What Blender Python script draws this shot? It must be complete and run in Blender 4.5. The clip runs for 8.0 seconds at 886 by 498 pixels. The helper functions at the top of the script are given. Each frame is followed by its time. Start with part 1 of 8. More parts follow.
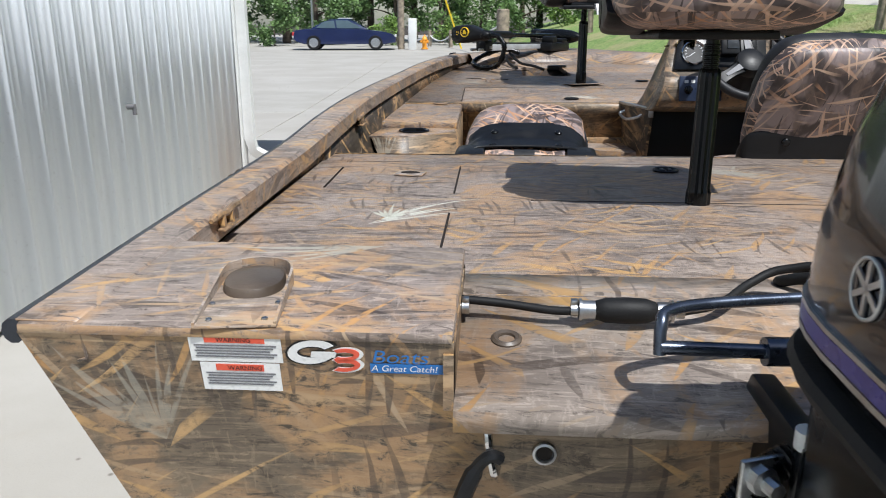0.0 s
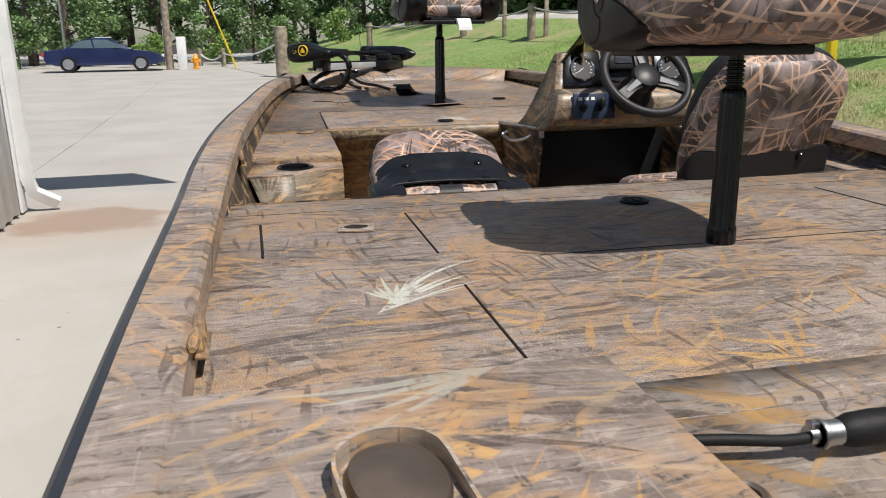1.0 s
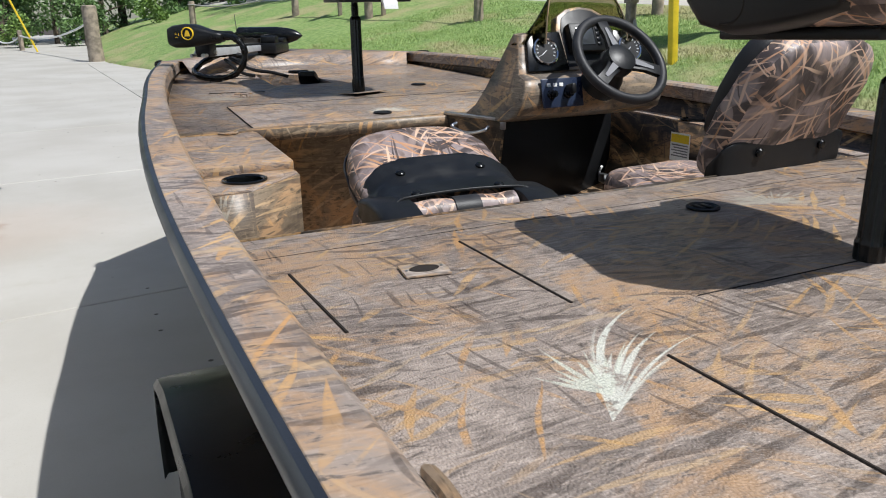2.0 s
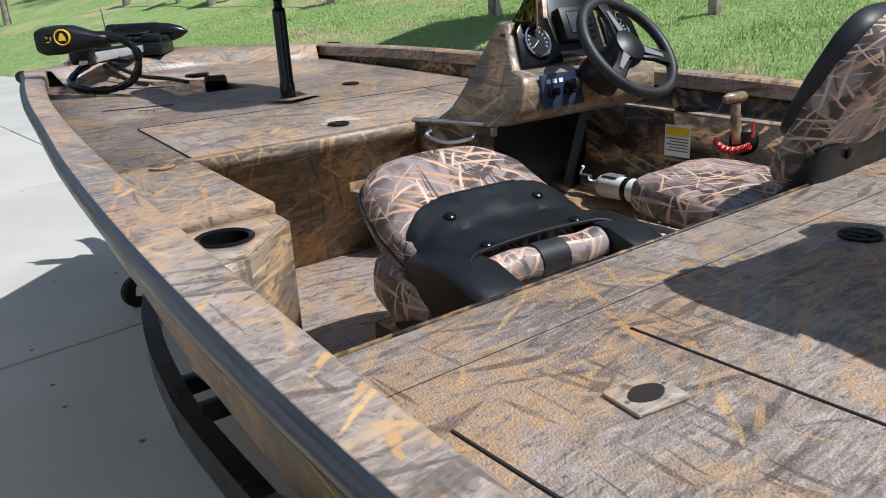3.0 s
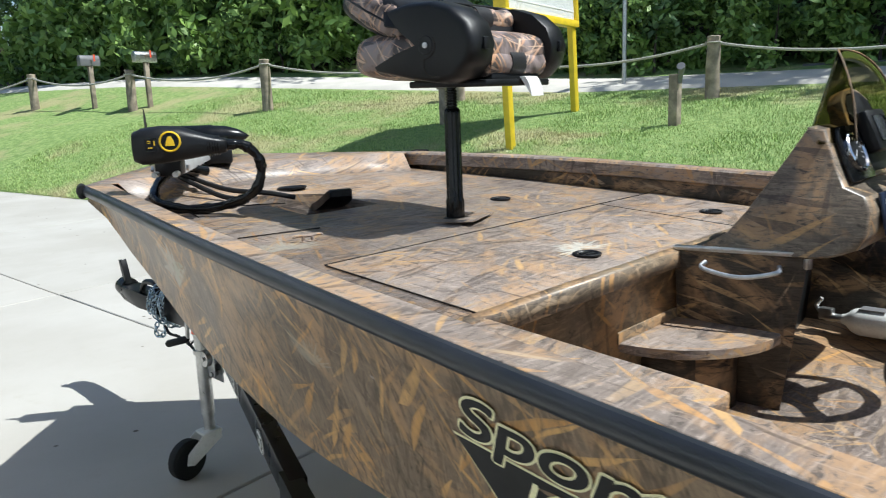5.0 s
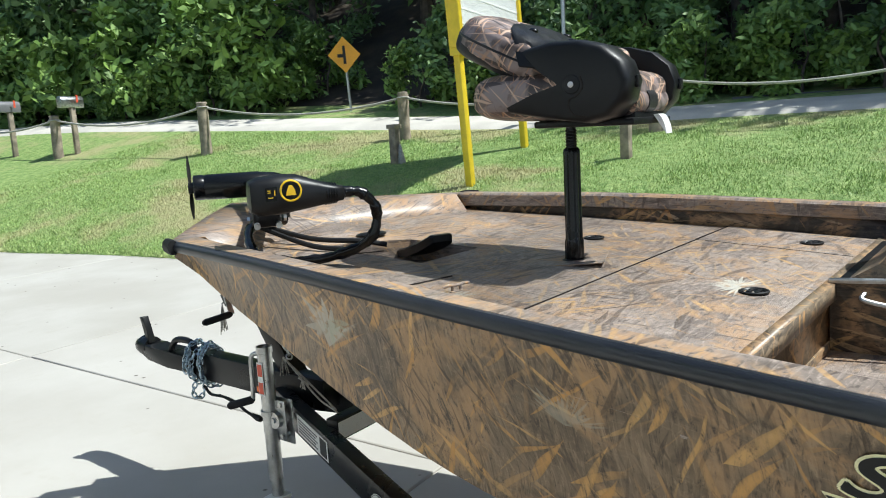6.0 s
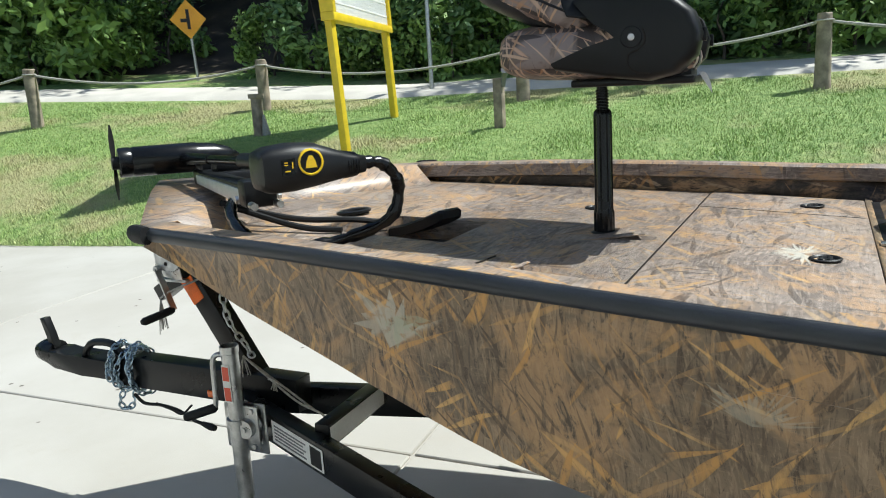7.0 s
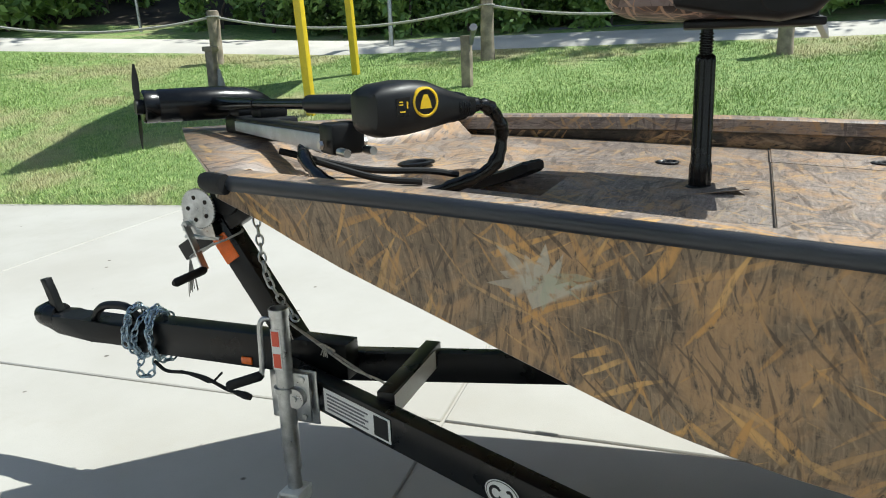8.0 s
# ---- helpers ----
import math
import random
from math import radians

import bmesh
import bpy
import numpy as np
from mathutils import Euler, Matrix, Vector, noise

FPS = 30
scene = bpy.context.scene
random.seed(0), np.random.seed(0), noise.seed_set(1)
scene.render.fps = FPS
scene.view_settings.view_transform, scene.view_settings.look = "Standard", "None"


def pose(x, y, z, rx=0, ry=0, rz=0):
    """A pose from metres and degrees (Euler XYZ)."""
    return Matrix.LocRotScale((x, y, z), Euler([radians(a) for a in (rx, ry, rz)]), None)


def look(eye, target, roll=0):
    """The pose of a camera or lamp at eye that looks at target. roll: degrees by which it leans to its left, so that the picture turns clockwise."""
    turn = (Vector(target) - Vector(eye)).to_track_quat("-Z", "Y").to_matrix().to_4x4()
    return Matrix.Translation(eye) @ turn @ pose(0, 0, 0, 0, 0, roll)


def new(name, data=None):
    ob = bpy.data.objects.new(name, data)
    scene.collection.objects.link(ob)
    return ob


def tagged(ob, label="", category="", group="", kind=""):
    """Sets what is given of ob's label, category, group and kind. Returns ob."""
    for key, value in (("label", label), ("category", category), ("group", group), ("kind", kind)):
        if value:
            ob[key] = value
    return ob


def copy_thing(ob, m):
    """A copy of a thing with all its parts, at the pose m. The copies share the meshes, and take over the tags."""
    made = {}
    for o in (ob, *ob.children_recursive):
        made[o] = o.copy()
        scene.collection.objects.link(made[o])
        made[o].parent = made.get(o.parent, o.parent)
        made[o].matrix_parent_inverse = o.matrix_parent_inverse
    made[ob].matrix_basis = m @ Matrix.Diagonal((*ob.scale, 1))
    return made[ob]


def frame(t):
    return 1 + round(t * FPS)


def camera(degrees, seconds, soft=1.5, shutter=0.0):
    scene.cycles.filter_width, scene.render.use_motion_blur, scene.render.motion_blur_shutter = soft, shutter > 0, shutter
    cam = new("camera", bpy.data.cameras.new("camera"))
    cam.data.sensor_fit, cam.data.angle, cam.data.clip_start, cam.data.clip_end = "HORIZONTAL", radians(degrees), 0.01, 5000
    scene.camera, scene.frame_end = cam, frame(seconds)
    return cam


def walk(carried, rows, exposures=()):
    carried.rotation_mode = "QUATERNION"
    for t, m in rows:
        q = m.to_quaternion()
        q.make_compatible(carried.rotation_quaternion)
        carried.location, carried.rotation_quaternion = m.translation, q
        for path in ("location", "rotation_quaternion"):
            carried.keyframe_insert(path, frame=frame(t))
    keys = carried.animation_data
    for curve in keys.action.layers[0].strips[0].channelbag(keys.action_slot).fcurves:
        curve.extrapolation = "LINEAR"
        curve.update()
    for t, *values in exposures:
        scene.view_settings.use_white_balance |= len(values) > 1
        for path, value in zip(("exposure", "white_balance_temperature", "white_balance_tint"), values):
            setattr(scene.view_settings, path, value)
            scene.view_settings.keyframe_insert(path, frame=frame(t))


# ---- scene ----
cam = camera(60.4, 8.0, soft=1.0, shutter=0.12)
PATH = [
    (0, (0.062, 0.173, 1.42), (-0.064, 2.087, 0.854), -0.0),
    (0.5, (-0.166, 0.357, 1.405), (0.011, 2.27, 0.85), -0.7),
    (1, (-0.324, 0.589, 1.423), (0.102, 2.47, 0.893), -0.7),
    (1.5, (-0.502, 0.826, 1.432), (0.15, 2.633, 0.875), -0.5),
    (1.7, (-0.559, 0.927, 1.433), (0.166, 2.701, 0.863), -0.5),
    (2.8, (-0.76, 1.582, 1.448), (0.318, 3.145, 0.818), -3.2),
    (3, (-0.764, 1.706, 1.469), (0.368, 3.223, 0.825), -3.1),
    (3.5, (-0.744, 2.009, 1.451), (0.439, 3.475, 0.778), -1.8),
    (4, (-0.786, 2.26, 1.455), (0.488, 3.672, 0.837), -1.6),
    (4.5, (-0.97, 2.53, 1.484), (0.441, 3.865, 1.008), -1.4),
    (5, (-1.085, 2.792, 1.471), (0.303, 4.177, 1.078), -2.1),
    (5.2, (-1.142, 2.906, 1.484), (0.208, 4.336, 1.116), -2.6),
    (6.3, (-1.434, 3.447, 1.506), (0.184, 4.58, 1.191), -3.6),
    (6.5, (-1.418, 3.578, 1.499), (0.234, 4.65, 1.153), -3.5),
    (7, (-1.441, 3.818, 1.505), (0.304, 4.709, 1.102), -3.5),
    (7.5, (-1.526, 4.021, 1.47), (0.252, 4.784, 0.963), -2.1),
    (8, (-1.458, 4.216, 1.47), (0.33, 4.957, 0.965), -2.2),
]
walk(cam, [(t, look(eye, target, roll)) for t, eye, target, roll in PATH],
     exposures=[(0, -0.02, 6150, 9.5), (1, -0.12, 6650, 11.5), (1.5, -0.08, 6450, 9.8), (3, 0.13, 6000, 9.5), (4.5, 0.36, 6050, 6.5), (8, 0.30, 6250, 2.5)])

# ---- daylight ----
SUN_WAY = Vector((0.36, -0.50, 1.0)).normalized()      # towards the sun
world = bpy.data.worlds.new("world")
scene.world = world
world.use_nodes = True
_sky = world.node_tree.nodes.new("ShaderNodeTexSky")
_sky.sky_type, _sky.sun_disc = "NISHITA", False
_sky.sun_elevation = math.asin(SUN_WAY.z)
_sky.sun_rotation = math.atan2(SUN_WAY.x, SUN_WAY.y)
world.node_tree.links.new(_sky.outputs[0], world.node_tree.nodes["Background"].inputs[0])
world.node_tree.nodes["Background"].inputs[1].default_value = 0.105
sun = new("sun", bpy.data.lights.new("sun", "SUN"))
sun.data.energy, sun.data.angle, sun.data.color = 5.4, radians(0.53), (1.0, 0.975, 0.93)
sun.matrix_world = look(SUN_WAY * 30, (0, 0, 0))

CX = 0.52          # the boat's centre line
GROUND = 0.07      # top of the concrete


# ---- mesh helpers ----
def part(name, bm, material, parent=None, label="", sharp=38, mods=()):
    """Links a bmesh as one mesh object, under a thing where one is given."""
    bmesh.ops.recalc_face_normals(bm, faces=bm.faces)
    for f in bm.faces:
        f.smooth = True
    lim = radians(sharp)
    for e in bm.edges:
        if len(e.link_faces) == 2 and e.calc_face_angle(0) > lim:
            e.smooth = False
    me = bpy.data.meshes.new(name)
    bm.to_mesh(me)
    bm.free()
    me.materials.append(material)
    ob = new(name, me)
    if parent is not None:
        ob.parent = parent
        ob.matrix_parent_inverse = parent.matrix_basis.inverted()
    if label:
        tagged(ob, label)
    for kind, values in mods:
        md = ob.modifiers.new(kind.lower(), kind)
        if kind == "SOLIDIFY":
            md.thickness, md.offset = values
        elif kind == "BEVEL":
            md.width, md.segments, md.limit_method = values[0], values[1], "ANGLE"
    return ob


def thing(name, label, category, group="", kind="", at=(0, 0, 0)):
    ob = new(name)
    ob.empty_display_size = 0.1
    ob.location = at
    return tagged(ob, label, category, group, kind)


def setting(ob, label, category):
    return tagged(ob, label, category, kind="structure")


def B():
    return bmesh.new()


def face(bm, pts):
    return bm.faces.new([bm.verts.new(p) for p in pts])


def box(bm, x0, x1, y0, y1, z0, z1, m=None, bev=0.0, seg=2):
    pts = [(x, y, z) for z in (z0, z1) for y in (y0, y1) for x in (x0, x1)]
    vs = [bm.verts.new(m @ Vector(p) if m else p) for p in pts]
    fs = [bm.faces.new([vs[i] for i in q]) for q in ((0, 2, 3, 1), (4, 5, 7, 6), (0, 1, 5, 4), (2, 6, 7, 3), (0, 4, 6, 2), (1, 3, 7, 5))]
    if bev:
        es = list({e for f in fs for e in f.edges})
        bmesh.ops.bevel(bm, geom=es, offset=bev, segments=seg, profile=0.5, affect="EDGES")
    return bm


def prism(bm, pts, way, bev=0.0, seg=2):
    """A polygon carried along a vector."""
    way = Vector(way)
    a = [bm.verts.new(p) for p in pts]
    b = [bm.verts.new(Vector(p) + way) for p in pts]
    fs = [bm.faces.new(a), bm.faces.new(b[::-1])]
    n = len(a)
    for i in range(n):
        fs.append(bm.faces.new((a[i], b[i], b[(i + 1) % n], a[(i + 1) % n])))
    if bev:
        es = list({e for f in fs for e in f.edges})
        bmesh.ops.bevel(bm, geom=es, offset=bev, segments=seg, profile=0.5, affect="EDGES")
    return bm


def loft(bm, rings, closed=True, caps=True):
    rows = [[bm.verts.new(p) for p in r] for r in rings]
    n = len(rows[0])
    for a, b in zip(rows, rows[1:]):
        for i in range(n if closed else n - 1):
            j = (i + 1) % n
            bm.faces.new((a[i], a[j], b[j], b[i]))
    if caps and closed:
        bm.faces.new(rows[0][::-1])
        bm.faces.new(rows[-1])
    return bm


def curve(pts, n=6):
    """A Catmull-Rom line through points, n steps a span."""
    p = [Vector(q) for q in pts]
    p = [2 * p[0] - p[1]] + p + [2 * p[-1] - p[-2]]
    out = []
    for i in range(1, len(p) - 2):
        for k in range(n):
            t = k / n
            a, b, c, d = p[i - 1], p[i], p[i + 1], p[i + 2]
            out.append(0.5 * (2 * b + (c - a) * t + (2 * a - 5 * b + 4 * c - d) * t * t + (3 * b - a - 3 * c + d) * t ** 3))
    return out + [p[-2]]


def tube(bm, pts, r, seg=10, caps=True, shape=None):
    """Sweeps a circle (or a shape of 2D points) along a line; r is one radius or one a point."""
    pts = [Vector(p) for p in pts]
    n = len(pts)
    rr = r if isinstance(r, (list, tuple)) else [r] * n
    ring = shape or [(math.cos(2 * math.pi * k / seg), math.sin(2 * math.pi * k / seg)) for k in range(seg)]
    t0 = (pts[1] - pts[0]).normalized()
    up = Vector((0, 0, 1)) if abs(t0.z) < 0.9 else Vector((0, 1, 0))
    u = t0.cross(up).normalized()
    rings = []
    for i in range(n):
        t = (pts[min(i + 1, n - 1)] - pts[max(i - 1, 0)]).normalized()
        u = (u - t * u.dot(t)).normalized()
        v = u.cross(t)
        rings.append([pts[i] + (u * a + v * b) * rr[i] for a, b in ring])
    return loft(bm, rings, True, caps)


def lathe(bm, prof, m=None, seg=24, caps=True):
    """Turns (radius, height) pairs round the z axis of m."""
    m = m or Matrix.Identity(4)
    rings = [[m @ Vector((r * math.cos(2 * math.pi * k / seg), r * math.sin(2 * math.pi * k / seg), h)) for k in range(seg)] for r, h in prof]
    return loft(bm, rings, True, caps)


def cyl(bm, a, b, r, seg=16, r2=None):
    return tube(bm, [a, b], [r, r if r2 is None else r2], seg)


def cushion(bm, m, hx, hy, hz, e1=0.5, e2=0.35, nu=36, nv=16, crease=0.004, taper=0.0):
    """A stuffed pad: a superellipsoid with soft folds."""
    def p(c, e):
        return math.copysign(abs(c) ** e, c)
    rings = []
    for i in range(nv + 1):
        a = -math.pi / 2 + math.pi * i / nv
        a = max(min(a, math.pi / 2 - 0.05), -math.pi / 2 + 0.05)
        ring = []
        for k in range(nu):
            b = 2 * math.pi * k / nu
            q = Vector((hx * p(math.cos(a), e1) * p(math.cos(b), e2), hy * p(math.cos(a), e1) * p(math.sin(b), e2), hz * p(math.sin(a), e1)))
            if taper and q.y > 0:
                q.x *= 1 - taper * (q.y / hy) ** 2
            q += q.normalized() * noise.noise(q * 14 + Vector((hx * 7, 3, 1))) * crease
            ring.append(m @ q)
        rings.append(ring)
    return loft(bm, rings)


def lerp_table(v, xs, ys):
    """Hermite curve through a table."""
    xs, ys = list(xs), list(ys)
    v = min(max(v, xs[0]), xs[-1])
    i = max(0, min(len(xs) - 2, int(np.searchsorted(xs, v)) - 1))
    def slope(k):
        a, b = max(k - 1, 0), min(k + 1, len(xs) - 1)
        return (ys[b] - ys[a]) / (xs[b] - xs[a])
    h = xs[i + 1] - xs[i]
    t = (v - xs[i]) / h
    return ((2 * t ** 3 - 3 * t * t + 1) * ys[i] + (t ** 3 - 2 * t * t + t) * h * slope(i)
            + (-2 * t ** 3 + 3 * t * t) * ys[i + 1] + (t ** 3 - t * t) * h * slope(i + 1))


# ---- materials ----
def node(nt, kind, ins=None, **props):
    n = nt.nodes.new("ShaderNode" + kind)
    if "operation" in props:
        n.operation = props["operation"]
    if "use_clamp" in props:
        n.use_clamp = props["use_clamp"]
    if "data_type" in props:
        n.data_type = props["data_type"]
    if "interpolation_type" in props:
        n.interpolation_type = props["interpolation_type"]
    if "voronoi_dimensions" in props:
        n.voronoi_dimensions = props["voronoi_dimensions"]
    for k, v in (ins or {}).items():
        if isinstance(v, bpy.types.NodeSocket):
            nt.links.new(v, n.inputs[k])
        else:
            n.inputs[k].default_value = v
    return n


def math_node(nt, op, a, b=0.0, clamp=False):
    return node(nt, "Math", {0: a, 1: b}, operation=op, use_clamp=clamp).outputs[0]


def mix(nt, f, a, b):
    def c(v):
        return v if isinstance(v, bpy.types.NodeSocket) else (*v, 1.0)
    n = node(nt, "Mix", {0: f}, data_type="RGBA")
    for k, v in ((6, c(a)), (7, c(b))):
        if isinstance(v, bpy.types.NodeSocket):
            nt.links.new(v, n.inputs[k])
        else:
            n.inputs[k].default_value = v
    return n.outputs[2]


def ramp(nt, v, lo, hi):
    return node(nt, "MapRange", {0: v, 1: lo, 2: hi, 3: 0.0, 4: 1.0}, interpolation_type="SMOOTHSTEP").outputs[0]


def noise_tex(nt, vec, scale, detail=4.0, rough=0.55, dist=0.0):
    return node(nt, "TexNoise", {"Vector": vec, "Scale": scale, "Detail": detail, "Roughness": rough, "Distortion": dist})


def begin(name):
    m = bpy.data.materials.new(name)
    m.use_nodes = True
    nt = m.node_tree
    return m, nt, nt.nodes["Principled BSDF"], node(nt, "NewGeometry").outputs["Position"]


def bump(nt, bs, h, strength, dist=0.002):
    nt.links.new(node(nt, "Bump", {"Height": h, "Strength": strength, "Distance": dist}).outputs[0], bs.inputs["Normal"])


def plain(name, colour, rough=0.5, metal=0.0, vary=0.25, scale=9.0, grain=180.0, relief=0.15, coat=0.0, dirt=None):
    """A surface with broad stains and a fine grain."""
    m, nt, bs, pos = begin(name)
    broad = ramp(nt, noise_tex(nt, pos, scale, 5).outputs[0], 0.3, 0.72)
    fine = noise_tex(nt, pos, grain, 3).outputs[0]
    dark = [c * (1 - vary) for c in colour]
    light = [min(1.0, c * (1 + vary * 0.6)) for c in colour]
    col = mix(nt, broad, dark, light)
    col = mix(nt, math_node(nt, "MULTIPLY", ramp(nt, fine, 0.45, 0.75), 0.35), col, dirt or [c * 0.6 for c in colour])
    nt.links.new(col, bs.inputs["Base Color"])
    nt.links.new(math_node(nt, "ADD", math_node(nt, "MULTIPLY", broad, 0.14), rough - 0.07), bs.inputs["Roughness"])
    bs.inputs["Metallic"].default_value = metal
    if max(colour) < 0.03:
        bs.inputs["Specular IOR Level"].default_value = 0.32
    bs.inputs["Coat Weight"].default_value = coat
    if relief:
        bump(nt, bs, fine, relief)
    return m


def leaves(nt, pos, way, length, width, seed, keep, patch=0.5, crisp=0.0014):
    """A layer of printed reed blades: each one tapers to a point, bows a little and leans its own way.
    Returns the mask, a random value for each blade and how far a point lies from its blade's middle."""
    c, s_ = math.cos(radians(way)), math.sin(radians(way))
    off = node(nt, "VectorMath", {0: pos, 1: (seed * 2.37, seed * 1.61, 0)}, operation="ADD").outputs[0]
    sway = noise_tex(nt, off, 2.6, 2).outputs[0]
    u = node(nt, "VectorMath", {0: off, 1: (c / length, s_ / length, 0)}, operation="DOT_PRODUCT").outputs["Value"]
    v = node(nt, "VectorMath", {0: off, 1: (-s_ / (2.6 * width), c / (2.6 * width), 0)}, operation="DOT_PRODUCT").outputs["Value"]
    v = math_node(nt, "ADD", v, math_node(nt, "MULTIPLY", sway, 0.09 / (2.6 * width)))
    uv = node(nt, "CombineXYZ", {0: u, 1: v}).outputs[0]
    vo = node(nt, "TexVoronoi", {"Vector": uv, "Scale": 1.0, "Randomness": 1.0}, voronoi_dimensions="2D")
    r = node(nt, "SeparateColor", {0: vo.outputs["Color"]})
    q = node(nt, "SeparateXYZ", {0: node(nt, "VectorMath", {0: node(nt, "VectorMath", {0: uv, 1: vo.outputs["Position"]}, operation="SUBTRACT").outputs[0], 1: (length, 2.6 * width, 0)}, operation="MULTIPLY").outputs[0]})
    lean = math_node(nt, "MULTIPLY", math_node(nt, "SUBTRACT", r.outputs[2], 0.5), 0.26)
    v2 = math_node(nt, "SUBTRACT", q.outputs[1], math_node(nt, "MULTIPLY", q.outputs[0], lean))
    half = math_node(nt, "MULTIPLY", math_node(nt, "ADD", math_node(nt, "MULTIPLY", r.outputs[1], 0.5), 0.5), length * 0.55)
    t = math_node(nt, "DIVIDE", q.outputs[0], half)
    body = math_node(nt, "SUBTRACT", 1.0, math_node(nt, "MULTIPLY", t, t), True)
    body = math_node(nt, "MULTIPLY", body, math_node(nt, "SUBTRACT", 0.8, math_node(nt, "MULTIPLY", t, 0.45)))
    w = math_node(nt, "MULTIPLY", body, math_node(nt, "MULTIPLY", math_node(nt, "ADD", math_node(nt, "MULTIPLY", r.outputs[2], 0.7), 0.45), width * 0.62))
    far = math_node(nt, "ABSOLUTE", v2)
    on = math_node(nt, "DIVIDE", math_node(nt, "SUBTRACT", w, far), crisp, True)
    on = math_node(nt, "MULTIPLY", on, math_node(nt, "LESS_THAN", r.outputs[0], keep))
    if patch:
        where = noise_tex(nt, off, 3.1, 2).outputs[0]
        on = math_node(nt, "MULTIPLY", on, ramp(nt, where, patch - 0.05, patch + 0.06))
    return on, r.outputs[1], math_node(nt, "DIVIDE", far, math_node(nt, "ADD", w, 0.0005), True)


def flat_coords(nt, pos):
    """Lays the print flat on tops, sides and ends alike: two metres-wide coordinates chosen by the way the surface faces."""
    nrm = node(nt, "NewGeometry").outputs["True Normal"]
    n = node(nt, "SeparateXYZ", {0: node(nt, "VectorMath", {0: nrm}, operation="ABSOLUTE").outputs[0]})
    q = node(nt, "SeparateXYZ", {0: pos})
    x, y, z = q.outputs[0], q.outputs[1], q.outputs[2]
    top = node(nt, "CombineXYZ", {0: x, 1: y}).outputs[0]
    side = node(nt, "CombineXYZ", {0: y, 1: math_node(nt, "ADD", math_node(nt, "MULTIPLY", z, 1.15), 0.7)}).outputs[0]
    end = node(nt, "CombineXYZ", {0: math_node(nt, "ADD", x, 5.0), 1: z}).outputs[0]

    def pick(f, a, b):
        m = node(nt, "Mix", {0: f}, data_type="VECTOR")
        nt.links.new(a, m.inputs[4])
        nt.links.new(b, m.inputs[5])
        return m.outputs[1]
    is_side = math_node(nt, "GREATER_THAN", n.outputs[0], n.outputs[1])
    is_top = math_node(nt, "GREATER_THAN", n.outputs[2], 0.62)
    return pick(is_top, pick(is_side, end, side), top)


def fan(nt, uv, at, radius, lean, spread, seed, step=9.0, width=0.013):
    """Pale blades that spread from one clump, each with its own length and lean."""
    d = node(nt, "VectorMath", {0: uv, 1: (at[0], at[1], 0)}, operation="SUBTRACT").outputs[0]
    q = node(nt, "SeparateXYZ", {0: d})
    r = node(nt, "VectorMath", {0: d}, operation="LENGTH").outputs["Value"]
    a = math_node(nt, "ARCTAN2", q.outputs[1], q.outputs[0])
    rel = node(nt, "Math", {0: math_node(nt, "SUBTRACT", a, radians(lean)), 1: math.pi, 2: -math.pi}, operation="WRAP").outputs[0]
    rel = math_node(nt, "ADD", rel, math_node(nt, "MULTIPLY", math_node(nt, "MULTIPLY", r, r), 2.2))
    k = math_node(nt, "DIVIDE", rel, radians(step))
    idx = math_node(nt, "FLOOR", k)
    rnd = node(nt, "SeparateColor", {0: node(nt, "TexWhiteNoise", {"Vector": node(nt, "CombineXYZ", {0: idx, 1: float(seed)}).outputs[0]}).outputs["Color"]})
    mid = math_node(nt, "ADD", math_node(nt, "MULTIPLY", rnd.outputs[0], 0.4), 0.3)
    side = math_node(nt, "MULTIPLY", math_node(nt, "MULTIPLY", math_node(nt, "ABSOLUTE", math_node(nt, "SUBTRACT", math_node(nt, "SUBTRACT", k, idx), mid)), radians(step)), r)
    ln = math_node(nt, "MULTIPLY", math_node(nt, "ADD", math_node(nt, "MULTIPLY", rnd.outputs[1], 0.55), 0.45), radius)
    t = math_node(nt, "DIVIDE", r, ln)
    w = math_node(nt, "MULTIPLY", math_node(nt, "SUBTRACT", 1.0, math_node(nt, "MULTIPLY", t, t), True), math_node(nt, "MULTIPLY", math_node(nt, "ADD", rnd.outputs[2], 0.4), width * 0.6))
    on = math_node(nt, "DIVIDE", math_node(nt, "SUBTRACT", w, side), 0.002, True)
    on = math_node(nt, "MULTIPLY", on, ramp(nt, noise_tex(nt, uv, 38.0, 3).outputs[0], 0.30, 0.50))
    return math_node(nt, "MULTIPLY", on, ramp(nt, math_node(nt, "ABSOLUTE", rel), radians(spread), radians(spread * 0.8)))


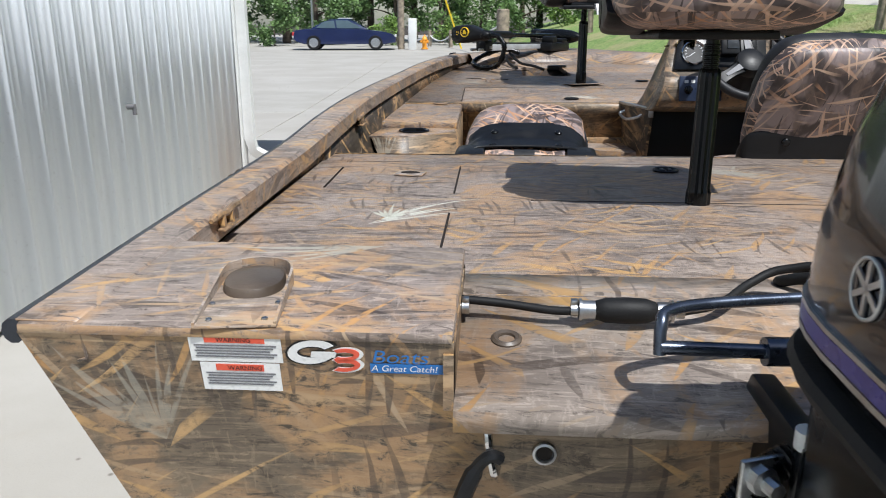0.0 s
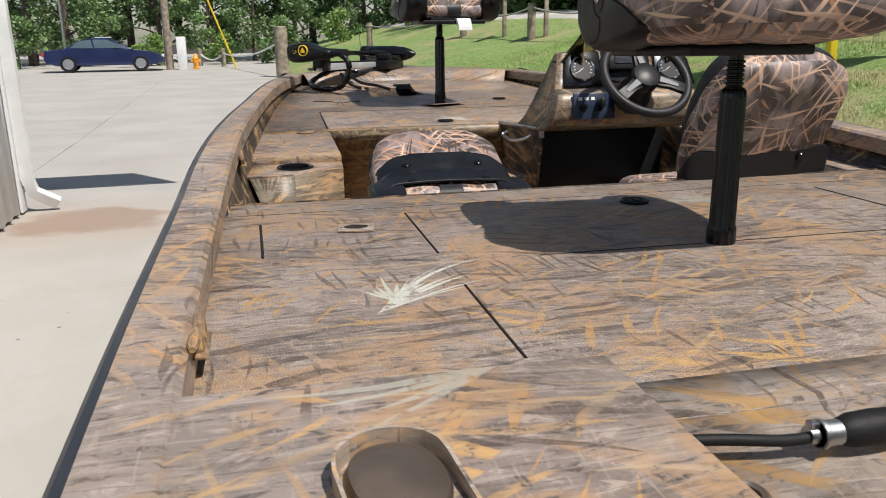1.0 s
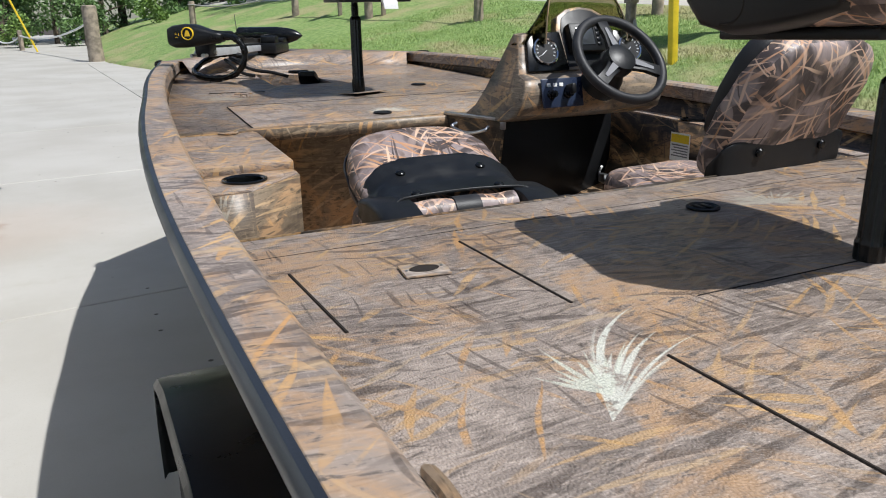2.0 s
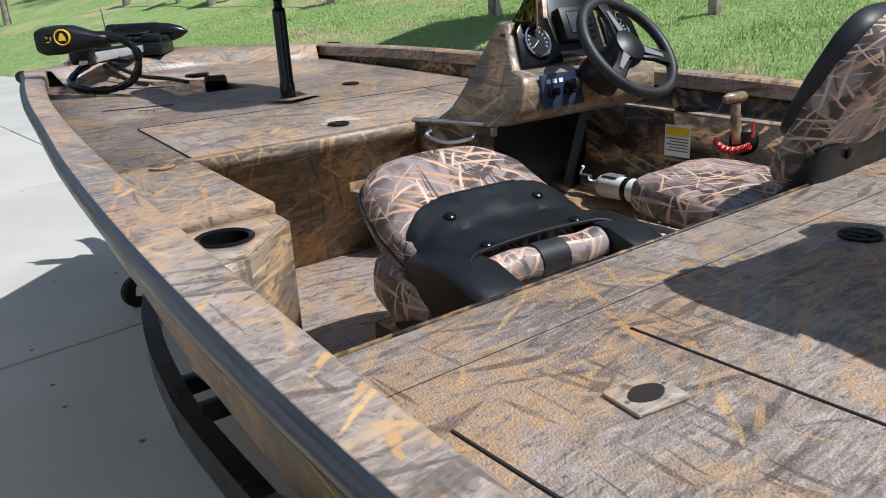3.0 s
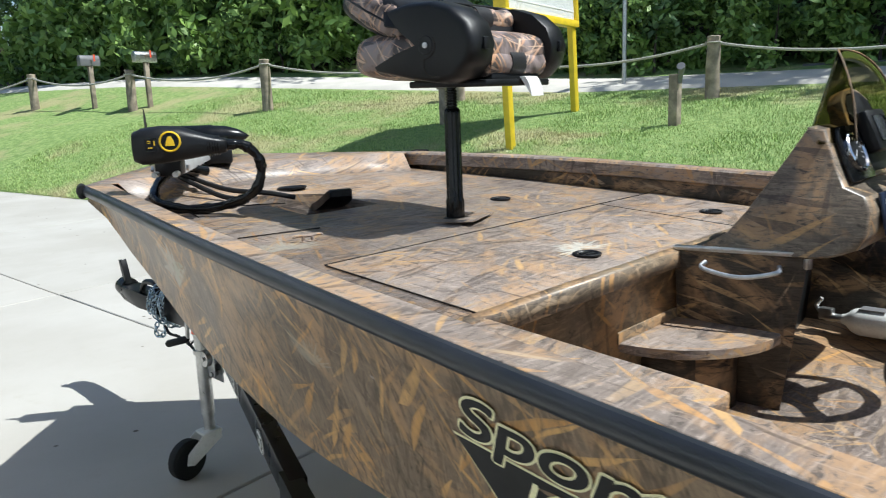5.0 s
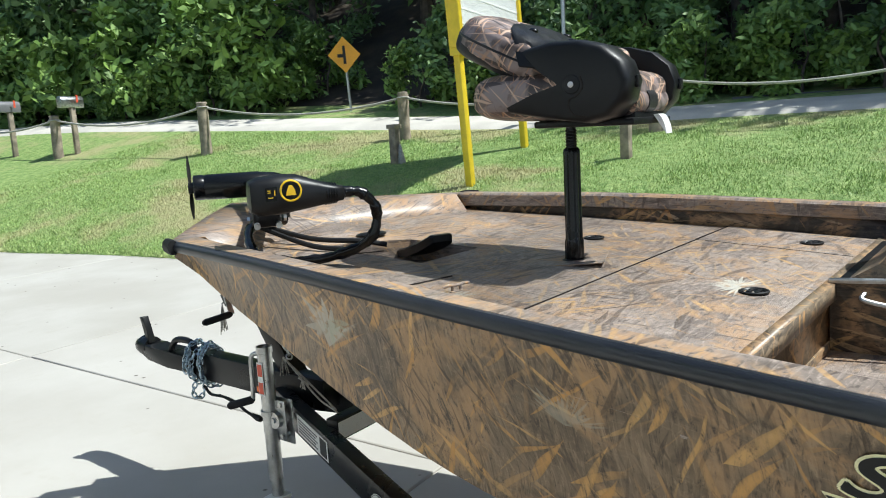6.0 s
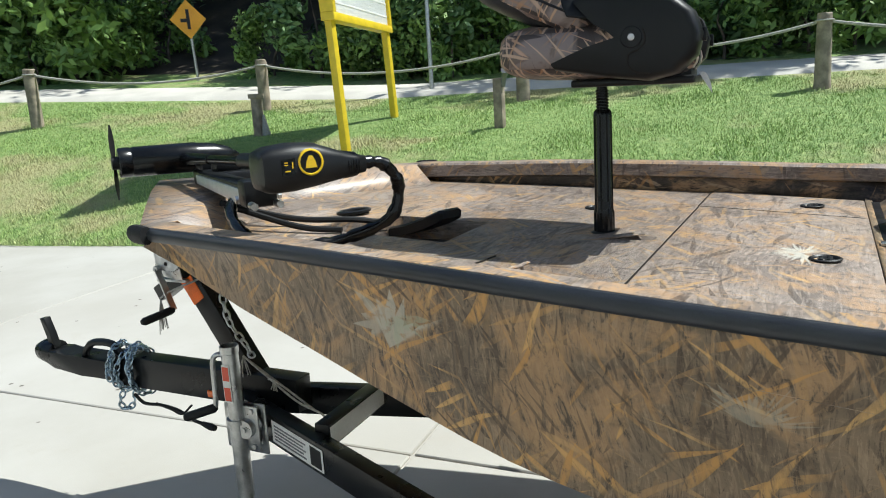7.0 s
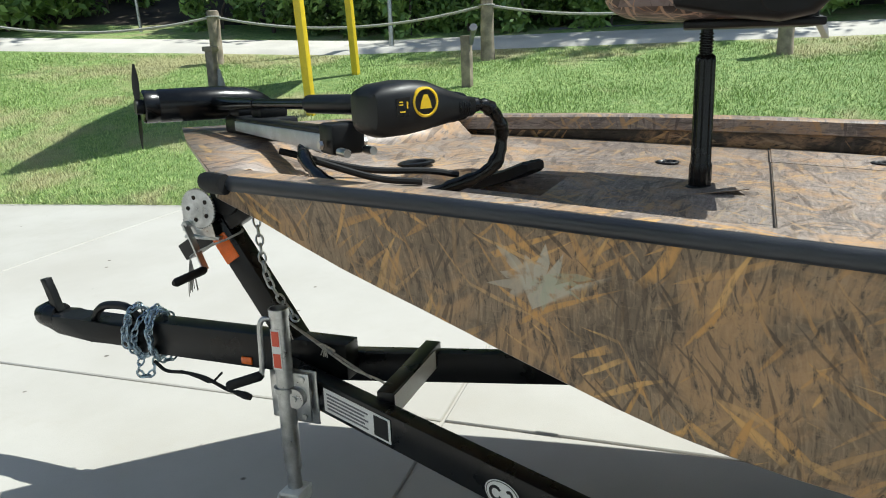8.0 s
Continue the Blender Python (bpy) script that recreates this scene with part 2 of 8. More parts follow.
def camo(name, base, mid, layers, rough=0.5, weave=420.0, relief=0.25, fans=(), pit=0.0, upright=False):
    """Printed reed camouflage: a mottled brown ground under many layers of blades."""
    m, nt, bs, pos3 = begin(name)
    pos = flat_coords(nt, pos3)
    swirl = noise_tex(nt, pos, 1.7, 2).outputs["Color"]
    bent = node(nt, "VectorMath", {0: pos, 1: node(nt, "VectorMath", {0: swirl, 1: (0.13, 0.13, 0.0)}, operation="MULTIPLY").outputs[0]}, operation="ADD").outputs[0]
    big = noise_tex(nt, pos, 2.3, 4, 0.6, 0.6).outputs[0]
    small = noise_tex(nt, pos, 13.0, 6, 0.65, 1.2).outputs[0]
    col = mix(nt, ramp(nt, big, 0.33, 0.70), base, mid)
    col = mix(nt, math_node(nt, "MULTIPLY", ramp(nt, small, 0.48, 0.68), 0.65), col, [c * 0.50 for c in base])
    speck = noise_tex(nt, node(nt, "VectorMath", {0: bent, 1: (64, 15, 1) if upright else (24, 60, 1)}, operation="MULTIPLY").outputs[0], 1.0, 5, 0.75, 0.8).outputs[0]
    col = mix(nt, math_node(nt, "MULTIPLY", ramp(nt, speck, 0.55, 0.64), 0.75), col, [c * 0.34 for c in base])
    col = mix(nt, math_node(nt, "MULTIPLY", ramp(nt, speck, 0.45, 0.36), 0.55), col, [min(1, c * 1.45) for c in mid])
    # bark-like hatching of thin dry stalks
    for way, lo, amount, tone in (((11, 120, 1), 0.52, 0.40, [c * 1.40 for c in mid]), ((9, 170, 1), 0.54, 0.50, [c * 0.36 for c in base]), ((110, 18, 1), 0.56, 0.38, [c * 1.25 for c in mid])):
        way = (way[1], way[0], 1) if upright else way
        st = node(nt, "VectorMath", {0: bent, 1: way}, operation="MULTIPLY").outputs[0]
        hatch = noise_tex(nt, st, 1.0, 4, 0.72).outputs[0]
        col = mix(nt, math_node(nt, "MULTIPLY", ramp(nt, hatch, lo, lo + 0.09), amount), col, tone)
    # broad rust-coloured patches, broken up by the hatching
    rust = noise_tex(nt, pos, 4.2, 5, 0.65, 0.8).outputs[0]
    col = mix(nt, math_node(nt, "MULTIPLY", math_node(nt, "MULTIPLY", ramp(nt, rust, 0.47, 0.61), ramp(nt, speck, 0.64, 0.48)), 0.70), col, (0.45, 0.270, 0.135))
    for k, (way, length, width, keep, patch, colour, tip, how) in enumerate(layers):
        on, rnd, far = leaves(nt, pos, way, length, width, k + 1, keep, patch)
        tone = mix(nt, rnd, colour, tip)
        tone = mix(nt, math_node(nt, "MULTIPLY", ramp(nt, far, 0.35, 1.0), 0.35), tone, [c * 0.55 for c in colour])
        on = math_node(nt, "MULTIPLY", on, ramp(nt, speck, 0.70, 0.42))
        col = mix(nt, math_node(nt, "MULTIPLY", on, how), col, tone)
    for k, (at, radius, lean, spread, colour, how, *wide) in enumerate(fans):
        col = mix(nt, math_node(nt, "MULTIPLY", fan(nt, pos, at, radius, lean, spread, k * 3.3 + 1, *wide), how), col, colour)
    fade = noise_tex(nt, pos, 5.5, 4, 0.6).outputs[0]
    col = mix(nt, math_node(nt, "MULTIPLY", ramp(nt, fade, 0.46, 0.72), 0.16), col, [(a + b) * 0.52 for a, b in zip(base, mid)])
    w = noise_tex(nt, pos3, weave, 2).outputs[0]
    col = mix(nt, math_node(nt, "MULTIPLY", ramp(nt, w, 0.50, 0.66), pit), col, [c * 0.45 for c in base])
    nt.links.new(col, bs.inputs["Base Color"])
    worn = noise_tex(nt, pos, 7.0, 4).outputs[0]
    nt.links.new(math_node(nt, "ADD", math_node(nt, "MULTIPLY", worn, 0.22), rough - 0.11), bs.inputs["Roughness"])
    bs.inputs["Specular IOR Level"].default_value = 0.38
    bump(nt, bs, w, relief, 0.0040 if pit else 0.0015)
    return m


OCHRE, TAN, DARK = (0.49, 0.300, 0.130), (0.44, 0.335, 0.225), (0.085, 0.064, 0.052)
BASE, MID = (0.200, 0.162, 0.138), (0.385, 0.318, 0.272)


def blade_set(n=1.0, wide=1.0):
    rust, deep = (0.50, 0.27, 0.10), (0.055, 0.042, 0.036)
    return [(8, 0.24 * wide, 0.020 * wide, 0.60, 0.46, deep, DARK, 0.75),
            (160, 0.22 * wide, 0.016 * wide, 0.55, 0.46, deep, DARK, 0.75),
            (24, 0.20 * wide, 0.012 * wide, 0.60 * n, 0.50, TAN, OCHRE, 0.75),
            (118, 0.18 * wide, 0.012 * wide, 0.55 * n, 0.52, rust, TAN, 0.78),
            (64, 0.20 * wide, 0.014 * wide, 0.55 * n, 0.52, OCHRE, rust, 0.86),
            (175, 0.26 * wide, 0.015 * wide, 0.60 * n, 0.50, OCHRE, TAN, 0.78),
            (92, 0.15 * wide, 0.010 * wide, 0.50 * n, 0.50, DARK, deep, 0.75),
            (142, 0.19 * wide, 0.017 * wide, 0.50 * n, 0.53, (0.58, 0.35, 0.14), OCHRE, 0.92),
            (40, 0.23 * wide, 0.016 * wide, 0.50 * n, 0.53, OCHRE, (0.60, 0.38, 0.17), 0.92)]


def hull_blades():
    brown, rust, gold, clay = (0.050, 0.036, 0.026), (0.54, 0.28, 0.085), (0.66, 0.40, 0.155), (0.45, 0.28, 0.14)
    return [(84, 0.20, 0.011, 0.70, 0.44, brown, (0.10, 0.07, 0.045), 0.75), (108, 0.20, 0.010, 0.60, 0.45, brown, (0.12, 0.085, 0.055), 0.75),
            (70, 0.24, 0.012, 0.60, 0.48, clay, rust, 0.70), (134, 0.24, 0.013, 0.60, 0.49, rust, clay, 0.72), (98, 0.20, 0.012, 0.60, 0.47, brown, clay, 0.65),
            (46, 0.24, 0.020, 0.55, 0.50, rust, gold, 0.90), (150, 0.26, 0.018, 0.50, 0.51, gold, rust, 0.88), (60, 0.18, 0.010, 0.55, 0.50, brown, (0.09, 0.065, 0.045), 0.80),
            (118, 0.27, 0.022, 0.50, 0.51, rust, gold, 0.92), (28, 0.22, 0.016, 0.45, 0.53, gold, clay, 0.82)]


WHITE_FAN, GREY_FAN = (0.66, 0.66, 0.58), (0.44, 0.42, 0.35)
camo_deck = camo("camo_deck_vinyl", BASE, MID, blade_set(), 0.40, 330, 0.8,
                 [((-0.185, 1.640), 0.37, 49, 17, WHITE_FAN, 0.85, 4.5, 0.011), ((-0.15, 1.685), 0.16, 88, 48, (0.60, 0.62, 0.52), 0.75, 11.0, 0.011), ((0.70, 2.22), 0.16, 60, 120, GREY_FAN, 0.7),
                  ((0.47, 3.86), 0.13, 90, 150, WHITE_FAN, 0.6), ((-0.06, 4.36), 0.15, 80, 120, GREY_FAN, 0.7)], pit=0.22)
camo_trim = camo("camo_trim_paint", [c * 0.90 for c in BASE], [c * 0.88 for c in MID], blade_set(0.9, 1.2), 0.42, 120, 0.10, [((-0.10, 1.31), 0.36, 196, 26, GREY_FAN, 0.7)])
camo_side = camo("camo_hull_paint", (0.135, 0.098, 0.068), (0.265, 0.190, 0.124), hull_blades(), 0.34, 90, 0.05,
                 [((4.555, 1.885), 0.22, 112, 40, (0.47, 0.44, 0.37), 0.72, 15.0, 0.034), ((4.540, 1.940), 0.12, 35, 75, (0.45, 0.41, 0.34), 0.60, 26.0, 0.040), ((4.52, 1.97), 0.09, 250, 90, (0.36, 0.40, 0.29), 0.45, 20.0, 0.022), ((3.9, 1.85), 0.14, 100, 80, GREY_FAN, 0.40)], upright=True)
camo_cross = camo("camo_panel_paint", (0.130, 0.100, 0.072), (0.250, 0.190, 0.125), blade_set(1.2, 1.2), 0.42, 90, 0.05,
                  [((4.66, 0.92), 0.20, 110, 50, GREY_FAN, 0.4)])
camo_gloss = camo("camo_smooth_paint", (0.27, 0.225, 0.19), (0.43, 0.36, 0.305), blade_set(0.8, 1.3), 0.34, 90, 0.03)
camo_console = camo("camo_console_paint", (0.120, 0.096, 0.072), (0.230, 0.185, 0.138), blade_set(0.6, 1.5), 0.34, 90, 0.03)
# the camouflage print again, with the cockpit's shade put into its colours
camo_shaded = camo("camo_shaded_paint", (0.030, 0.024, 0.018), (0.062, 0.048, 0.035), blade_set(0.6, 1.3), 0.5, 90, 0.03)
camo_dark = plain("brown_moulded_plastic", (0.105, 0.080, 0.060), 0.42, 0, 0.35, 12, 200, 0.15)


def seat_camo():
    m, nt, bs, pos3 = begin("camo_seat_fabric")
    pos = flat_coords(nt, pos3)
    big = noise_tex(nt, pos, 7.5, 3, 0.5, 1.2).outputs[0]
    mid = noise_tex(nt, pos, 19.0, 3, 0.5, 0.6).outputs[0]
    col = mix(nt, ramp(nt, big, 0.42, 0.58), (0.060, 0.046, 0.044), (0.27, 0.215, 0.205))
    col = mix(nt, math_node(nt, "MULTIPLY", ramp(nt, mid, 0.52, 0.64), 0.75), col, (0.15, 0.105, 0.085))
    dark, umber, pink, sand, rust = (0.030, 0.024, 0.024), (0.085, 0.060, 0.050), (0.60, 0.40, 0.30), (0.66, 0.47, 0.33), (0.44, 0.22, 0.10)
    for k, (way, ln, wd, keep, patch, ca, cb) in enumerate([
            (15, 0.20, 0.034, 0.50, 0.45, dark, umber), (105, 0.18, 0.028, 0.50, 0.47, umber, dark), (60, 0.16, 0.030, 0.45, 0.49, (0.33, 0.26, 0.24), (0.24, 0.17, 0.14)),
            (35, 0.20, 0.011, 0.55, 0.46, rust, pink), (140, 0.22, 0.012, 0.55, 0.47, pink, rust), (80, 0.20, 0.009, 0.55, 0.47, dark, umber),
            (168, 0.24, 0.011, 0.60, 0.46, sand, pink), (55, 0.24, 0.010, 0.60, 0.47, pink, sand), (120, 0.20, 0.008, 0.60, 0.47, sand, rust), (5, 0.20, 0.009, 0.50, 0.48, sand, pink), (95, 0.22, 0.010, 0.45, 0.49, sand, pink)]):
        on, rnd, far = leaves(nt, pos, way, ln, wd, k + 14, keep, patch, 0.0010)
        tone = mix(nt, math_node(nt, "MULTIPLY", ramp(nt, far, 0.3, 1.0), 0.5), mix(nt, rnd, ca, cb), [c * 0.5 for c in ca])
        col = mix(nt, math_node(nt, "MULTIPLY", on, 0.9), col, tone)
    nt.links.new(col, bs.inputs["Base Color"])
    bs.inputs["Roughness"].default_value = 0.48
    folds = node(nt, "VectorMath", {0: pos3, 1: (30, 9, 14)}, operation="MULTIPLY").outputs[0]
    bump(nt, bs, noise_tex(nt, folds, 1.0, 3).outputs[0], 0.45, 0.010)
    return m


camo_seat = seat_camo()
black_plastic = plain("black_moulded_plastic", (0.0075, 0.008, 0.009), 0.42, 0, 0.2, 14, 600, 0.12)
black_gloss = plain("black_gloss_plastic", (0.005, 0.0055, 0.006), 0.22, 0, 0.2, 10, 500, 0.03)
black_vinyl = plain("black_soft_vinyl", (0.022, 0.022, 0.024), 0.5, 0, 0.25, 20, 300, 0.2)
rubber = plain("black_rubber", (0.009, 0.009, 0.0095), 0.65, 0, 0.3, 18, 240, 0.2)
rail_rubber = plain("dark_rub_rail_vinyl", (0.022, 0.025, 0.032), 0.36, 0, 0.25, 6, 300, 0.06)
trailer_paint = plain("black_trailer_paint", (0.006, 0.0065, 0.0075), 0.32, 0, 0.3, 8, 160, 0.06)
zinc = plain("zinc_plated_steel", (0.55, 0.56, 0.56), 0.34, 1.0, 0.3, 22, 260, 0.1)
chrome = plain("polished_steel", (0.72, 0.72, 0.73), 0.14, 1.0, 0.12, 20, 300, 0.03)
alloy = plain("brushed_aluminium", (0.52, 0.53, 0.54), 0.38, 1.0, 0.2, 30, 400, 0.1)
white_paint = plain("white_paint", (0.72, 0.73, 0.72), 0.4, 0, 0.08, 5, 120, 0.05)
white_label = plain("white_printed_label", (0.78, 0.78, 0.76), 0.45, 0, 0.05, 8, 200, 0.0)
red_label = plain("red_printed_label", (0.72, 0.10, 0.05), 0.45, 0, 0.05, 8, 200, 0.0)
grey_ink = plain("grey_ink", (0.16, 0.16, 0.17), 0.5, 0, 0.1, 8, 200, 0.0)
dark_ink = plain("black_ink", (0.015, 0.015, 0.015), 0.4, 0, 0.1, 8, 200, 0.0)
blue_decal = plain("blue_decal", (0.02, 0.17, 0.50), 0.35, 0, 0.1, 8, 200, 0.0)
cream_decal = plain("cream_decal", (0.86, 0.82, 0.50), 0.4, 0, 0.08, 8, 200, 0.0)
orange_lens = plain("orange_reflector", (0.85, 0.16, 0.02), 0.2, 0, 0.15, 30, 220, 0.15)
yellow_paint = plain("yellow_paint", (0.78, 0.56, 0.03), 0.45, 0, 0.12, 6, 90, 0.08)
red_plastic = plain("red_plastic", (0.55, 0.03, 0.03), 0.35, 0, 0.15, 20, 200, 0.05)
rope_grey = plain("grey_rope", (0.42, 0.40, 0.36), 0.85, 0, 0.3, 60, 300, 0.4)
wood_grey = plain("weathered_timber", (0.30, 0.25, 0.19), 0.85, 0, 0.45, 6, 60, 0.6)
dark_steel = plain("dark_blued_steel", (0.10, 0.12, 0.16), 0.26, 0.85, 0.25, 20, 260, 0.05)
dark_gap = plain("dark_seam", (0.02, 0.015, 0.012), 0.8, 0, 0.2, 9, 100, 0.0)


# ---- ground, lawn, driveway, building ----
CURB_Y = [-30, 0, 5, 9.5, 11.6, 13.5, 15, 17.4, 23, 28, 40, 70]
CURB_X = [6.0, 5.5, 5.0, 4.4, 4.0, 3.75, 3.3, 2.9, 1.6, 0.6, 0.4, 1.5]
BANK_D = [0, 0.5, 2.5, 4.0, 5.0, 5.7, 7.0, 8.6, 10.5, 14, 20, 40]
BANK_Z = [0.03, 0.14, 0.68, 0.90, 1.12, 1.24, 1.47, 1.68, 1.95, 3.3, 7.0, 11.0]


def curb_x(y):
    return lerp_table(y, CURB_Y, CURB_X)


def drive_z(y):
    return GROUND + 0.008 * max(0.0, y - 12.0)


def lawn_z(d, y):
    rise = 1.0 + 0.03 * max(0.0, min(12.0, y - 11.0)) * max(0.0, 1 - max(0.0, d - 6) / 12)
    return drive_z(y) + lerp_table(d, BANK_D, BANK_Z) * rise


def grass_material():
    m, nt, bs, pos = begin("mown_grass")
    a = noise_tex(nt, pos, 0.55, 5, 0.6).outputs[0]
    b = noise_tex(nt, pos, 9.0, 5, 0.7).outputs[0]
    c = noise_tex(nt, pos, 70.0, 3, 0.7).outputs[0]
    col = mix(nt, ramp(nt, b, 0.35, 0.68), (0.16, 0.27, 0.065), (0.35, 0.45, 0.15))
    col = mix(nt, math_node(nt, "MULTIPLY", ramp(nt, a, 0.48, 0.64), 0.8), col, (0.44, 0.39, 0.20))
    col = mix(nt, math_node(nt, "MULTIPLY", ramp(nt, c, 0.5, 0.72), 0.6), col, (0.05, 0.10, 0.015))
    nt.links.new(col, bs.inputs["Base Color"])
    bs.inputs["Roughness"].default_value = 0.75
    bump(nt, bs, c, 0.9, 0.03)
    return m


def blade_material():
    m, nt, bs, pos = begin("grass_blades")
    r = node(nt, "NewGeometry").outputs["Random Per Island"]
    a = noise_tex(nt, pos, 0.55, 5, 0.6).outputs[0]
    col = mix(nt, r, (0.20, 0.33, 0.075), (0.44, 0.54, 0.20))
    col = mix(nt, math_node(nt, "MULTIPLY", ramp(nt, a, 0.48, 0.64), 0.8), col, (0.50, 0.44, 0.25))
    nt.links.new(col, bs.inputs["Base Color"])
    bs.inputs["Roughness"].default_value = 0.55
    return m


def concrete_material():
    m, nt, bs, pos = begin("broomed_concrete")
    a = noise_tex(nt, pos, 0.7, 6, 0.6).outputs[0]
    b = noise_tex(nt, pos, 6.0, 6, 0.65).outputs[0]
    c = noise_tex(nt, pos, 160.0, 2).outputs[0]
    col = mix(nt, ramp(nt, a, 0.30, 0.70), (0.355, 0.335, 0.297), (0.44, 0.425, 0.390))
    col = mix(nt, math_node(nt, "MULTIPLY", ramp(nt, b, 0.55, 0.75), 0.45), col, (0.36, 0.33, 0.28))
    col = mix(nt, math_node(nt, "MULTIPLY", ramp(nt, c, 0.55, 0.8), 0.4), col, (0.30, 0.28, 0.25))
    tint = node(nt, "ObjectInfo").outputs["Random"]
    col = mix(nt, math_node(nt, "MULTIPLY", tint, 0.35), col, (0.47, 0.44, 0.40))
    sp = node(nt, "TexVoronoi", {"Vector": pos, "Scale": 7.0})
    few = math_node(nt, "LESS_THAN", node(nt, "SeparateColor", {0: sp.outputs["Color"]}).outputs[0], 0.22)
    col = mix(nt, math_node(nt, "MULTIPLY", few, ramp(nt, sp.outputs["Distance"], 0.11, 0.05)), col, (0.10, 0.085, 0.07))
    # rusty run-off below the downspout
    d = node(nt, "VectorMath", {0: pos, 1: (-1.78, 7.0, 0.07)}, operation="SUBTRACT").outputs[0]
    d = node(nt, "VectorMath", {0: d, 1: (0.9, 1.25, 1.0)}, operation="MULTIPLY").outputs[0]
    r = math_node(nt, "ADD", node(nt, "VectorMath", {0: d}, operation="LENGTH").outputs["Value"], math_node(nt, "MULTIPLY", noise_tex(nt, pos, 2.2, 5).outputs[0], 0.7))
    col = mix(nt, math_node(nt, "MULTIPLY", ramp(nt, r, 0.98, 0.78), 0.8), col, (0.22, 0.145, 0.10))
    col = mix(nt, math_node(nt, "MULTIPLY", ramp(nt, r, 1.9, 0.9), 0.35), col, (0.42, 0.32, 0.25))
    nt.links.new(col, bs.inputs["Base Color"])
    bs.inputs["Roughness"].default_value = 0.8
    bump(nt, bs, c, 0.25, 0.002)
    return m


grass = grass_material()
grass_blade = blade_material()
concrete = concrete_material()
path_concrete = plain("pale_path_concrete", (0.55, 0.52, 0.46), 0.85, 0, 0.15, 1.2, 60, 0.2)
asphalt = plain("worn_asphalt", (0.12, 0.12, 0.125), 0.8, 0, 0.25, 0.8, 60, 0.4)
soil = plain("dark_leaf_litter", (0.055, 0.042, 0.028), 0.95, 0, 0.6, 1.3, 14, 1.0)


def sheet(name, xs, ys, fz, material, fx=None, label="", category=""):
    bm = B()
    rows = [[bm.verts.new((fx(x, y) if fx else x, y, fz(x, y))) for x in xs] for y in ys]
    for a, b in zip(rows, rows[1:]):
        for i in range(len(a) - 1):
            bm.faces.new((a[i], a[i + 1], b[i + 1], b[i]))
    ob = part(name, bm, material, sharp=80)
    return setting(ob, label, category)


sheet("ground", [-900, -120, -60, -30, 0, 30, 60, 120, 900], [-900, -120, -60, -30, 0, 30, 60, 120, 900],
      lambda x, y: -0.25, soil, label="dark soil that reaches the horizon", category="ground")
ys = [-30, -20, -12, -6, -3, 0, 2, 3, 4, 5, 6, 7, 8, 9, 10, 11, 12, 13, 14, 15, 16, 17, 18, 20, 22, 24, 26, 28, 32, 36, 40, 48, 56, 70]
ds = [0, 0.12, 0.3, 0.6, 1, 1.5, 2, 2.5, 3, 3.5, 4, 4.5, 5, 5.5, 6, 6.5, 7, 7.5, 8, 8.6, 9.4, 10.5, 12, 14, 17, 20, 26, 40]


def lawn_height(d, y):
    return lawn_z(d, y) + (0.035 * noise.noise(Vector((d * 0.9, y * 0.9, 0))) if 0.4 < d < 6 else 0.0) - (0.10 if d == 0 else 0)


sheet("lawn", ds[:22], ys, lawn_height, grass, lambda d, y: curb_x(y) + d, "sunlit mown lawn sloping up from the driveway", "lawn")
sheet("wooded_bank", ds[21:], ys, lawn_z, soil, lambda d, y: curb_x(y) + d, "dark earth bank under the trees", "bank")
sheet("footpath", [0, 0.2, 1.35, 1.55], ys, lambda d, y: lawn_z(6.4 + d, y) + (0.05 if 0.1 < d < 1.5 else -0.05), path_concrete,
      lambda d, y: curb_x(y) + 6.4 + d, "pale concrete footpath behind the rope fence", "path")
sheet("road", [0, 0.3, 3.2, 3.5], [y for y in ys if y < 9], lambda d, y: lawn_z(8.6 + d, y) * 0 + lawn_z(8.6, y) + (0.06 if 0.1 < d < 3.4 else -0.3), asphalt,
      lambda d, y: curb_x(y) + 8.5 + d - 0.12 * (y - 8), "grey asphalt road behind the path", "road")
sheet("driveway_far", [0.0, 0.4, 0.7, 0.85, 0.93, 0.97, 1.0], ys, lambda x, y: drive_z(y) - 0.012, concrete,
      lambda f, y: -70.0 + (curb_x(y) + 0.3 + 70.0) * f, "pale concrete driveway", "driveway")


def driveway():
    """Cast slabs with open joints, laid slightly askew to the boat."""
    root = setting(new("driveway"), "pale concrete driveway slabs with dark joints", "driveway")
    nx, ny, step = range(-4, 2), range(-3, 6), 3.7

    def corner(i, j):
        x = 1.0 + step * i
        y = 5.24 + step * j
        return Vector((x - 0.045 * (y - 6), y + 0.10 * (x - 0.6), 0))
    for i in nx:
        for j in ny:
            c = [corner(i, j), corner(i + 1, j), corner(i + 1, j + 1), corner(i, j + 1)]
            mid = sum(c, Vector()) / 4
            c = [p + (mid - p).normalized() * 0.009 for p in c]
            if min(p.x for p in c) > 4.6:
                continue
            bm = B()
            prism(bm, [(p.x, p.y, drive_z(p.y)) for p in c], (0, 0, -0.12), bev=0.006, seg=1)
            part("slab", bm, concrete, root)


driveway()


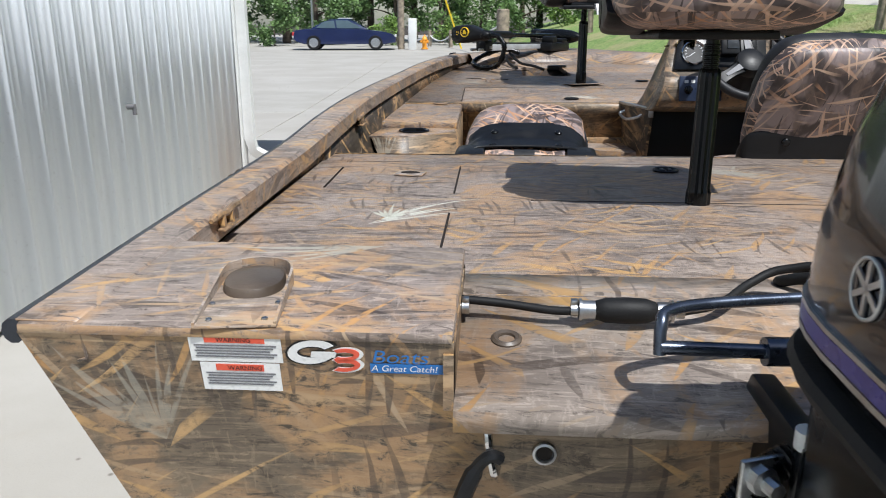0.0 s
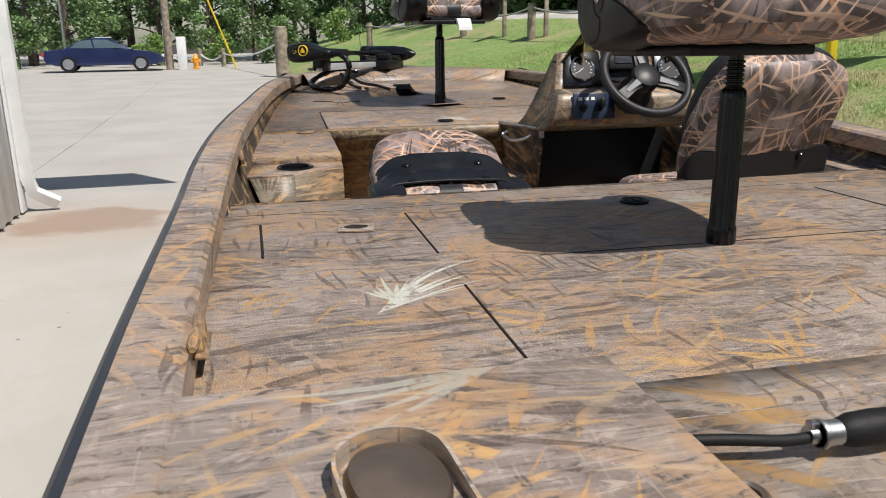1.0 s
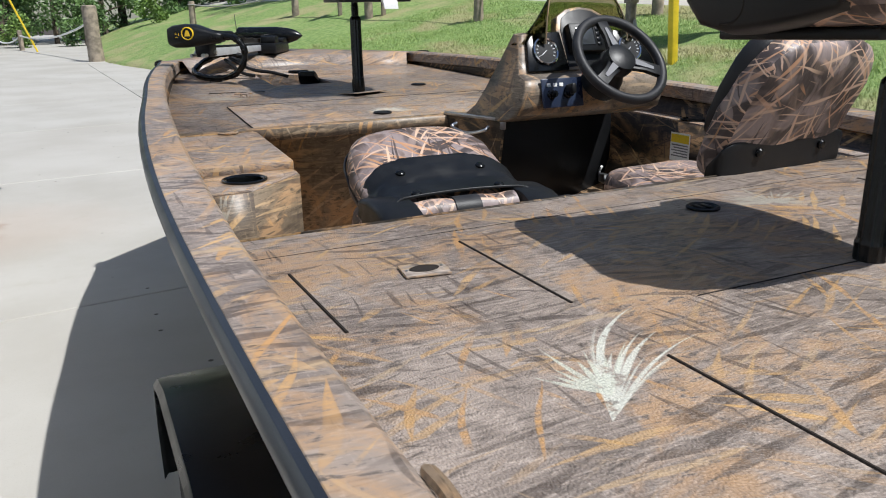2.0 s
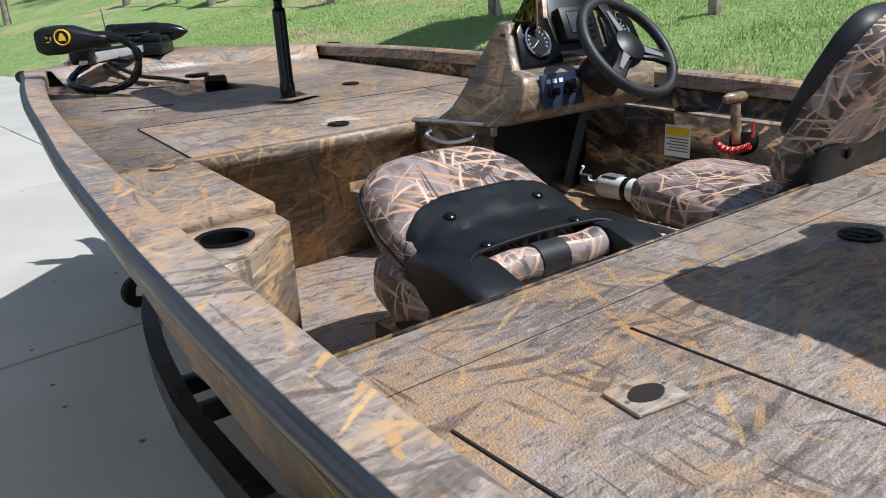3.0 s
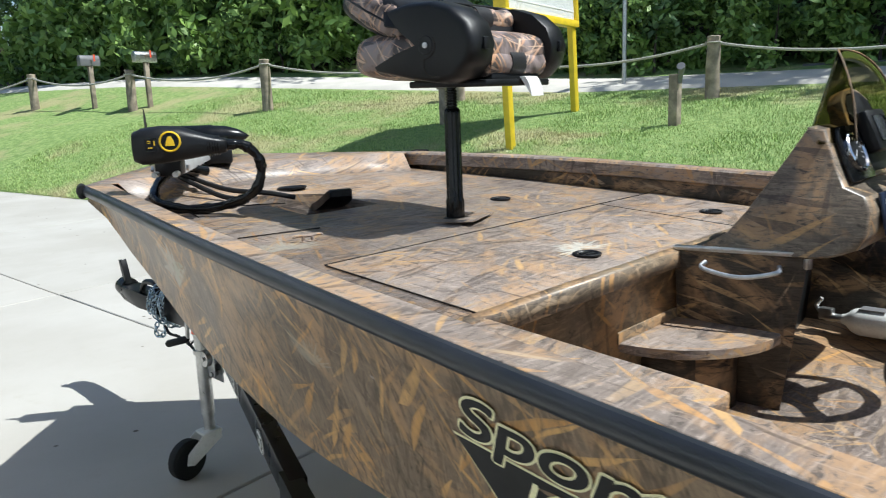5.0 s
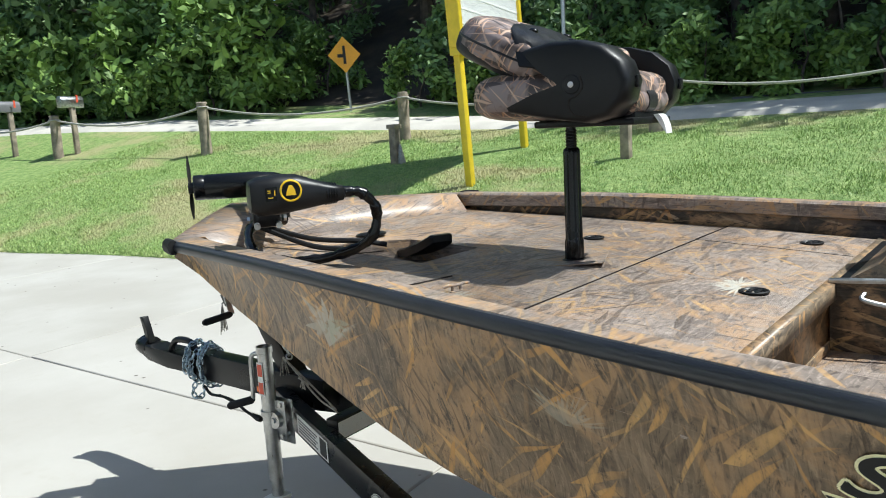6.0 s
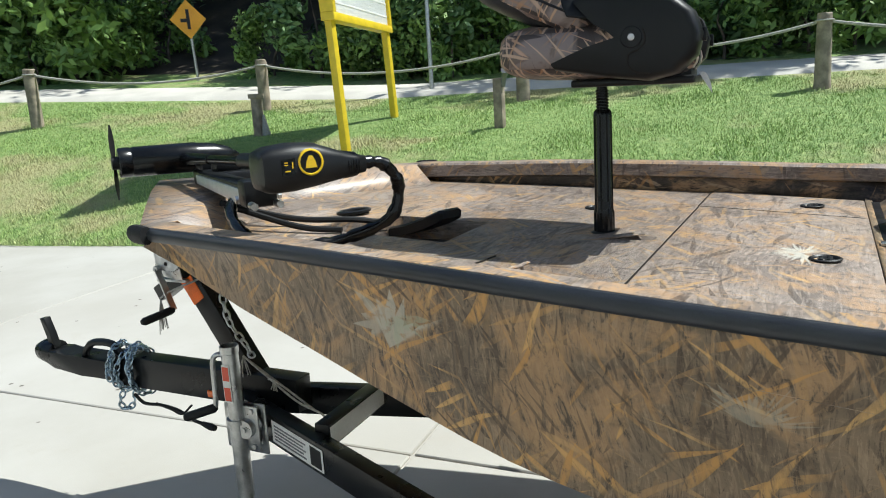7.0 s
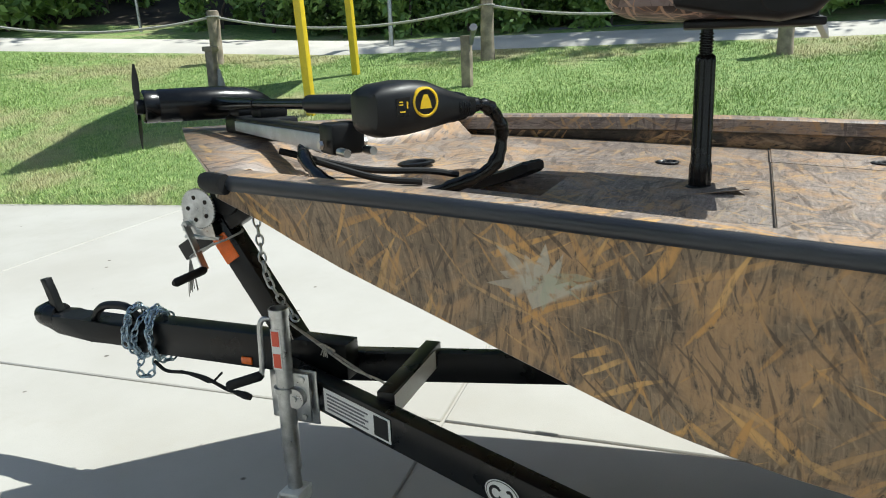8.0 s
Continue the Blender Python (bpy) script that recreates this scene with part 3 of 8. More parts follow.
def metal_siding():
    m, nt, bs, pos = begin("white_corrugated_siding")
    st = node(nt, "VectorMath", {0: pos, 1: (2.0, 9.0, 0.35)}, operation="MULTIPLY").outputs[0]
    a = noise_tex(nt, st, 1.0, 5, 0.6).outputs[0]
    b = noise_tex(nt, pos, 40, 3).outputs[0]
    col = mix(nt, ramp(nt, a, 0.35, 0.7), (0.82, 0.87, 0.92), (0.88, 0.92, 0.95))
    col = mix(nt, math_node(nt, "MULTIPLY", ramp(nt, b, 0.6, 0.8), 0.25), col, (0.40, 0.40, 0.40))
    nt.links.new(col, bs.inputs["Base Color"])
    bs.inputs["Roughness"].default_value = 0.62
    bs.inputs["Specular IOR Level"].default_value = 0.25
    return m


siding = metal_siding()


def building():
    root = setting(new("building"), "metal-clad building with white corrugated siding", "building")
    ax, ay, bx, by = -2.0, 1.0, -2.37, 7.45     # the wall's foot, from aft to the corner
    way = Vector((bx - ax, by - ay, 0)).normalized()
    out = Vector((way.y, -way.x, 0))
    start = Vector((ax, ay, 0)) - way * 5
    length = (Vector((bx, by, 0)) - start).length

    def wall(origin, w, o, ln, name):
        bm = B()
        pitch = 0.2303
        prof = [(0.0, 0.0)]
        for k in range(int(ln / pitch) + 1):
            c = k * pitch + 0.1636
            for d, h in ((-0.110, 0.0), (-0.104, 0.0022), (-0.092, 0.0022), (-0.086, 0.0), (-0.028, 0.0), (-0.012, 0.030), (0.012, 0.030), (0.028, 0.0), (0.066, 0.0), (0.072, 0.0022), (0.084, 0.0022), (0.090, 0.0)):
                if 0.0 < c + d < ln:
                    prof.append((c + d, h))
        prof.append((ln, 0.0))
        loft(bm, [[origin + w * s + o * d + Vector((0, 0, z)) for s, d in prof] for z in (GROUND + 0.03, 3.1)], closed=False)
        part(name, bm, siding, root, mods=[("SOLIDIFY", (0.004, -1))])
    wall(start, way, out, length, "wall_panel")
    side = -out
    wall(Vector((bx, by, 0)), side, way, 9.0, "wall_panel")
    bm = B()
    prism(bm, [start - out * 0.08 + Vector((0, 0, GROUND - 0.05)), Vector((bx, by, GROUND - 0.05)) - out * 0.08 - way * 0.08,
               Vector((bx, by, GROUND - 0.05)) - out * 9, start - out * 9 + Vector((0, 0, GROUND - 0.05))], (0, 0, 3.1))
    part("inner_wall", bm, white_paint, root)
    bm = B()
    c = Vector((bx, by, 0)) + out * 0.01 + way * 0.01
    prism(bm, [c + Vector((0, 0, GROUND + 0.02)), c - out * 0.11 + Vector((0, 0, GROUND + 0.02)), c - out * 0.11 + way * 0.02 + Vector((0, 0, GROUND + 0.02)), c + way * 0.02 + out * 0.02 + Vector((0, 0, GROUND + 0.02)),
               c + out * 0.02 - way * 0.13 + Vector((0, 0, GROUND + 0.02)), c - way * 0.13 + Vector((0, 0, GROUND + 0.02))], (0, 0, 3.05))
    part("corner_trim", bm, white_paint, root, "white folded corner trim")
    bm = B()
    ds_pts = [c + out * 0.07 + way * -0.05 + Vector((0, 0, 3.0)), c + out * 0.07 + way * -0.05 + Vector((0, 0, 0.36)),
              c + out * 0.10 + way * -0.04 + Vector((0, 0, 0.24)), c + out * 0.26 + way * 0.02 + Vector((0, 0, 0.13))]
    tube(bm, ds_pts, 0.046, shape=[(-1, -0.75), (1, -0.75), (1, 0.75), (-1, 0.75)])
    part("downspout", bm, white_paint, root, "white rainwater downspout")
    bm = B()
    roof = [start + out * 0.35 - way * 0.4, Vector((bx, by, 0)) + out * 0.35 + way * 0.25, Vector((bx, by, 0)) - out * 9 + way * 0.25, start - out * 9 - way * 0.4]
    prism(bm, [(p.x, p.y, 3.12 if i in (0, 1) else 4.9) for i, p in enumerate(roof)], (0, 0, 0.10))
    part("roof", bm, siding, root)
    # unseen board, added for its shadow strip; stands out from the wall high up, beside the corner
    bm = B()
    sb = Vector((bx, by, 0)) - way * 0.05
    prism(bm, [sb + Vector((0, 0, 2.15)), sb + out * 1.85 + Vector((0, 0, 2.15)), sb + out * 1.85 + Vector((0, 0, 3.55)), sb + Vector((0, 0, 3.55))], way * 0.06)
    part("projecting_board", bm, white_paint, root, "unseen board standing out from the wall to cast a shadow strip")
    # a small tap on the wall
    bm = B()
    w = start + way * (length - 2.64) + out * 0.01 + Vector((0, 0, 0.93))
    cyl(bm, w, w + out * 0.05, 0.018, 10)
    cyl(bm, w + out * 0.045, w + out * 0.045 + Vector((0, 0, -0.05)), 0.013, 10)
    part("tap", bm, grey_ink, root, "small wall tap")


building()


# ---- the boat ----
boat = thing("fishing_boat", "camouflage-painted aluminium fishing boat standing on a black trailer", "boat")
ST_Y = [0.97, 1.5, 2.2, 2.6, 3.0, 3.43, 3.85, 4.27, 4.7, 5.0, 5.25]
ST_XG = [-0.492, -0.504, -0.507, -0.503, -0.484, -0.448, -0.399, -0.351, -0.285, -0.230, -0.190]
ST_ZG = [1.085, 1.092, 1.104, 1.129, 1.153, 1.172, 1.189, 1.209, 1.226, 1.231, 1.236]
CH_Y = [0.97, 1.6, 2.4, 2.8, 3.2, 3.6, 4.0, 4.3, 4.55, 4.75, 5.0, 5.15, 5.25]
ST_XC = [-0.340, -0.353, -0.355, -0.352, -0.335, -0.297, -0.258, -0.243, -0.230, -0.207, -0.182, -0.170, -0.187]
ST_ZC = [0.610, 0.630, 0.698, 0.735, 0.764, 0.774, 0.770, 0.826, 0.912, 0.982, 1.070, 1.137, 1.190]
ST_ZK = [0.44, 0.44, 0.44, 0.45, 0.48, 0.53, 0.60, 0.70, 0.79, 0.87, 0.965, 1.035, 1.10]
NOSE = [(0.00, -0.190, 5.25, 1.236, -0.180, 5.25, 1.196, 5.25, 1.10),
        (0.33, 0.04, 5.48, 1.244, 0.052, 5.465, 1.200, 5.46, 1.14),
        (0.66, 0.285, 5.72, 1.251, 0.287, 5.700, 1.212, 5.68, 1.18),
        (1.00, 0.52, 5.93, 1.256, 0.52, 5.920, 1.220, 5.91, 1.215)]


def gun(y):
    return lerp_table(y, ST_Y, ST_XG), lerp_table(y, ST_Y, ST_ZG)


def chine(y):
    return lerp_table(y, CH_Y, ST_XC), lerp_table(y, CH_Y, ST_ZC), lerp_table(y, CH_Y, ST_ZK)


def mir(p, side):
    return Vector(p) if side > 0 else Vector((2 * CX - p[0], p[1], p[2]))


def rake(p):
    x, y, z = p
    return (x, y + 0.2 * (1.085 - z) * max(0.0, 1 - (y - 0.97) / 0.6), z)


def in_wall(y):
    """The inner edge of the gunwale's top."""
    return lerp_table(y, [0.97, 1.5, 2.2, 2.6, 3.0, 3.43, 3.85, 4.27, 4.7, 5.0, 5.3], [-0.414, -0.430, -0.429, -0.420, -0.405, -0.376, -0.340, -0.293, -0.223, -0.163, -0.095])


STATIONS = [0.97 + (5.25 - 0.97) * k / 46 for k in range(47)]


def deck_z(y):
    return 1.035 if y < 3.0 else 1.073 + 0.066 * (y - 3.69)


def hull():
    for side in (1, -1):
        bm = B()
        rows = []
        for y in STATIONS:
            (xg, zg), (xc, zc, zk) = gun(y), chine(y)
            ring = []
            for k in range(9):
                t = k / 8
                bow = 0.012 * math.sin(math.pi * t)
                ring.append(mir(rake((xg + (xc - xg) * t + bow, y, zg + (zc - zg) * t)), side))
            ring.append(mir(rake((xc + 0.02, y, zc - 0.012)), side))
            ring += [mir(rake((xc + (CX - xc) * t, y, zc + (zk - zc) * t)), side) for t in (0.3, 0.65, 1.0)]
            rows.append(ring)
        for _, xg, yg, zg, xc, yc, zc, yk, zk in NOSE[1:]:
            ring = []
            for k in range(9):
                t = k / 8
                ring.append(mir((xg + (xc - xg) * t, yg + (yc - yg) * t, zg + (zc - zg) * t), side))
            ring.append(mir((min(CX, xc + 0.02), yc, zc - 0.012), side))
            ring += [mir((xc + (CX - xc) * t, yc + (yk - yc) * t, zc + (zk - zc) * t), side) for t in (0.3, 0.65, 1.0)]
            rows.append(ring)
        loft(bm, rows, closed=False)
        bmesh.ops.remove_doubles(bm, verts=bm.verts, dist=0.0005)
        part("hull_side", bm, camo_side, boat, "camouflage-painted hull side", mods=[("SOLIDIFY", (0.004, -1))])
        # a pressed rib along the side
        bm = B()
        pts = []
        for y in STATIONS[1:12]:
            (xg, zg), (xc, zc, _) = gun(y), chine(y)
            t = 0.80
            pts.append(mir((xg + (xc - xg) * t - 0.002, y, zg + (zc - zg) * t), side))
        tube(bm, pts, 0.010, 8)
        part("side_rib", bm, camo_side, boat)
        # rub rail
        bm = B()
        pts = [mir((gun(y)[0] - 0.006, y, gun(y)[1] - 0.011), side) for y in STATIONS]
        shape = [(1.0 * math.cos(a), 1.15 * math.sin(a)) for a in [2 * math.pi * k / 10 for k in range(10)]]
        tube(bm, pts, 0.0140, shape=shape)
        part("rub_rail", bm, rail_rubber, boat, "dark rubber rub rail")
        bm = B()
        e = gun(5.25)
        tube(bm, [mir((e[0] - 0.010 + d * 0.35, 5.25 + d, e[1] - 0.012), side) for d in (-0.05, -0.02, 0.01, 0.028, 0.034)], [0.0160, 0.0168, 0.0168, 0.013, 0.004], 10,
             shape=[(1.0 * math.cos(a), 1.35 * math.sin(a)) for a in [2 * math.pi * k / 10 for k in range(10)]])
        part("rail_end_cap", bm, rubber, boat, "moulded rubber end cap")
        # gunwale: top strip, inner lip
        bm = B()
        rows = []
        for y in STATIONS:
            xg, zg = gun(y)
            xi = in_wall(y)
            low = 0.045
            rows.append([mir((xg - 0.008, y, zg - 0.002), side), mir((xg, y, zg + 0.005), side), mir((xi - 0.008, y, zg + 0.004), side),
                         mir((xi, y, zg - 0.003), side), mir((xi + 0.002, y, zg - low), side), mir((xi - 0.010, y, zg - low - 0.004), side)])
        for f, xg, yg, zg, *_ in NOSE[1:]:
            a = Vector((0.7, -0.72, 0)) * 0.10
            rows.append([mir((xg, yg, zg), side), mir((xg + a.x * 0.12, yg + a.y * 0.12, zg + 0.006), side), mir((xg + a.x * 0.9, yg + a.y * 0.9, zg + 0.004), side),
                         mir((xg + a.x, yg + a.y, zg - 0.003), side), mir((xg + a.x, yg + a.y, zg - 0.05), side), mir((xg + a.x * 0.9, yg + a.y * 0.9, zg - 0.054), side)])
        loft(bm, rows[:47], closed=False)
        part("gunwale", bm, camo_trim, boat, "camouflage gunwale cap with a folded inner lip", mods=[("SOLIDIFY", (0.003, -1))])
        # inner liner, from the lip down to the floor, its paint darkened for cockpit shade
        bm = B()
        rows = []
        for y in [v for v in STATIONS if 1.30 < v < 5.2]:
            xg, zg = gun(y)
            xi = in_wall(y) - 0.012
            low = 0.68 if 2.4 < y < 3.72 else deck_z(y) - 0.02
            xc, zc, _ = chine(y)

            def inside(z):
                return max(xi, xg + (xc - xg) * (zg - z) / (zg - zc) + 0.035)
            rows.append([mir((inside(z), y, z), side) for z in (zg - 0.03, zg + (low - zg) * 0.35, (zg + low) / 2, low)])
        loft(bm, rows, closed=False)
        part("side_liner", bm, camo_shaded, boat, mods=[("SOLIDIFY", (0.004, 1))])


hull()


def transom():
    pl, wl = 0.022, 0.990      # inner edge of the corner platform, height of the motor well's lip
    bm = B()
    top = [(-0.492, 0.965, 1.075), (pl, 0.965, 1.075), (pl, 0.965, wl), (2 * CX - pl, 0.965, wl), (2 * CX - pl, 0.965, 1.075), (2 * CX + 0.492, 0.965, 1.075)]
    low = [(2 * CX + 0.34, 0.965, 0.61), (CX, 0.965, 0.44), (-0.34, 0.965, 0.61)]
    pts = [(x, y + 0.2 * (1.085 - z), z) for x, y, z in top + low]
    prism(bm, pts, (0, 0.03, 0))
    part("transom", bm, camo_cross, boat, "camouflage-painted transom")
    for side in (1, -1):
        bm = B()
        outline = [(-0.490, 0.963, 1.087), (pl, 0.963, 1.087), (pl, 1.31, 1.087), (-0.435, 1.31, 1.089), (-0.508, 1.31, 1.091)]
        outline = [mir(p, side) for p in outline]
        prism(bm, outline, (0, 0, -0.014), bev=0.005)
        part("corner_platform", bm, camo_trim, boat, "camouflage corner platform beside the motor well")
        bm = B()
        box(bm, 0, 0.012, 0.965, 1.31, 0.99, 1.06)
        for v in bm.verts:
            v.co = mir((v.co.x + pl - 0.012, v.co.y, v.co.z), side)
        part("platform_side", bm, camo_cross, boat)
        bm = B()
        box(bm, -0.43, pl, 1.288, 1.302, 1.03, 1.06)
        for v in bm.verts:
            v.co = mir(v.co, side)
        part("platform_riser", bm, camo_cross, boat)
    bm = B()
    x0, x1 = pl, 2 * CX - pl
    loft(bm, [[(x, 0.955, wl - 0.02), (x, 0.96, wl), (x, 1.03, wl), (x, 1.235, 1.022), (x, 1.25, 1.035), (x, 1.32, 1.0352)] for x in (x0, x1)], closed=False)
    part("motor_well", bm, camo_gloss, boat, "sloping camouflage motor well floor", mods=[("SOLIDIFY", (0.006, 1))])


transom()


def plate(name, pts, t, material, parent, label="", bev=0.003):
    bm = B()
    prism(bm, pts, (0, 0, -t), bev=bev)
    return part(name, bm, material, parent, label)


def decks():
    # rear deck and its lids
    x0, x1 = -0.440, 2 * CX + 0.440
    plate("rear_deck", [(x0, 1.24, 1.036), (x1, 1.24, 1.036), (x1, 2.488, 1.036), (x0, 2.488, 1.036)], 0.03, camo_deck, boat, "vinyl-covered camouflage rear deck")
    g = 0.0012
    bm = B()
    # shade below the deck edge is carried by the darker paint
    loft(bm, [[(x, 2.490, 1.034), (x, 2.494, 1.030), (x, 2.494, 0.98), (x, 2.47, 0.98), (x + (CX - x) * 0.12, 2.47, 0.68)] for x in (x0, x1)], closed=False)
    part("rear_bulkhead", bm, camo_shaded, boat, mods=[("SOLIDIFY", (0.006, 1))])
    # slits with piped edges
    for a, b, w in (((-0.355, 2.256), (-0.350, 1.985), 0.0030), ((-0.028, 2.29), (-0.028, 1.935), 0.0026), ((-0.028, 1.735), (-0.028, 1.43), 0.0026), ((0.15, 1.872), (1.47, 1.862), 0.0016), ((1.07, 2.30), (1.075, 1.95), 0.0022), ((-0.435, 2.36), (1.47, 2.36), 0.0010)):
        bm = B()
        tube(bm, [(a[0], a[1], 1.0358), (b[0], b[1], 1.0358)], w, 6)
        part("seam", bm, dark_gap, boat, "dark piped seam")
    # front deck
    outer = []
    for y in [3.69 + 0.1 * k for k in range(0, 16)]:
        if y < 5.20:
            outer.append((in_wall(y) - 0.012, y))
    ring = [(x, y, deck_z(y)) for x, y in outer]
    nose = [(-0.10, 5.20), (0.10, 5.40), (0.30, 5.55), (CX, 5.66)]
    ring += [(x, y, deck_z(y)) for x, y in nose]
    full = ring + [(2 * CX - x, y, z) for x, y, z in ring[::-1][1:]]
    tray = [(0.225, 4.665), (0.505, 4.665), (0.490, 4.930), (0.335, 5.050), (0.225, 5.060)]     # the open tray for the foot pedal
    bm = B()
    vs = [bm.verts.new(p) for p in full]
    hole = [bm.verts.new((x, y, deck_z(y))) for x, y in tray]
    es = [bm.edges.new((v, vs[(i + 1) % len(vs)])) for i, v in enumerate(vs)] + [bm.edges.new((v, hole[(i + 1) % len(hole)])) for i, v in enumerate(hole)]
    bmesh.ops.triangle_fill(bm, edges=es, use_beauty=True)
    for f in list(bm.faces):
        c = f.calc_center_median()
        if all((q[0] - p[0]) * (c.y - p[1]) > (q[1] - p[1]) * (c.x - p[0]) for p, q in zip(tray, tray[1:] + tray[:1])):
            bm.faces.remove(f)
    part("front_deck", bm, camo_deck, boat, "vinyl-covered camouflage front casting deck", mods=[("SOLIDIFY", (0.02, -1))])
    bm = B()
    zt = deck_z(4.9)
    loft(bm, [[(x, y, deck_z(y)) for x, y in tray], [(x, y, zt - 0.10) for x, y in tray]], True, False)
    face(bm, [(x, y, zt - 0.10) for x, y in tray])
    part("pedal_tray", bm, camo_deck, boat, "recessed foot pedal tray")
    # lids of the front deck
    def slab(a, b, c, d, lift=0.004):
        return [(a + g, c + g, deck_z(c) + lift), (b - g, c + g, deck_z(c) + lift), (b - g, d - g, deck_z(d) + lift), (a + g, d - g, deck_z(d) + lift)]
    for r in ((-0.085, 1.02, 3.70, 4.165), (1.02, 1.36, 3.70, 4.165)):
        plate("deck_lid", slab(*r), 0.006, camo_deck, boat, bev=0.002)
    # front bulkhead with a ribbed vinyl edge
    bm = B()
    loft(bm, [[(x, 3.70, 1.076), (x, 3.682, 1.072), (x, 3.680, 1.040), (x, 3.70, 1.036), (x + (CX - x) * 0.16, 3.70, 0.68)] for x in (-0.34, 1.42)], closed=False)
    part("front_bulkhead", bm, camo_cross, boat, "camouflage bulkhead under the front deck", mods=[("SOLIDIFY", (0.006, 1))])
    # floor
    plate("cockpit_floor", [(-0.30, 2.46, 0.70), (1.34, 2.46, 0.70), (1.34, 3.30, 0.70), (1.25, 3.72, 0.70), (-0.21, 3.72, 0.70), (-0.30, 3.30, 0.70)], 0.02, camo_deck, boat, "camouflage cockpit floor")
    # nose deck and the sloped coaming behind it
    bm = B()
    edge = [(-0.190, 5.25, 1.239), (0.04, 5.48, 1.247), (0.285, 5.72, 1.254), (CX, 5.93, 1.260)]
    inner = [(-0.095, 5.225, 1.238), (0.06, 5.32, 1.238), (0.25, 5.44, 1.237), (CX, 5.52, 1.240)]
    low = [(-0.06, 5.14, 1.165), (0.12, 5.22, 1.172), (0.30, 5.32, 1.178), (CX, 5.38, 1.182)]
    full_e = edge + [tuple(mir(p, -1)) for p in edge[::-1][1:]]
    full_i = inner + [tuple(mir(p, -1)) for p in inner[::-1][1:]]
    full_l = low + [tuple(mir(p, -1)) for p in low[::-1][1:]]
    loft(bm, [full_e, full_i, full_l], closed=False)
    part("nose_deck", bm, camo_trim, boat, "camouflage nose plate with a sloped coaming", mods=[("SOLIDIFY", (0.004, -1))])


decks()


# ---- fittings of the boat ----
def text_mesh(body, size, extrude=0.0):
    """Built-in letters as a bmesh, in the xy plane, starting at the origin."""
    cu = bpy.data.curves.new("letters", "FONT")
    cu.body, cu.size, cu.extrude = body, size, extrude
    ob = new("letters", cu)
    dg = bpy.context.evaluated_depsgraph_get()
    me = bpy.data.meshes.new_from_object(ob.evaluated_get(dg))
    bm = B()
    bm.from_mesh(me)
    bpy.data.objects.remove(ob)
    bpy.data.curves.remove(cu)
    bpy.data.meshes.remove(me)
    return bm


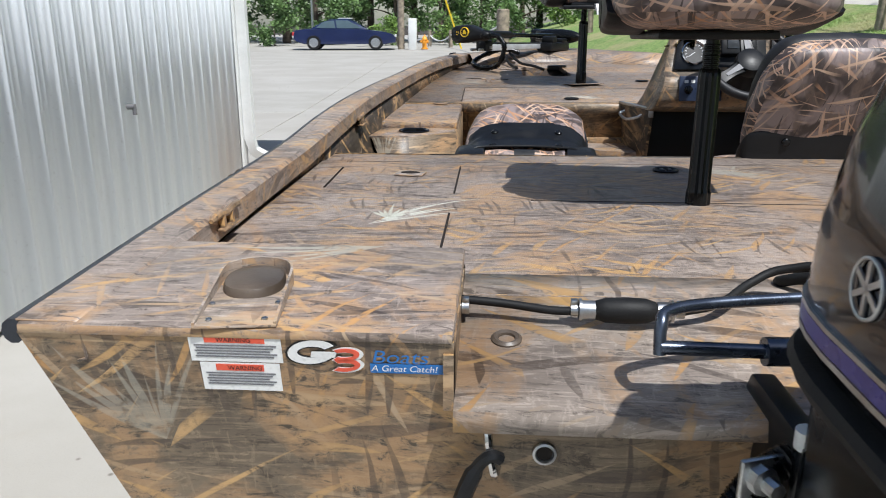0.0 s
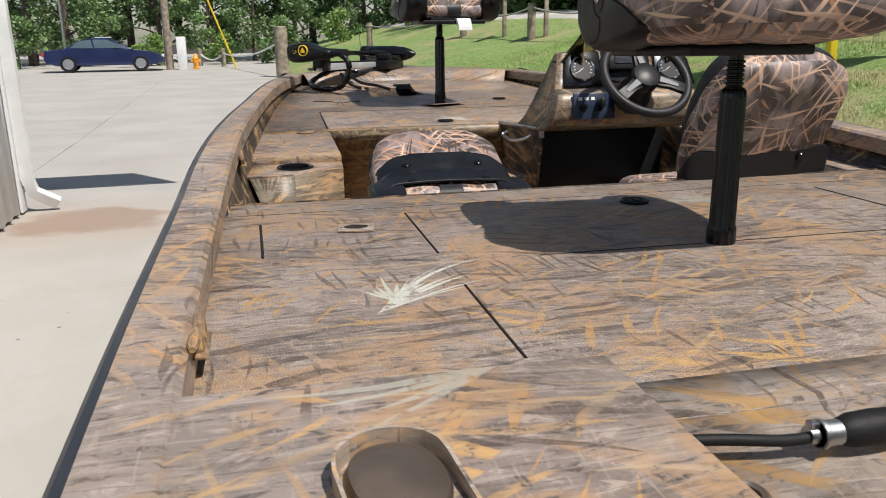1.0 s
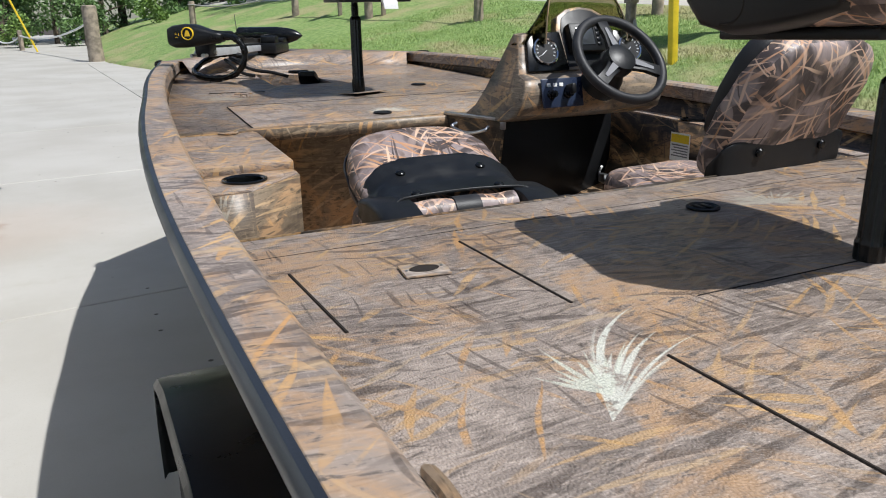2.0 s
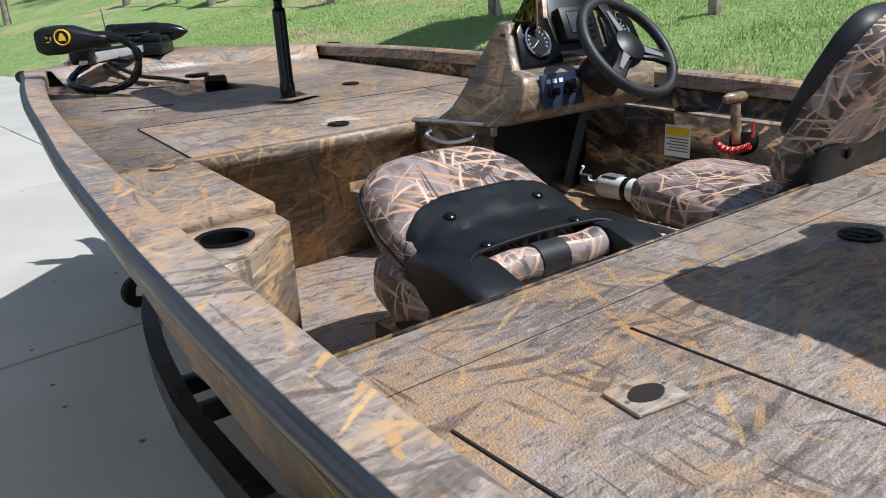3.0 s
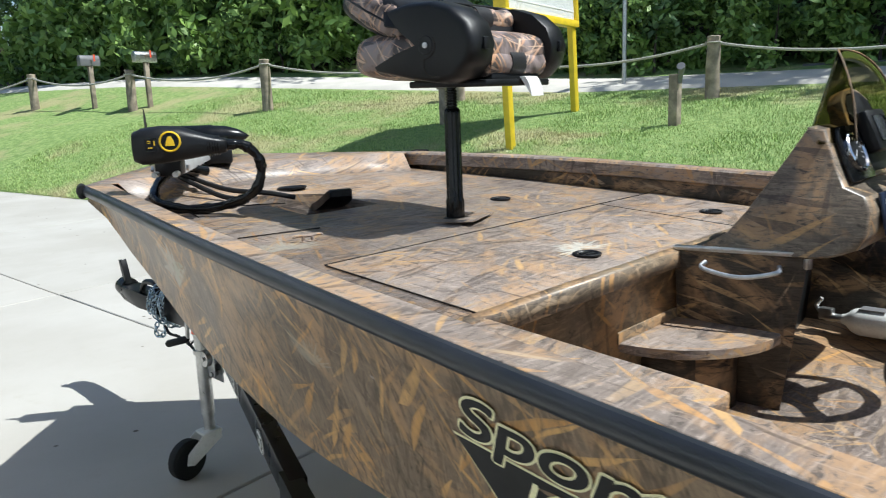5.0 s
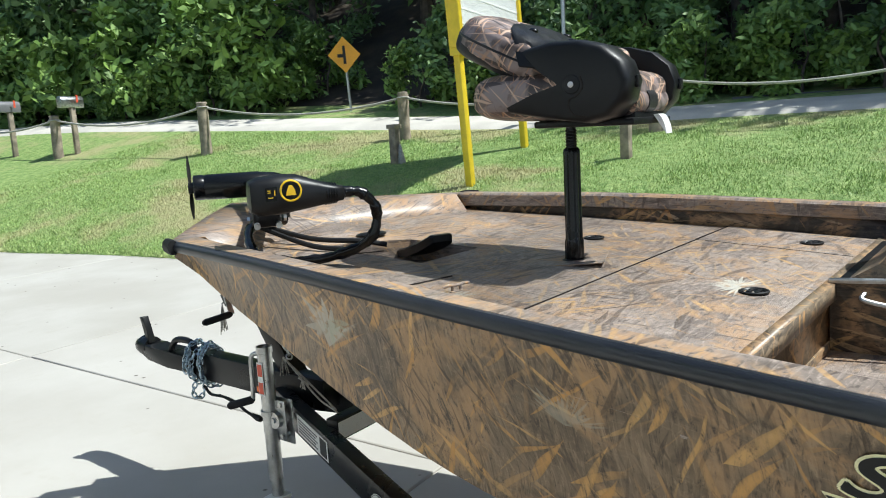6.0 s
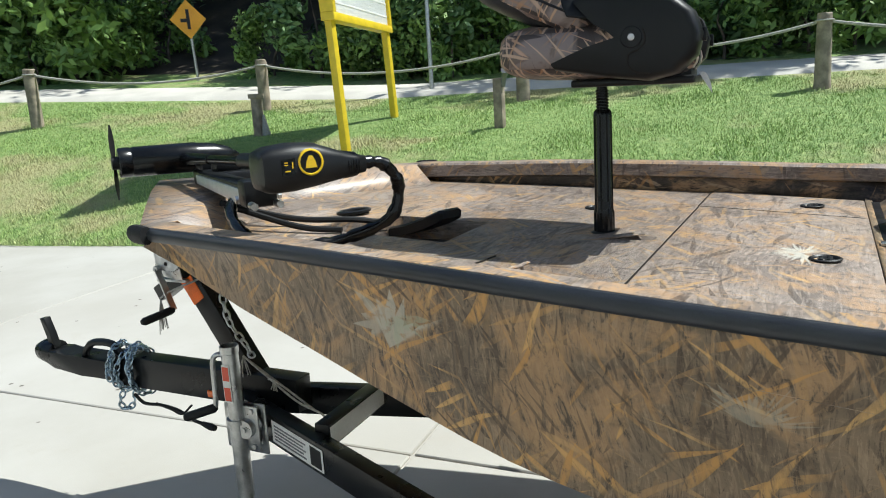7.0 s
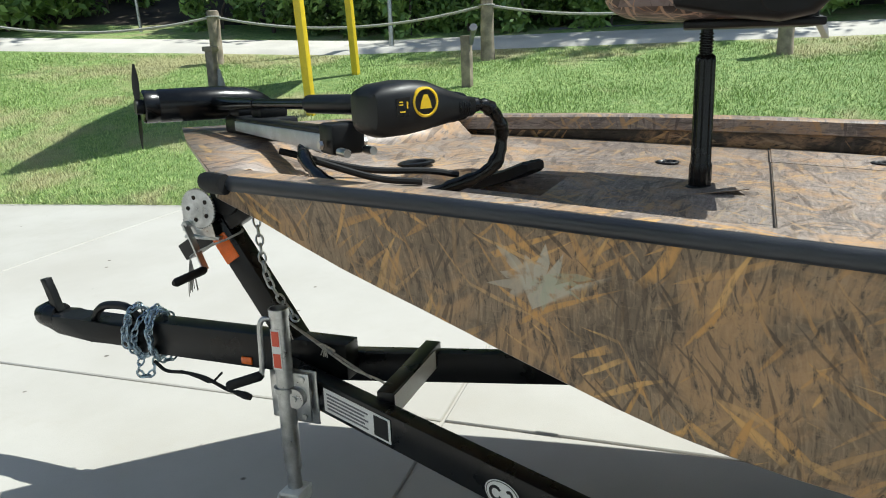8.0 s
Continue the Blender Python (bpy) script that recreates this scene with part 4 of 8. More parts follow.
def side_boxes():
    # raised lid beside the gunwale, and the lower ledge that holds the drink
    z0 = 1.052
    xi = -0.385
    bm = B()
    prism(bm, [(xi, 3.225, 1.047), (-0.082, 3.225, 1.047), (-0.082, 3.69, 1.072), (xi + 0.02, 3.69, 1.072)], (0, 0, -0.035), bev=0.007)
    part("storage_lid", bm, camo_deck, boat, "vinyl-covered storage box lid")
    bm = B()
    outline = [(-0.40, 2.99), (-0.255, 3.00), (-0.092, 3.165), (-0.090, 3.23), (-0.40, 3.23)]
    ring = [(x, y, 1.022) for x, y in outline]
    hole = [(-0.245 + 0.050 * math.cos(a), 3.125 + 0.050 * math.sin(a), 1.022) for a in [2 * math.pi * k / 28 for k in range(28)]]
    vs, hs = [bm.verts.new(p) for p in ring], [bm.verts.new(p) for p in hole]
    es = [bm.edges.new((r[i], r[(i + 1) % len(r)])) for r in (vs, hs) for i in range(len(r))]
    bmesh.ops.triangle_fill(bm, edges=es, use_beauty=True)
    for f in list(bm.faces):
        c = f.calc_center_median()
        if math.hypot(c.x + 0.245, c.y - 3.125) < 0.047:
            bm.faces.remove(f)
    part("drink_ledge", bm, camo_deck, boat, "ledge with a drink holder", mods=[("SOLIDIFY", (0.012, -1))])
    bm = B()
    m = pose(-0.245, 3.125, 1.022)
    lathe(bm, [(0.060, 0.001), (0.060, 0.005), (0.056, 0.007), (0.048, 0.003), (0.044, -0.03), (0.042, -0.085), (0.002, -0.087)], m, 32, False)
    part("drink_holder", bm, black_gloss, boat, "black plastic drink holder cup")
    bm = B()
    low = [(-0.39, 2.99), (-0.255, 3.00), (-0.092, 3.165), (-0.085, 3.69)]
    loft(bm, [[(x, y, 1.016 if y < 3.5 else 1.04) for x, y in low], [(max(x, -0.28), y, 0.70) for x, y in low]], closed=False)
    part("box_front", bm, camo_cross, boat, "camouflage storage box front", mods=[("SOLIDIFY", (0.008, -1))])
    # matching side deck on the other side
    bm = B()
    prism(bm, [(1.38, 2.49, 1.028), (1.47, 2.49, 1.028), (1.455, 3.70, 1.068), (1.36, 3.70, 1.068)], (0, 0, -0.02), bev=0.006)
    part("side_deck", bm, camo_deck, boat, "narrow camouflage side deck")
    # side panel: shade is painted in with the darkened print
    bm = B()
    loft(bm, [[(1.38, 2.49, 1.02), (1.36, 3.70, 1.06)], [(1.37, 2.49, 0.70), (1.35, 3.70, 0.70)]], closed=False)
    part("side_panel", bm, camo_shaded, boat, "camouflage side panel, its paint darkened for cockpit shade", mods=[("SOLIDIFY", (0.008, 1))])
    # step and the grab-handle panel beside the console
    bm = B()
    arc = [(0.655 - 0.278 * math.cos(a), 3.695 - 0.262 * math.sin(a)) for a in [math.pi / 2 * k / 10 for k in range(11)]] + [(0.672, 3.44), (0.655, 3.695)]
    prism(bm, [(x, y, 0.900) for x, y in arc], (0, 0, -0.022), bev=0.004)
    part("boarding_step", bm, camo_deck, boat, "camouflage quarter-round step")
    # step front, set back under the step and darkened in its paint for shade
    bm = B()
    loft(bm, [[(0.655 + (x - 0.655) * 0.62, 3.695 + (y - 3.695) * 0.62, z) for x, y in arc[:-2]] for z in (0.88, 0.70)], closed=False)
    part("step_front", bm, camo_shaded, boat, mods=[("SOLIDIFY", (0.006, 1))])
    bm = B()
    box(bm, 0.375, 0.69, 3.690, 3.698, 0.895, 0.925, bev=0.002)
    part("step_flange", bm, camo_cross, boat)
    # this panel faces away from the sun; its colour carries that shade
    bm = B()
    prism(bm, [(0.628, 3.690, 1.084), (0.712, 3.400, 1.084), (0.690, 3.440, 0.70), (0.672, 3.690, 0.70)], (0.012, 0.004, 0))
    part("console_panel", bm, camo_shaded, boat, "camouflage panel with a grab handle, darkened for shade")
    bm = B()
    prism(bm, [(0.622, 3.692, 1.090), (0.708, 3.394, 1.090), (0.722, 3.396, 1.090), (0.640, 3.692, 1.090)], (0, 0, -0.012), bev=0.003)
    box(bm, -0.010, 0.010, -0.006, 0.006, -0.035, 0.0, pose(0.712, 3.402, 1.085, 0, 0, -16), 0.003)
    part("panel_trim", bm, alloy, boat, "worn metal edge trim")
    bm = B()
    a, b = Vector((0.640, 3.615, 1.055)), Vector((0.684, 3.455, 1.055))
    tube(bm, curve([a, a + Vector((-0.022, -0.004, -0.012)), (a + b) / 2 + Vector((-0.03, -0.006, -0.026)), b + Vector((-0.022, 0.0, -0.012)), b], 5), 0.006, 8)
    part("grab_handle", bm, alloy, boat, "worn grab handle")
    for x, y, z, yaw in ((-0.156, 2.165, 1.037, 0), (0.533, 2.259, 1.037, 90), (0.424, 3.81, deck_z(3.81) + 0.005, 0), (-0.178, 3.684, 1.0725, 30), (1.16, 3.85, deck_z(3.85) + 0.005, 0), (0.86, 4.45, deck_z(4.45) + 0.001, 0)):
        bm = B()
        m = pose(x, y, z, 0, 0, yaw)
        if yaw == 0 and x < 0.2:
            box(bm, -0.038, 0.038, -0.030, 0.030, 0, 0.005, m @ pose(0, 0, 0, 0, 0, -8), 0.002)
            plate_ob = part("hatch_latch", bm, camo_gloss, boat, "square flush hatch latch with an open finger hole")
            bm = B()
            prism(bm, [m @ Vector((0.026 * math.copysign(abs(math.cos(a)) ** 1.3, math.cos(a)), 0.017 * math.sin(a), 0.0045)) for a in [2 * math.pi * q / 24 for q in range(24)]], (0, 0, 0.0012))
            part("finger_hole", bm, dark_gap, plate_ob)
            for sx in (-0.031, 0.031):
                bm = B()
                lathe(bm, [(0.003, 0.004), (0.003, 0.006), (0.0005, 0.0066)], m @ pose(sx, 0.0, 0), 10)
                part("screw", bm, zinc, plate_ob)
            continue
        lathe(bm, [(0.034, 0), (0.035, 0.004), (0.031, 0.006), (0.027, 0.004), (0.024, -0.0005), (0.002, -0.001)], m, 28, False)
        for s in (-1, 1):
            box(bm, -0.016, 0.016, s * 0.010 - 0.005, s * 0.010 + 0.005, 0, 0.0055, m, 0.0015)
        ob = part("hatch_latch", bm, camo_deck if x < 0.2 else black_plastic, boat, "flush hatch latch")
    # cleats under the gunwale and on the front deck
    def cleat(at, yaw, material, name="mooring_cleat", k=1.0):
        bm = B()
        m = pose(*at, 0, 0, yaw) @ Matrix.Scale(k, 4)
        tube(bm, [m @ Vector(p) for p in curve([(0, -0.075, 0.027), (0, -0.04, 0.030), (0, 0, 0.026), (0, 0.04, 0.030), (0, 0.075, 0.027)], 4)], [0.004 * k] + [0.0075 * k] * 15 + [0.004 * k], 8)
        for s in (-0.022, 0.022):
            cyl(bm, m @ Vector((0, s, 0)), m @ Vector((0, s, 0.027)), 0.008 * k, 10)
        box(bm, -0.013, 0.013, -0.042, 0.042, 0, 0.004, m, 0.0015)
        part(name, bm, material, boat, "painted mooring cleat")
    cleat((-0.424, 1.50, 1.064), 0, camo_side)
    cleat((-0.405, 2.86, 1.080), 3, camo_side)
    cleat((0.030, 4.392, deck_z(4.39)), 75, camo_deck, k=0.55)
    cleat((1.452, 4.32, 1.165), 0, zinc)
    cleat((1.462, 1.50, 1.068), 0, camo_side)
    # seams of the port front deck
    for a, b in (((-0.09, 4.53), (0.14, 4.49)), ((0.011, 5.057), (-0.032, 4.84)), ((0.03, 4.98), (0.28, 4.86)), ((1.028, 4.17), (1.36, 4.17)), ((-0.085, 4.168), (1.02, 4.168)), ((1.021, 3.71), (1.021, 4.165)), ((-0.087, 3.71), (-0.087, 4.165))):
        bm = B()
        tube(bm, [(x, y, deck_z(y) + 0.0030) for x, y in (a, b)], 0.0019, 6)
        part("seam", bm, dark_gap, boat)


side_boxes()


def stern_fittings():
    # clamshell vent with its base plate
    m = pose(-0.240, 1.055, 1.088, 0, 0, 7)
    outline = [(-0.048, -0.095), (0.048, -0.095), (0.048, 0.06)] + [(0.048 * math.cos(a), 0.06 + 0.048 * math.sin(a)) for a in [math.pi * k / 10 for k in range(1, 10)]] + [(-0.048, 0.06)]
    bm = B()
    prism(bm, [m @ Vector((x, y, 0.0)) for x, y in outline], (0, 0, 0.004), bev=0.0015)
    vent = part("transom_vent", bm, camo_gloss, boat, "painted clamshell vent")
    bm = B()
    rings = []
    for x, y in outline[2:]:
        h = 0.010 + 0.014 * min(1.0, max(0.0, (y + 0.02) / 0.10))
        rings.append([m @ Vector((x * f, 0.055 + (y - 0.055) * f, z)) for f, z in ((1.0, 0.003), (1.0, h), (0.93, h), (0.93, 0.003))])
    rings = [[m @ Vector((0.048 * f, -0.093, z)) for f, z in ((1.0, 0.003), (1.0, 0.007), (0.93, 0.007), (0.93, 0.003))]] + rings + [[m @ Vector((-0.048 * f, -0.093, z)) for f, z in ((1.0, 0.003), (1.0, 0.007), (0.93, 0.007), (0.93, 0.003))]]
    loft(bm, rings)
    part("vent_rim", bm, camo_gloss, vent, "raised vent rim")
    bm = B()
    dome = []
    for sc, h in ((1.0, 0.003), (1.0, 0.010), (0.95, 0.015), (0.82, 0.0175), (0.5, 0.019), (0.05, 0.0195)):
        dome.append([m @ Vector((0.039 * sc * math.copysign(abs(math.cos(a)) ** 0.85, math.cos(a)), 0.045 + 0.052 * sc * math.copysign(abs(math.sin(a)) ** 0.85, math.sin(a)), h)) for a in [2 * math.pi * k / 28 for k in range(28)]])
    loft(bm, dome)
    part("vent_dome", bm, camo_dark, vent, "low domed vent cover")
    for x, y in ((-0.032, -0.078), (0.032, -0.078), (-0.040, -0.025), (0.040, -0.025)):
        bm = B()
        lathe(bm, [(0.004, 0.003), (0.004, 0.006), (0.0025, 0.007), (0.0005, 0.0073)], m @ pose(x, y, 0), 10)
        part("screw", bm, zinc, vent)
    # warning labels on the transom
    def on_transom(x, z, d=0.0015):
        return Vector((x, 0.965 + 0.2 * (1.085 - z) - d, z))

    def label(x0, x1, z0, z1, material, d, name, parent):
        bm = B()
        prism(bm, [on_transom(x0, z0, d), on_transom(x1, z0, d), on_transom(x1, z1, d), on_transom(x0, z1, d)], (0, 0.0006, 0))
        return part(name, bm, material, parent)
    for x0, x1, z0, z1 in ((-0.286, -0.177, 1.0415, 1.0785), (-0.277, -0.182, 1.0010, 1.0400)):
        sheet_ob = label(x0, x1, z0, z1, white_label, 0.0015, "warning_label", boat)
        tagged(sheet_ob, "white warning label with a red heading")
        h = z1 - z0
        label(x0 + 0.019, x1 - 0.019, z1 - 0.011, z1 - 0.002, red_label, 0.0022, "heading_bar", sheet_ob)
        bmt = text_mesh("WARNING", 0.0085)
        for v in bmt.verts:
            v.co = on_transom(x0 + 0.033 + v.co.x, z1 - 0.0095 + v.co.y, 0.0028)
        part("heading_letters", bmt, dark_ink, sheet_ob)
        for k in range(5):
            label(x0 + 0.006 + 0.002 * (k % 2), x1 - 0.006 - 0.004 * (k % 3), z1 - 0.0155 - 0.0038 * k, z1 - 0.0137 - 0.0038 * k, grey_ink, 0.0022, "print_line", sheet_ob)
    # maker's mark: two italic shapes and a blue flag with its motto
    mark = label(-0.075, 0.012, 1.0315, 1.0445, blue_decal, 0.0015, "brand_mark", boat)
    tagged(mark, "white, red and blue maker's mark")

    def glyph(pts, material, d, name):
        bm = B()
        prism(bm, [on_transom(x, z, d) for x, z in pts], (0, 0.0006, 0))
        part(name, bm, material, mark)

    def ring_glyph(cx, cz, rx, rz, a0, a1, w, material, d, lean=0.35):
        n = 16
        outer = [(cx + rx * math.cos(a) + lean * rz * math.sin(a), cz + rz * math.sin(a)) for a in [a0 + (a1 - a0) * k / n for k in range(n + 1)]]
        inner = [(cx + (rx - w) * math.cos(a) + lean * (rz - w * 0.8) * math.sin(a), cz + (rz - w * 0.8) * math.sin(a)) for a in [a1 + (a0 - a1) * k / n for k in range(n + 1)]]
        glyph(outer + inner, material, d, "mark_shape")
    ring_glyph(-0.142, 1.058, 0.031, 0.0185, 0.5, 5.9, 0.016, dark_ink, 0.0014)
    ring_glyph(-0.142, 1.058, 0.028, 0.0165, 0.6, 5.8, 0.011, white_label, 0.0024)
    glyph([(-0.142, 1.059), (-0.112, 1.059), (-0.116, 1.051), (-0.144, 1.051)], white_label, 0.0026, "mark_shape")
    for cz in (1.0555, 1.0410):
        ring_glyph(-0.103, cz, 0.021, 0.0105, -2.3, 2.5, 0.0095, white_label, 0.0024)
        ring_glyph(-0.1045, cz, 0.018, 0.0088, -2.2, 2.4, 0.0065, red_label, 0.0030)
    bmt = text_mesh("Boats", 0.0245)
    for v in bmt.verts:
        v.co = on_transom(-0.074 + v.co.x * 1.20 + 0.25 * v.co.y, 1.0460 + v.co.y, 0.0022)
    part("blue_letters", bmt, blue_decal, mark)
    bmt = text_mesh("A Great Catch!", 0.0120)
    for v in bmt.verts:
        v.co = on_transom(-0.074 + v.co.x * 1.02 + 0.2 * v.co.y, 1.0345 + v.co.y, 0.0026)
    part("white_letters", bmt, white_label, mark)
    # grommet in the well, tie-down eye, drain hole
    m = pose(0.085, 1.13, 1.008, 9, 0, 0)
    bm = B()
    lathe(bm, [(0.021, 0), (0.021, 0.006), (0.017, 0.009), (0.012, 0.007), (0.010, 0.0), (0.009, -0.012), (0.0005, -0.0125)], m, 22, False)
    part("grommet", bm, camo_dark, boat, "painted cable grommet")
    bm = B()
    lathe(bm, [(0.0105, 0.0), (0.0105, 0.001), (0.0005, 0.0012)], m, 18)
    part("grommet_hole", bm, dark_gap, boat)
    bm = B()
    m = Matrix.Translation(on_transom(0.131, 0.922, 0.004)) @ pose(0, 0, 0, 90, 0, 0)
    lathe(bm, [(0.0145, 0), (0.0145, 0.004), (0.0115, 0.005), (0.0095, 0.001)], m, 20, False)
    part("drain_rim", bm, alloy, boat, "worn metal drain rim")
    bm = B()
    lathe(bm, [(0.0100, 0.0005), (0.0100, 0.0015), (0.0005, 0.0016)], m, 18)
    part("drain_fitting", bm, dark_gap, boat, "drain fitting in the transom")
    bm = B()
    e = on_transom(0.062, 0.965, 0.0)
    tube(bm, curve([e, e + Vector((0, -0.022, 0.0)), e + Vector((0.002, -0.028, -0.02)), e + Vector((0.008, -0.024, -0.055)), e + Vector((0.012, 0.0, -0.062))], 5), 0.0055, 8)
    cyl(bm, e + Vector((0, 0.002, 0)), e + Vector((0, -0.006, 0)), 0.011, 12)
    part("tie_down_eye", bm, chrome, boat, "bright steel tie-down eye")
    bm = B()
    h = e + Vector((0.006, -0.030, -0.045))
    tube(bm, curve([h + Vector((0.012, 0, 0.012)), h + Vector((-0.002, -0.006, 0.02)), h + Vector((-0.018, 0, 0.0)), h + Vector((-0.034, 0, -0.04)), h + Vector((-0.045, 0.02, -0.10)), h + Vector((-0.06, 0.06, -0.22))], 5), [0.004] + [0.008] * 10 + [0.011] * 15, 8)
    part("strap_hook", bm, black_plastic, boat, "black hook of a tie-down strap")


stern_fittings()


def hull_name():
    """The model's name along the port side, on a black flash with a cream outline."""
    name = thing("model_decal", "cream and black model name decal along the hull side", "decal", at=(-0.4, 3.2, 1.0))

    def on_hull(y, down, d):
        (xg, zg), (xc, zc, _) = gun(y), chine(y)
        ln = math.hypot(xc - xg, zc - zg)
        t = down / ln
        b = 0.012 * math.sin(math.pi * min(max(t, 0), 1))
        n = Vector((-(zg - zc), 0, -(xc - xg))).normalized()
        return Vector((xg + (xc - xg) * t + b, y, zg + (zc - zg) * t)) + n * d
    y0, base, lean = 3.475, 0.158, 0.50

    def lay(bm, d, material, label, u0=0.0, v0=0.0):
        for v in bm.verts:
            v.co = on_hull(y0 - u0 - v.co.x - lean * v.co.y, base - v0 - v.co.y, d)
        part(label, bm, material, name)
    for body, size, kx in (("Sportsman", 0.110, 1.36),):
        for k in range(12):
            a = math.pi * k / 6
            bm = text_mesh(body, size)
            for v in bm.verts:
                v.co.x *= kx
            lay(bm, 0.0034 + 0.00005 * k, cream_decal, "letter_outline", 0.0062 * math.cos(a), 0.0062 * math.sin(a))
        for k in range(4):
            a = math.pi * (0.25 + k / 2)
            bm = text_mesh(body, size)
            for v in bm.verts:
                v.co.x *= kx
            lay(bm, 0.0044 + 0.00005 * k, dark_ink, "letters", 0.0022 * math.cos(a), 0.0022 * math.sin(a))
    for grow, mat_f, d, nm in ((0.0045, cream_decal, 0.0016, "flash_outline"), (0.0, dark_ink, 0.0022, "black_flash")):
        bm = B()
        face(bm, [(-0.004 - grow * 1.5, -0.016 + grow, 0), (0.098, -0.106 - grow, 0), (0.135, -0.112 - grow, 0), (0.74, -0.085 - grow, 0), (0.74 + grow, -0.020 + grow, 0)])
        bmesh.ops.triangulate(bm, faces=bm.faces)
        bmesh.ops.subdivide_edges(bm, edges=bm.edges, cuts=6)
        lay(bm, d, mat_f, nm)
    for k in range(4):
        a = math.pi * (0.25 + k / 2)
        bm = text_mesh("1610", 0.062)
        for v in bm.verts:
            v.co.x *= 1.12
        lay(bm, 0.0030 + 0.00005 * k, cream_decal, "model_number", 0.098 + 0.002 * math.cos(a), -0.074 + 0.002 * math.sin(a))


hull_name()


# ---- seats ----
def clamshell(name, label, folded=True, tilt=26, lift=0.110, deep=0.172):
    """A fold-down fishing seat, facing +y, its base plate at z = 0."""
    seat = thing(name, label, "seat")
    if folded:
        fold_seat(seat, tilt, lift, deep)
    else:
        open_seat(seat)
    return seat


HINGE = (-0.105, 0.095)      # the pivot: back from the middle, and up


def fold_seat(seat, tilt, lift, deep):
    """Backrest down on the cushion, both held at the back by two rounded cheeks and a moulded top panel."""
    hy, hz = HINGE

    def at(x, u, z):
        return Vector((x, hy + u, hz + z))
    bm = B()
    cushion(bm, Matrix.Translation(at(0, deep - 0.067, -0.018)) @ pose(0, 0, 0, 2, 0, 0), 0.220, deep + 0.060, 0.068, e1=0.55, taper=0.16, crease=0.007)
    part("seat_cushion", bm, camo_seat, seat, "camouflage seat cushion")
    mb = Matrix.Translation(at(0, 0.050 + deep, lift)) @ pose(0, 0, 0, tilt, 0, 0)
    bm = B()
    cushion(bm, mb, 0.208, deep, 0.066, e1=0.58, e2=0.45, taper=0.22, crease=0.007)
    back = part("backrest", bm, camo_seat, seat, "camouflage backrest")
    bm = B()
    cushion(bm, mb @ Matrix.Translation((0, 0.026, -0.018)), 0.194, deep - 0.016, 0.052, e1=0.5, e2=0.45, taper=0.22, crease=0.003)
    part("black_gusset", bm, black_vinyl, back, "black vinyl gusset round the backrest's top")
    bm = B()
    ring = []
    for k in range(49):
        a = 2 * math.pi * k / 48
        x, y = 0.211 * math.copysign(abs(math.cos(a)) ** 0.45, math.cos(a)), (deep + 0.002) * math.copysign(abs(math.sin(a)) ** 0.45, math.sin(a))
        ring.append(mb @ Vector((x * (1 - 0.22 * max(0.0, y / (deep + 0.002)) ** 2), y, -0.004)))
    tube(bm, ring, 0.0035, 6)
    part("piping", bm, black_vinyl, back)
    # cheeks
    outline = [(0.128, 0.100), (0.060, 0.112), (-0.020, 0.108), (-0.085, 0.088), (-0.132, 0.048), (-0.150, 0.0), (-0.139, -0.046), (-0.100, -0.084), (-0.035, -0.097),
               (0.060, -0.084), (0.175, -0.062), (0.182, -0.053), (0.105, -0.018), (0.038, 0.002), (0.048, 0.014), (0.086, 0.044), (0.112, 0.078)]
    for s in (-1, 1):
        bm = B()
        rings = []
        for x, k in ((0.132, 0.90), (0.134, 0.985), (0.139, 1.0), (0.190, 1.0), (0.208, 0.985), (0.220, 0.955), (0.226, 0.91), (0.228, 0.85)):
            rings.append([at(s * x, u if u > 0.03 else 0.03 + (u - 0.03) * k, z * k) for u, z in outline])
        loft(bm, rings)
        cheek = part("side_cheek", bm, black_plastic, seat, "black moulded side cheek", sharp=48)
        bm = B()
        lathe(bm, [(0.024, -0.004), (0.024, 0.002), (0.022, 0.004), (0.0005, 0.0045)], Matrix.Translation(at(s * 0.226, 0, 0)) @ pose(0, 0, 0, 0, s * 90, 0), 24)
        part("pivot_disc", bm, black_plastic, cheek)
        bm = B()
        lathe(bm, [(0.0075, 0.003), (0.0075, 0.007), (0.005, 0.009), (0.0005, 0.0095)], Matrix.Translation(at(s * 0.226, 0, 0)) @ pose(0, 0, 0, 0, s * 90, 0), 14)
        part("pivot_rivet", bm, white_paint if s < 0 else chrome, cheek, "bright pivot rivet")
        bm = B()
        seam = curve([at(s * 0.2275, p[0], p[1]) for p in ((-0.024, 0.018), (-0.030, -0.008), (-0.014, -0.028), (0.006, -0.036), (0.006, -0.060), (-0.010, -0.076), (-0.040, -0.080))], 5)
        tube(bm, seam, 0.0022, 5)
        part("moulding_seam", bm, dark_gap, cheek)
        bm = B()
        box(bm, -0.012, 0.012, -0.006, 0.004, -0.018, 0.012, Matrix.Translation(at(s * 0.175, -0.150, 0.0)), 0.003)
        part("stop_lug", bm, black_plastic, cheek)
    # top panel with a raised band and an open grip behind it
    inv = mb.inverted()

    def pad_top(x, u):
        for k in range(60):
            z = 0.25 - 0.004 * k
            q = inv @ at(x, u, z)
            wx = 0.208 * (1 - 0.22 * (q.y / deep) ** 2 if q.y > 0 else 1.0)
            side = (abs(q.x / wx) ** (2 / 0.45) + abs(q.y / deep) ** (2 / 0.45)) ** (0.45 / 0.58)
            if side + abs(q.z / 0.066) ** (2 / 0.58) <= 1:
                return z
        return -1.0

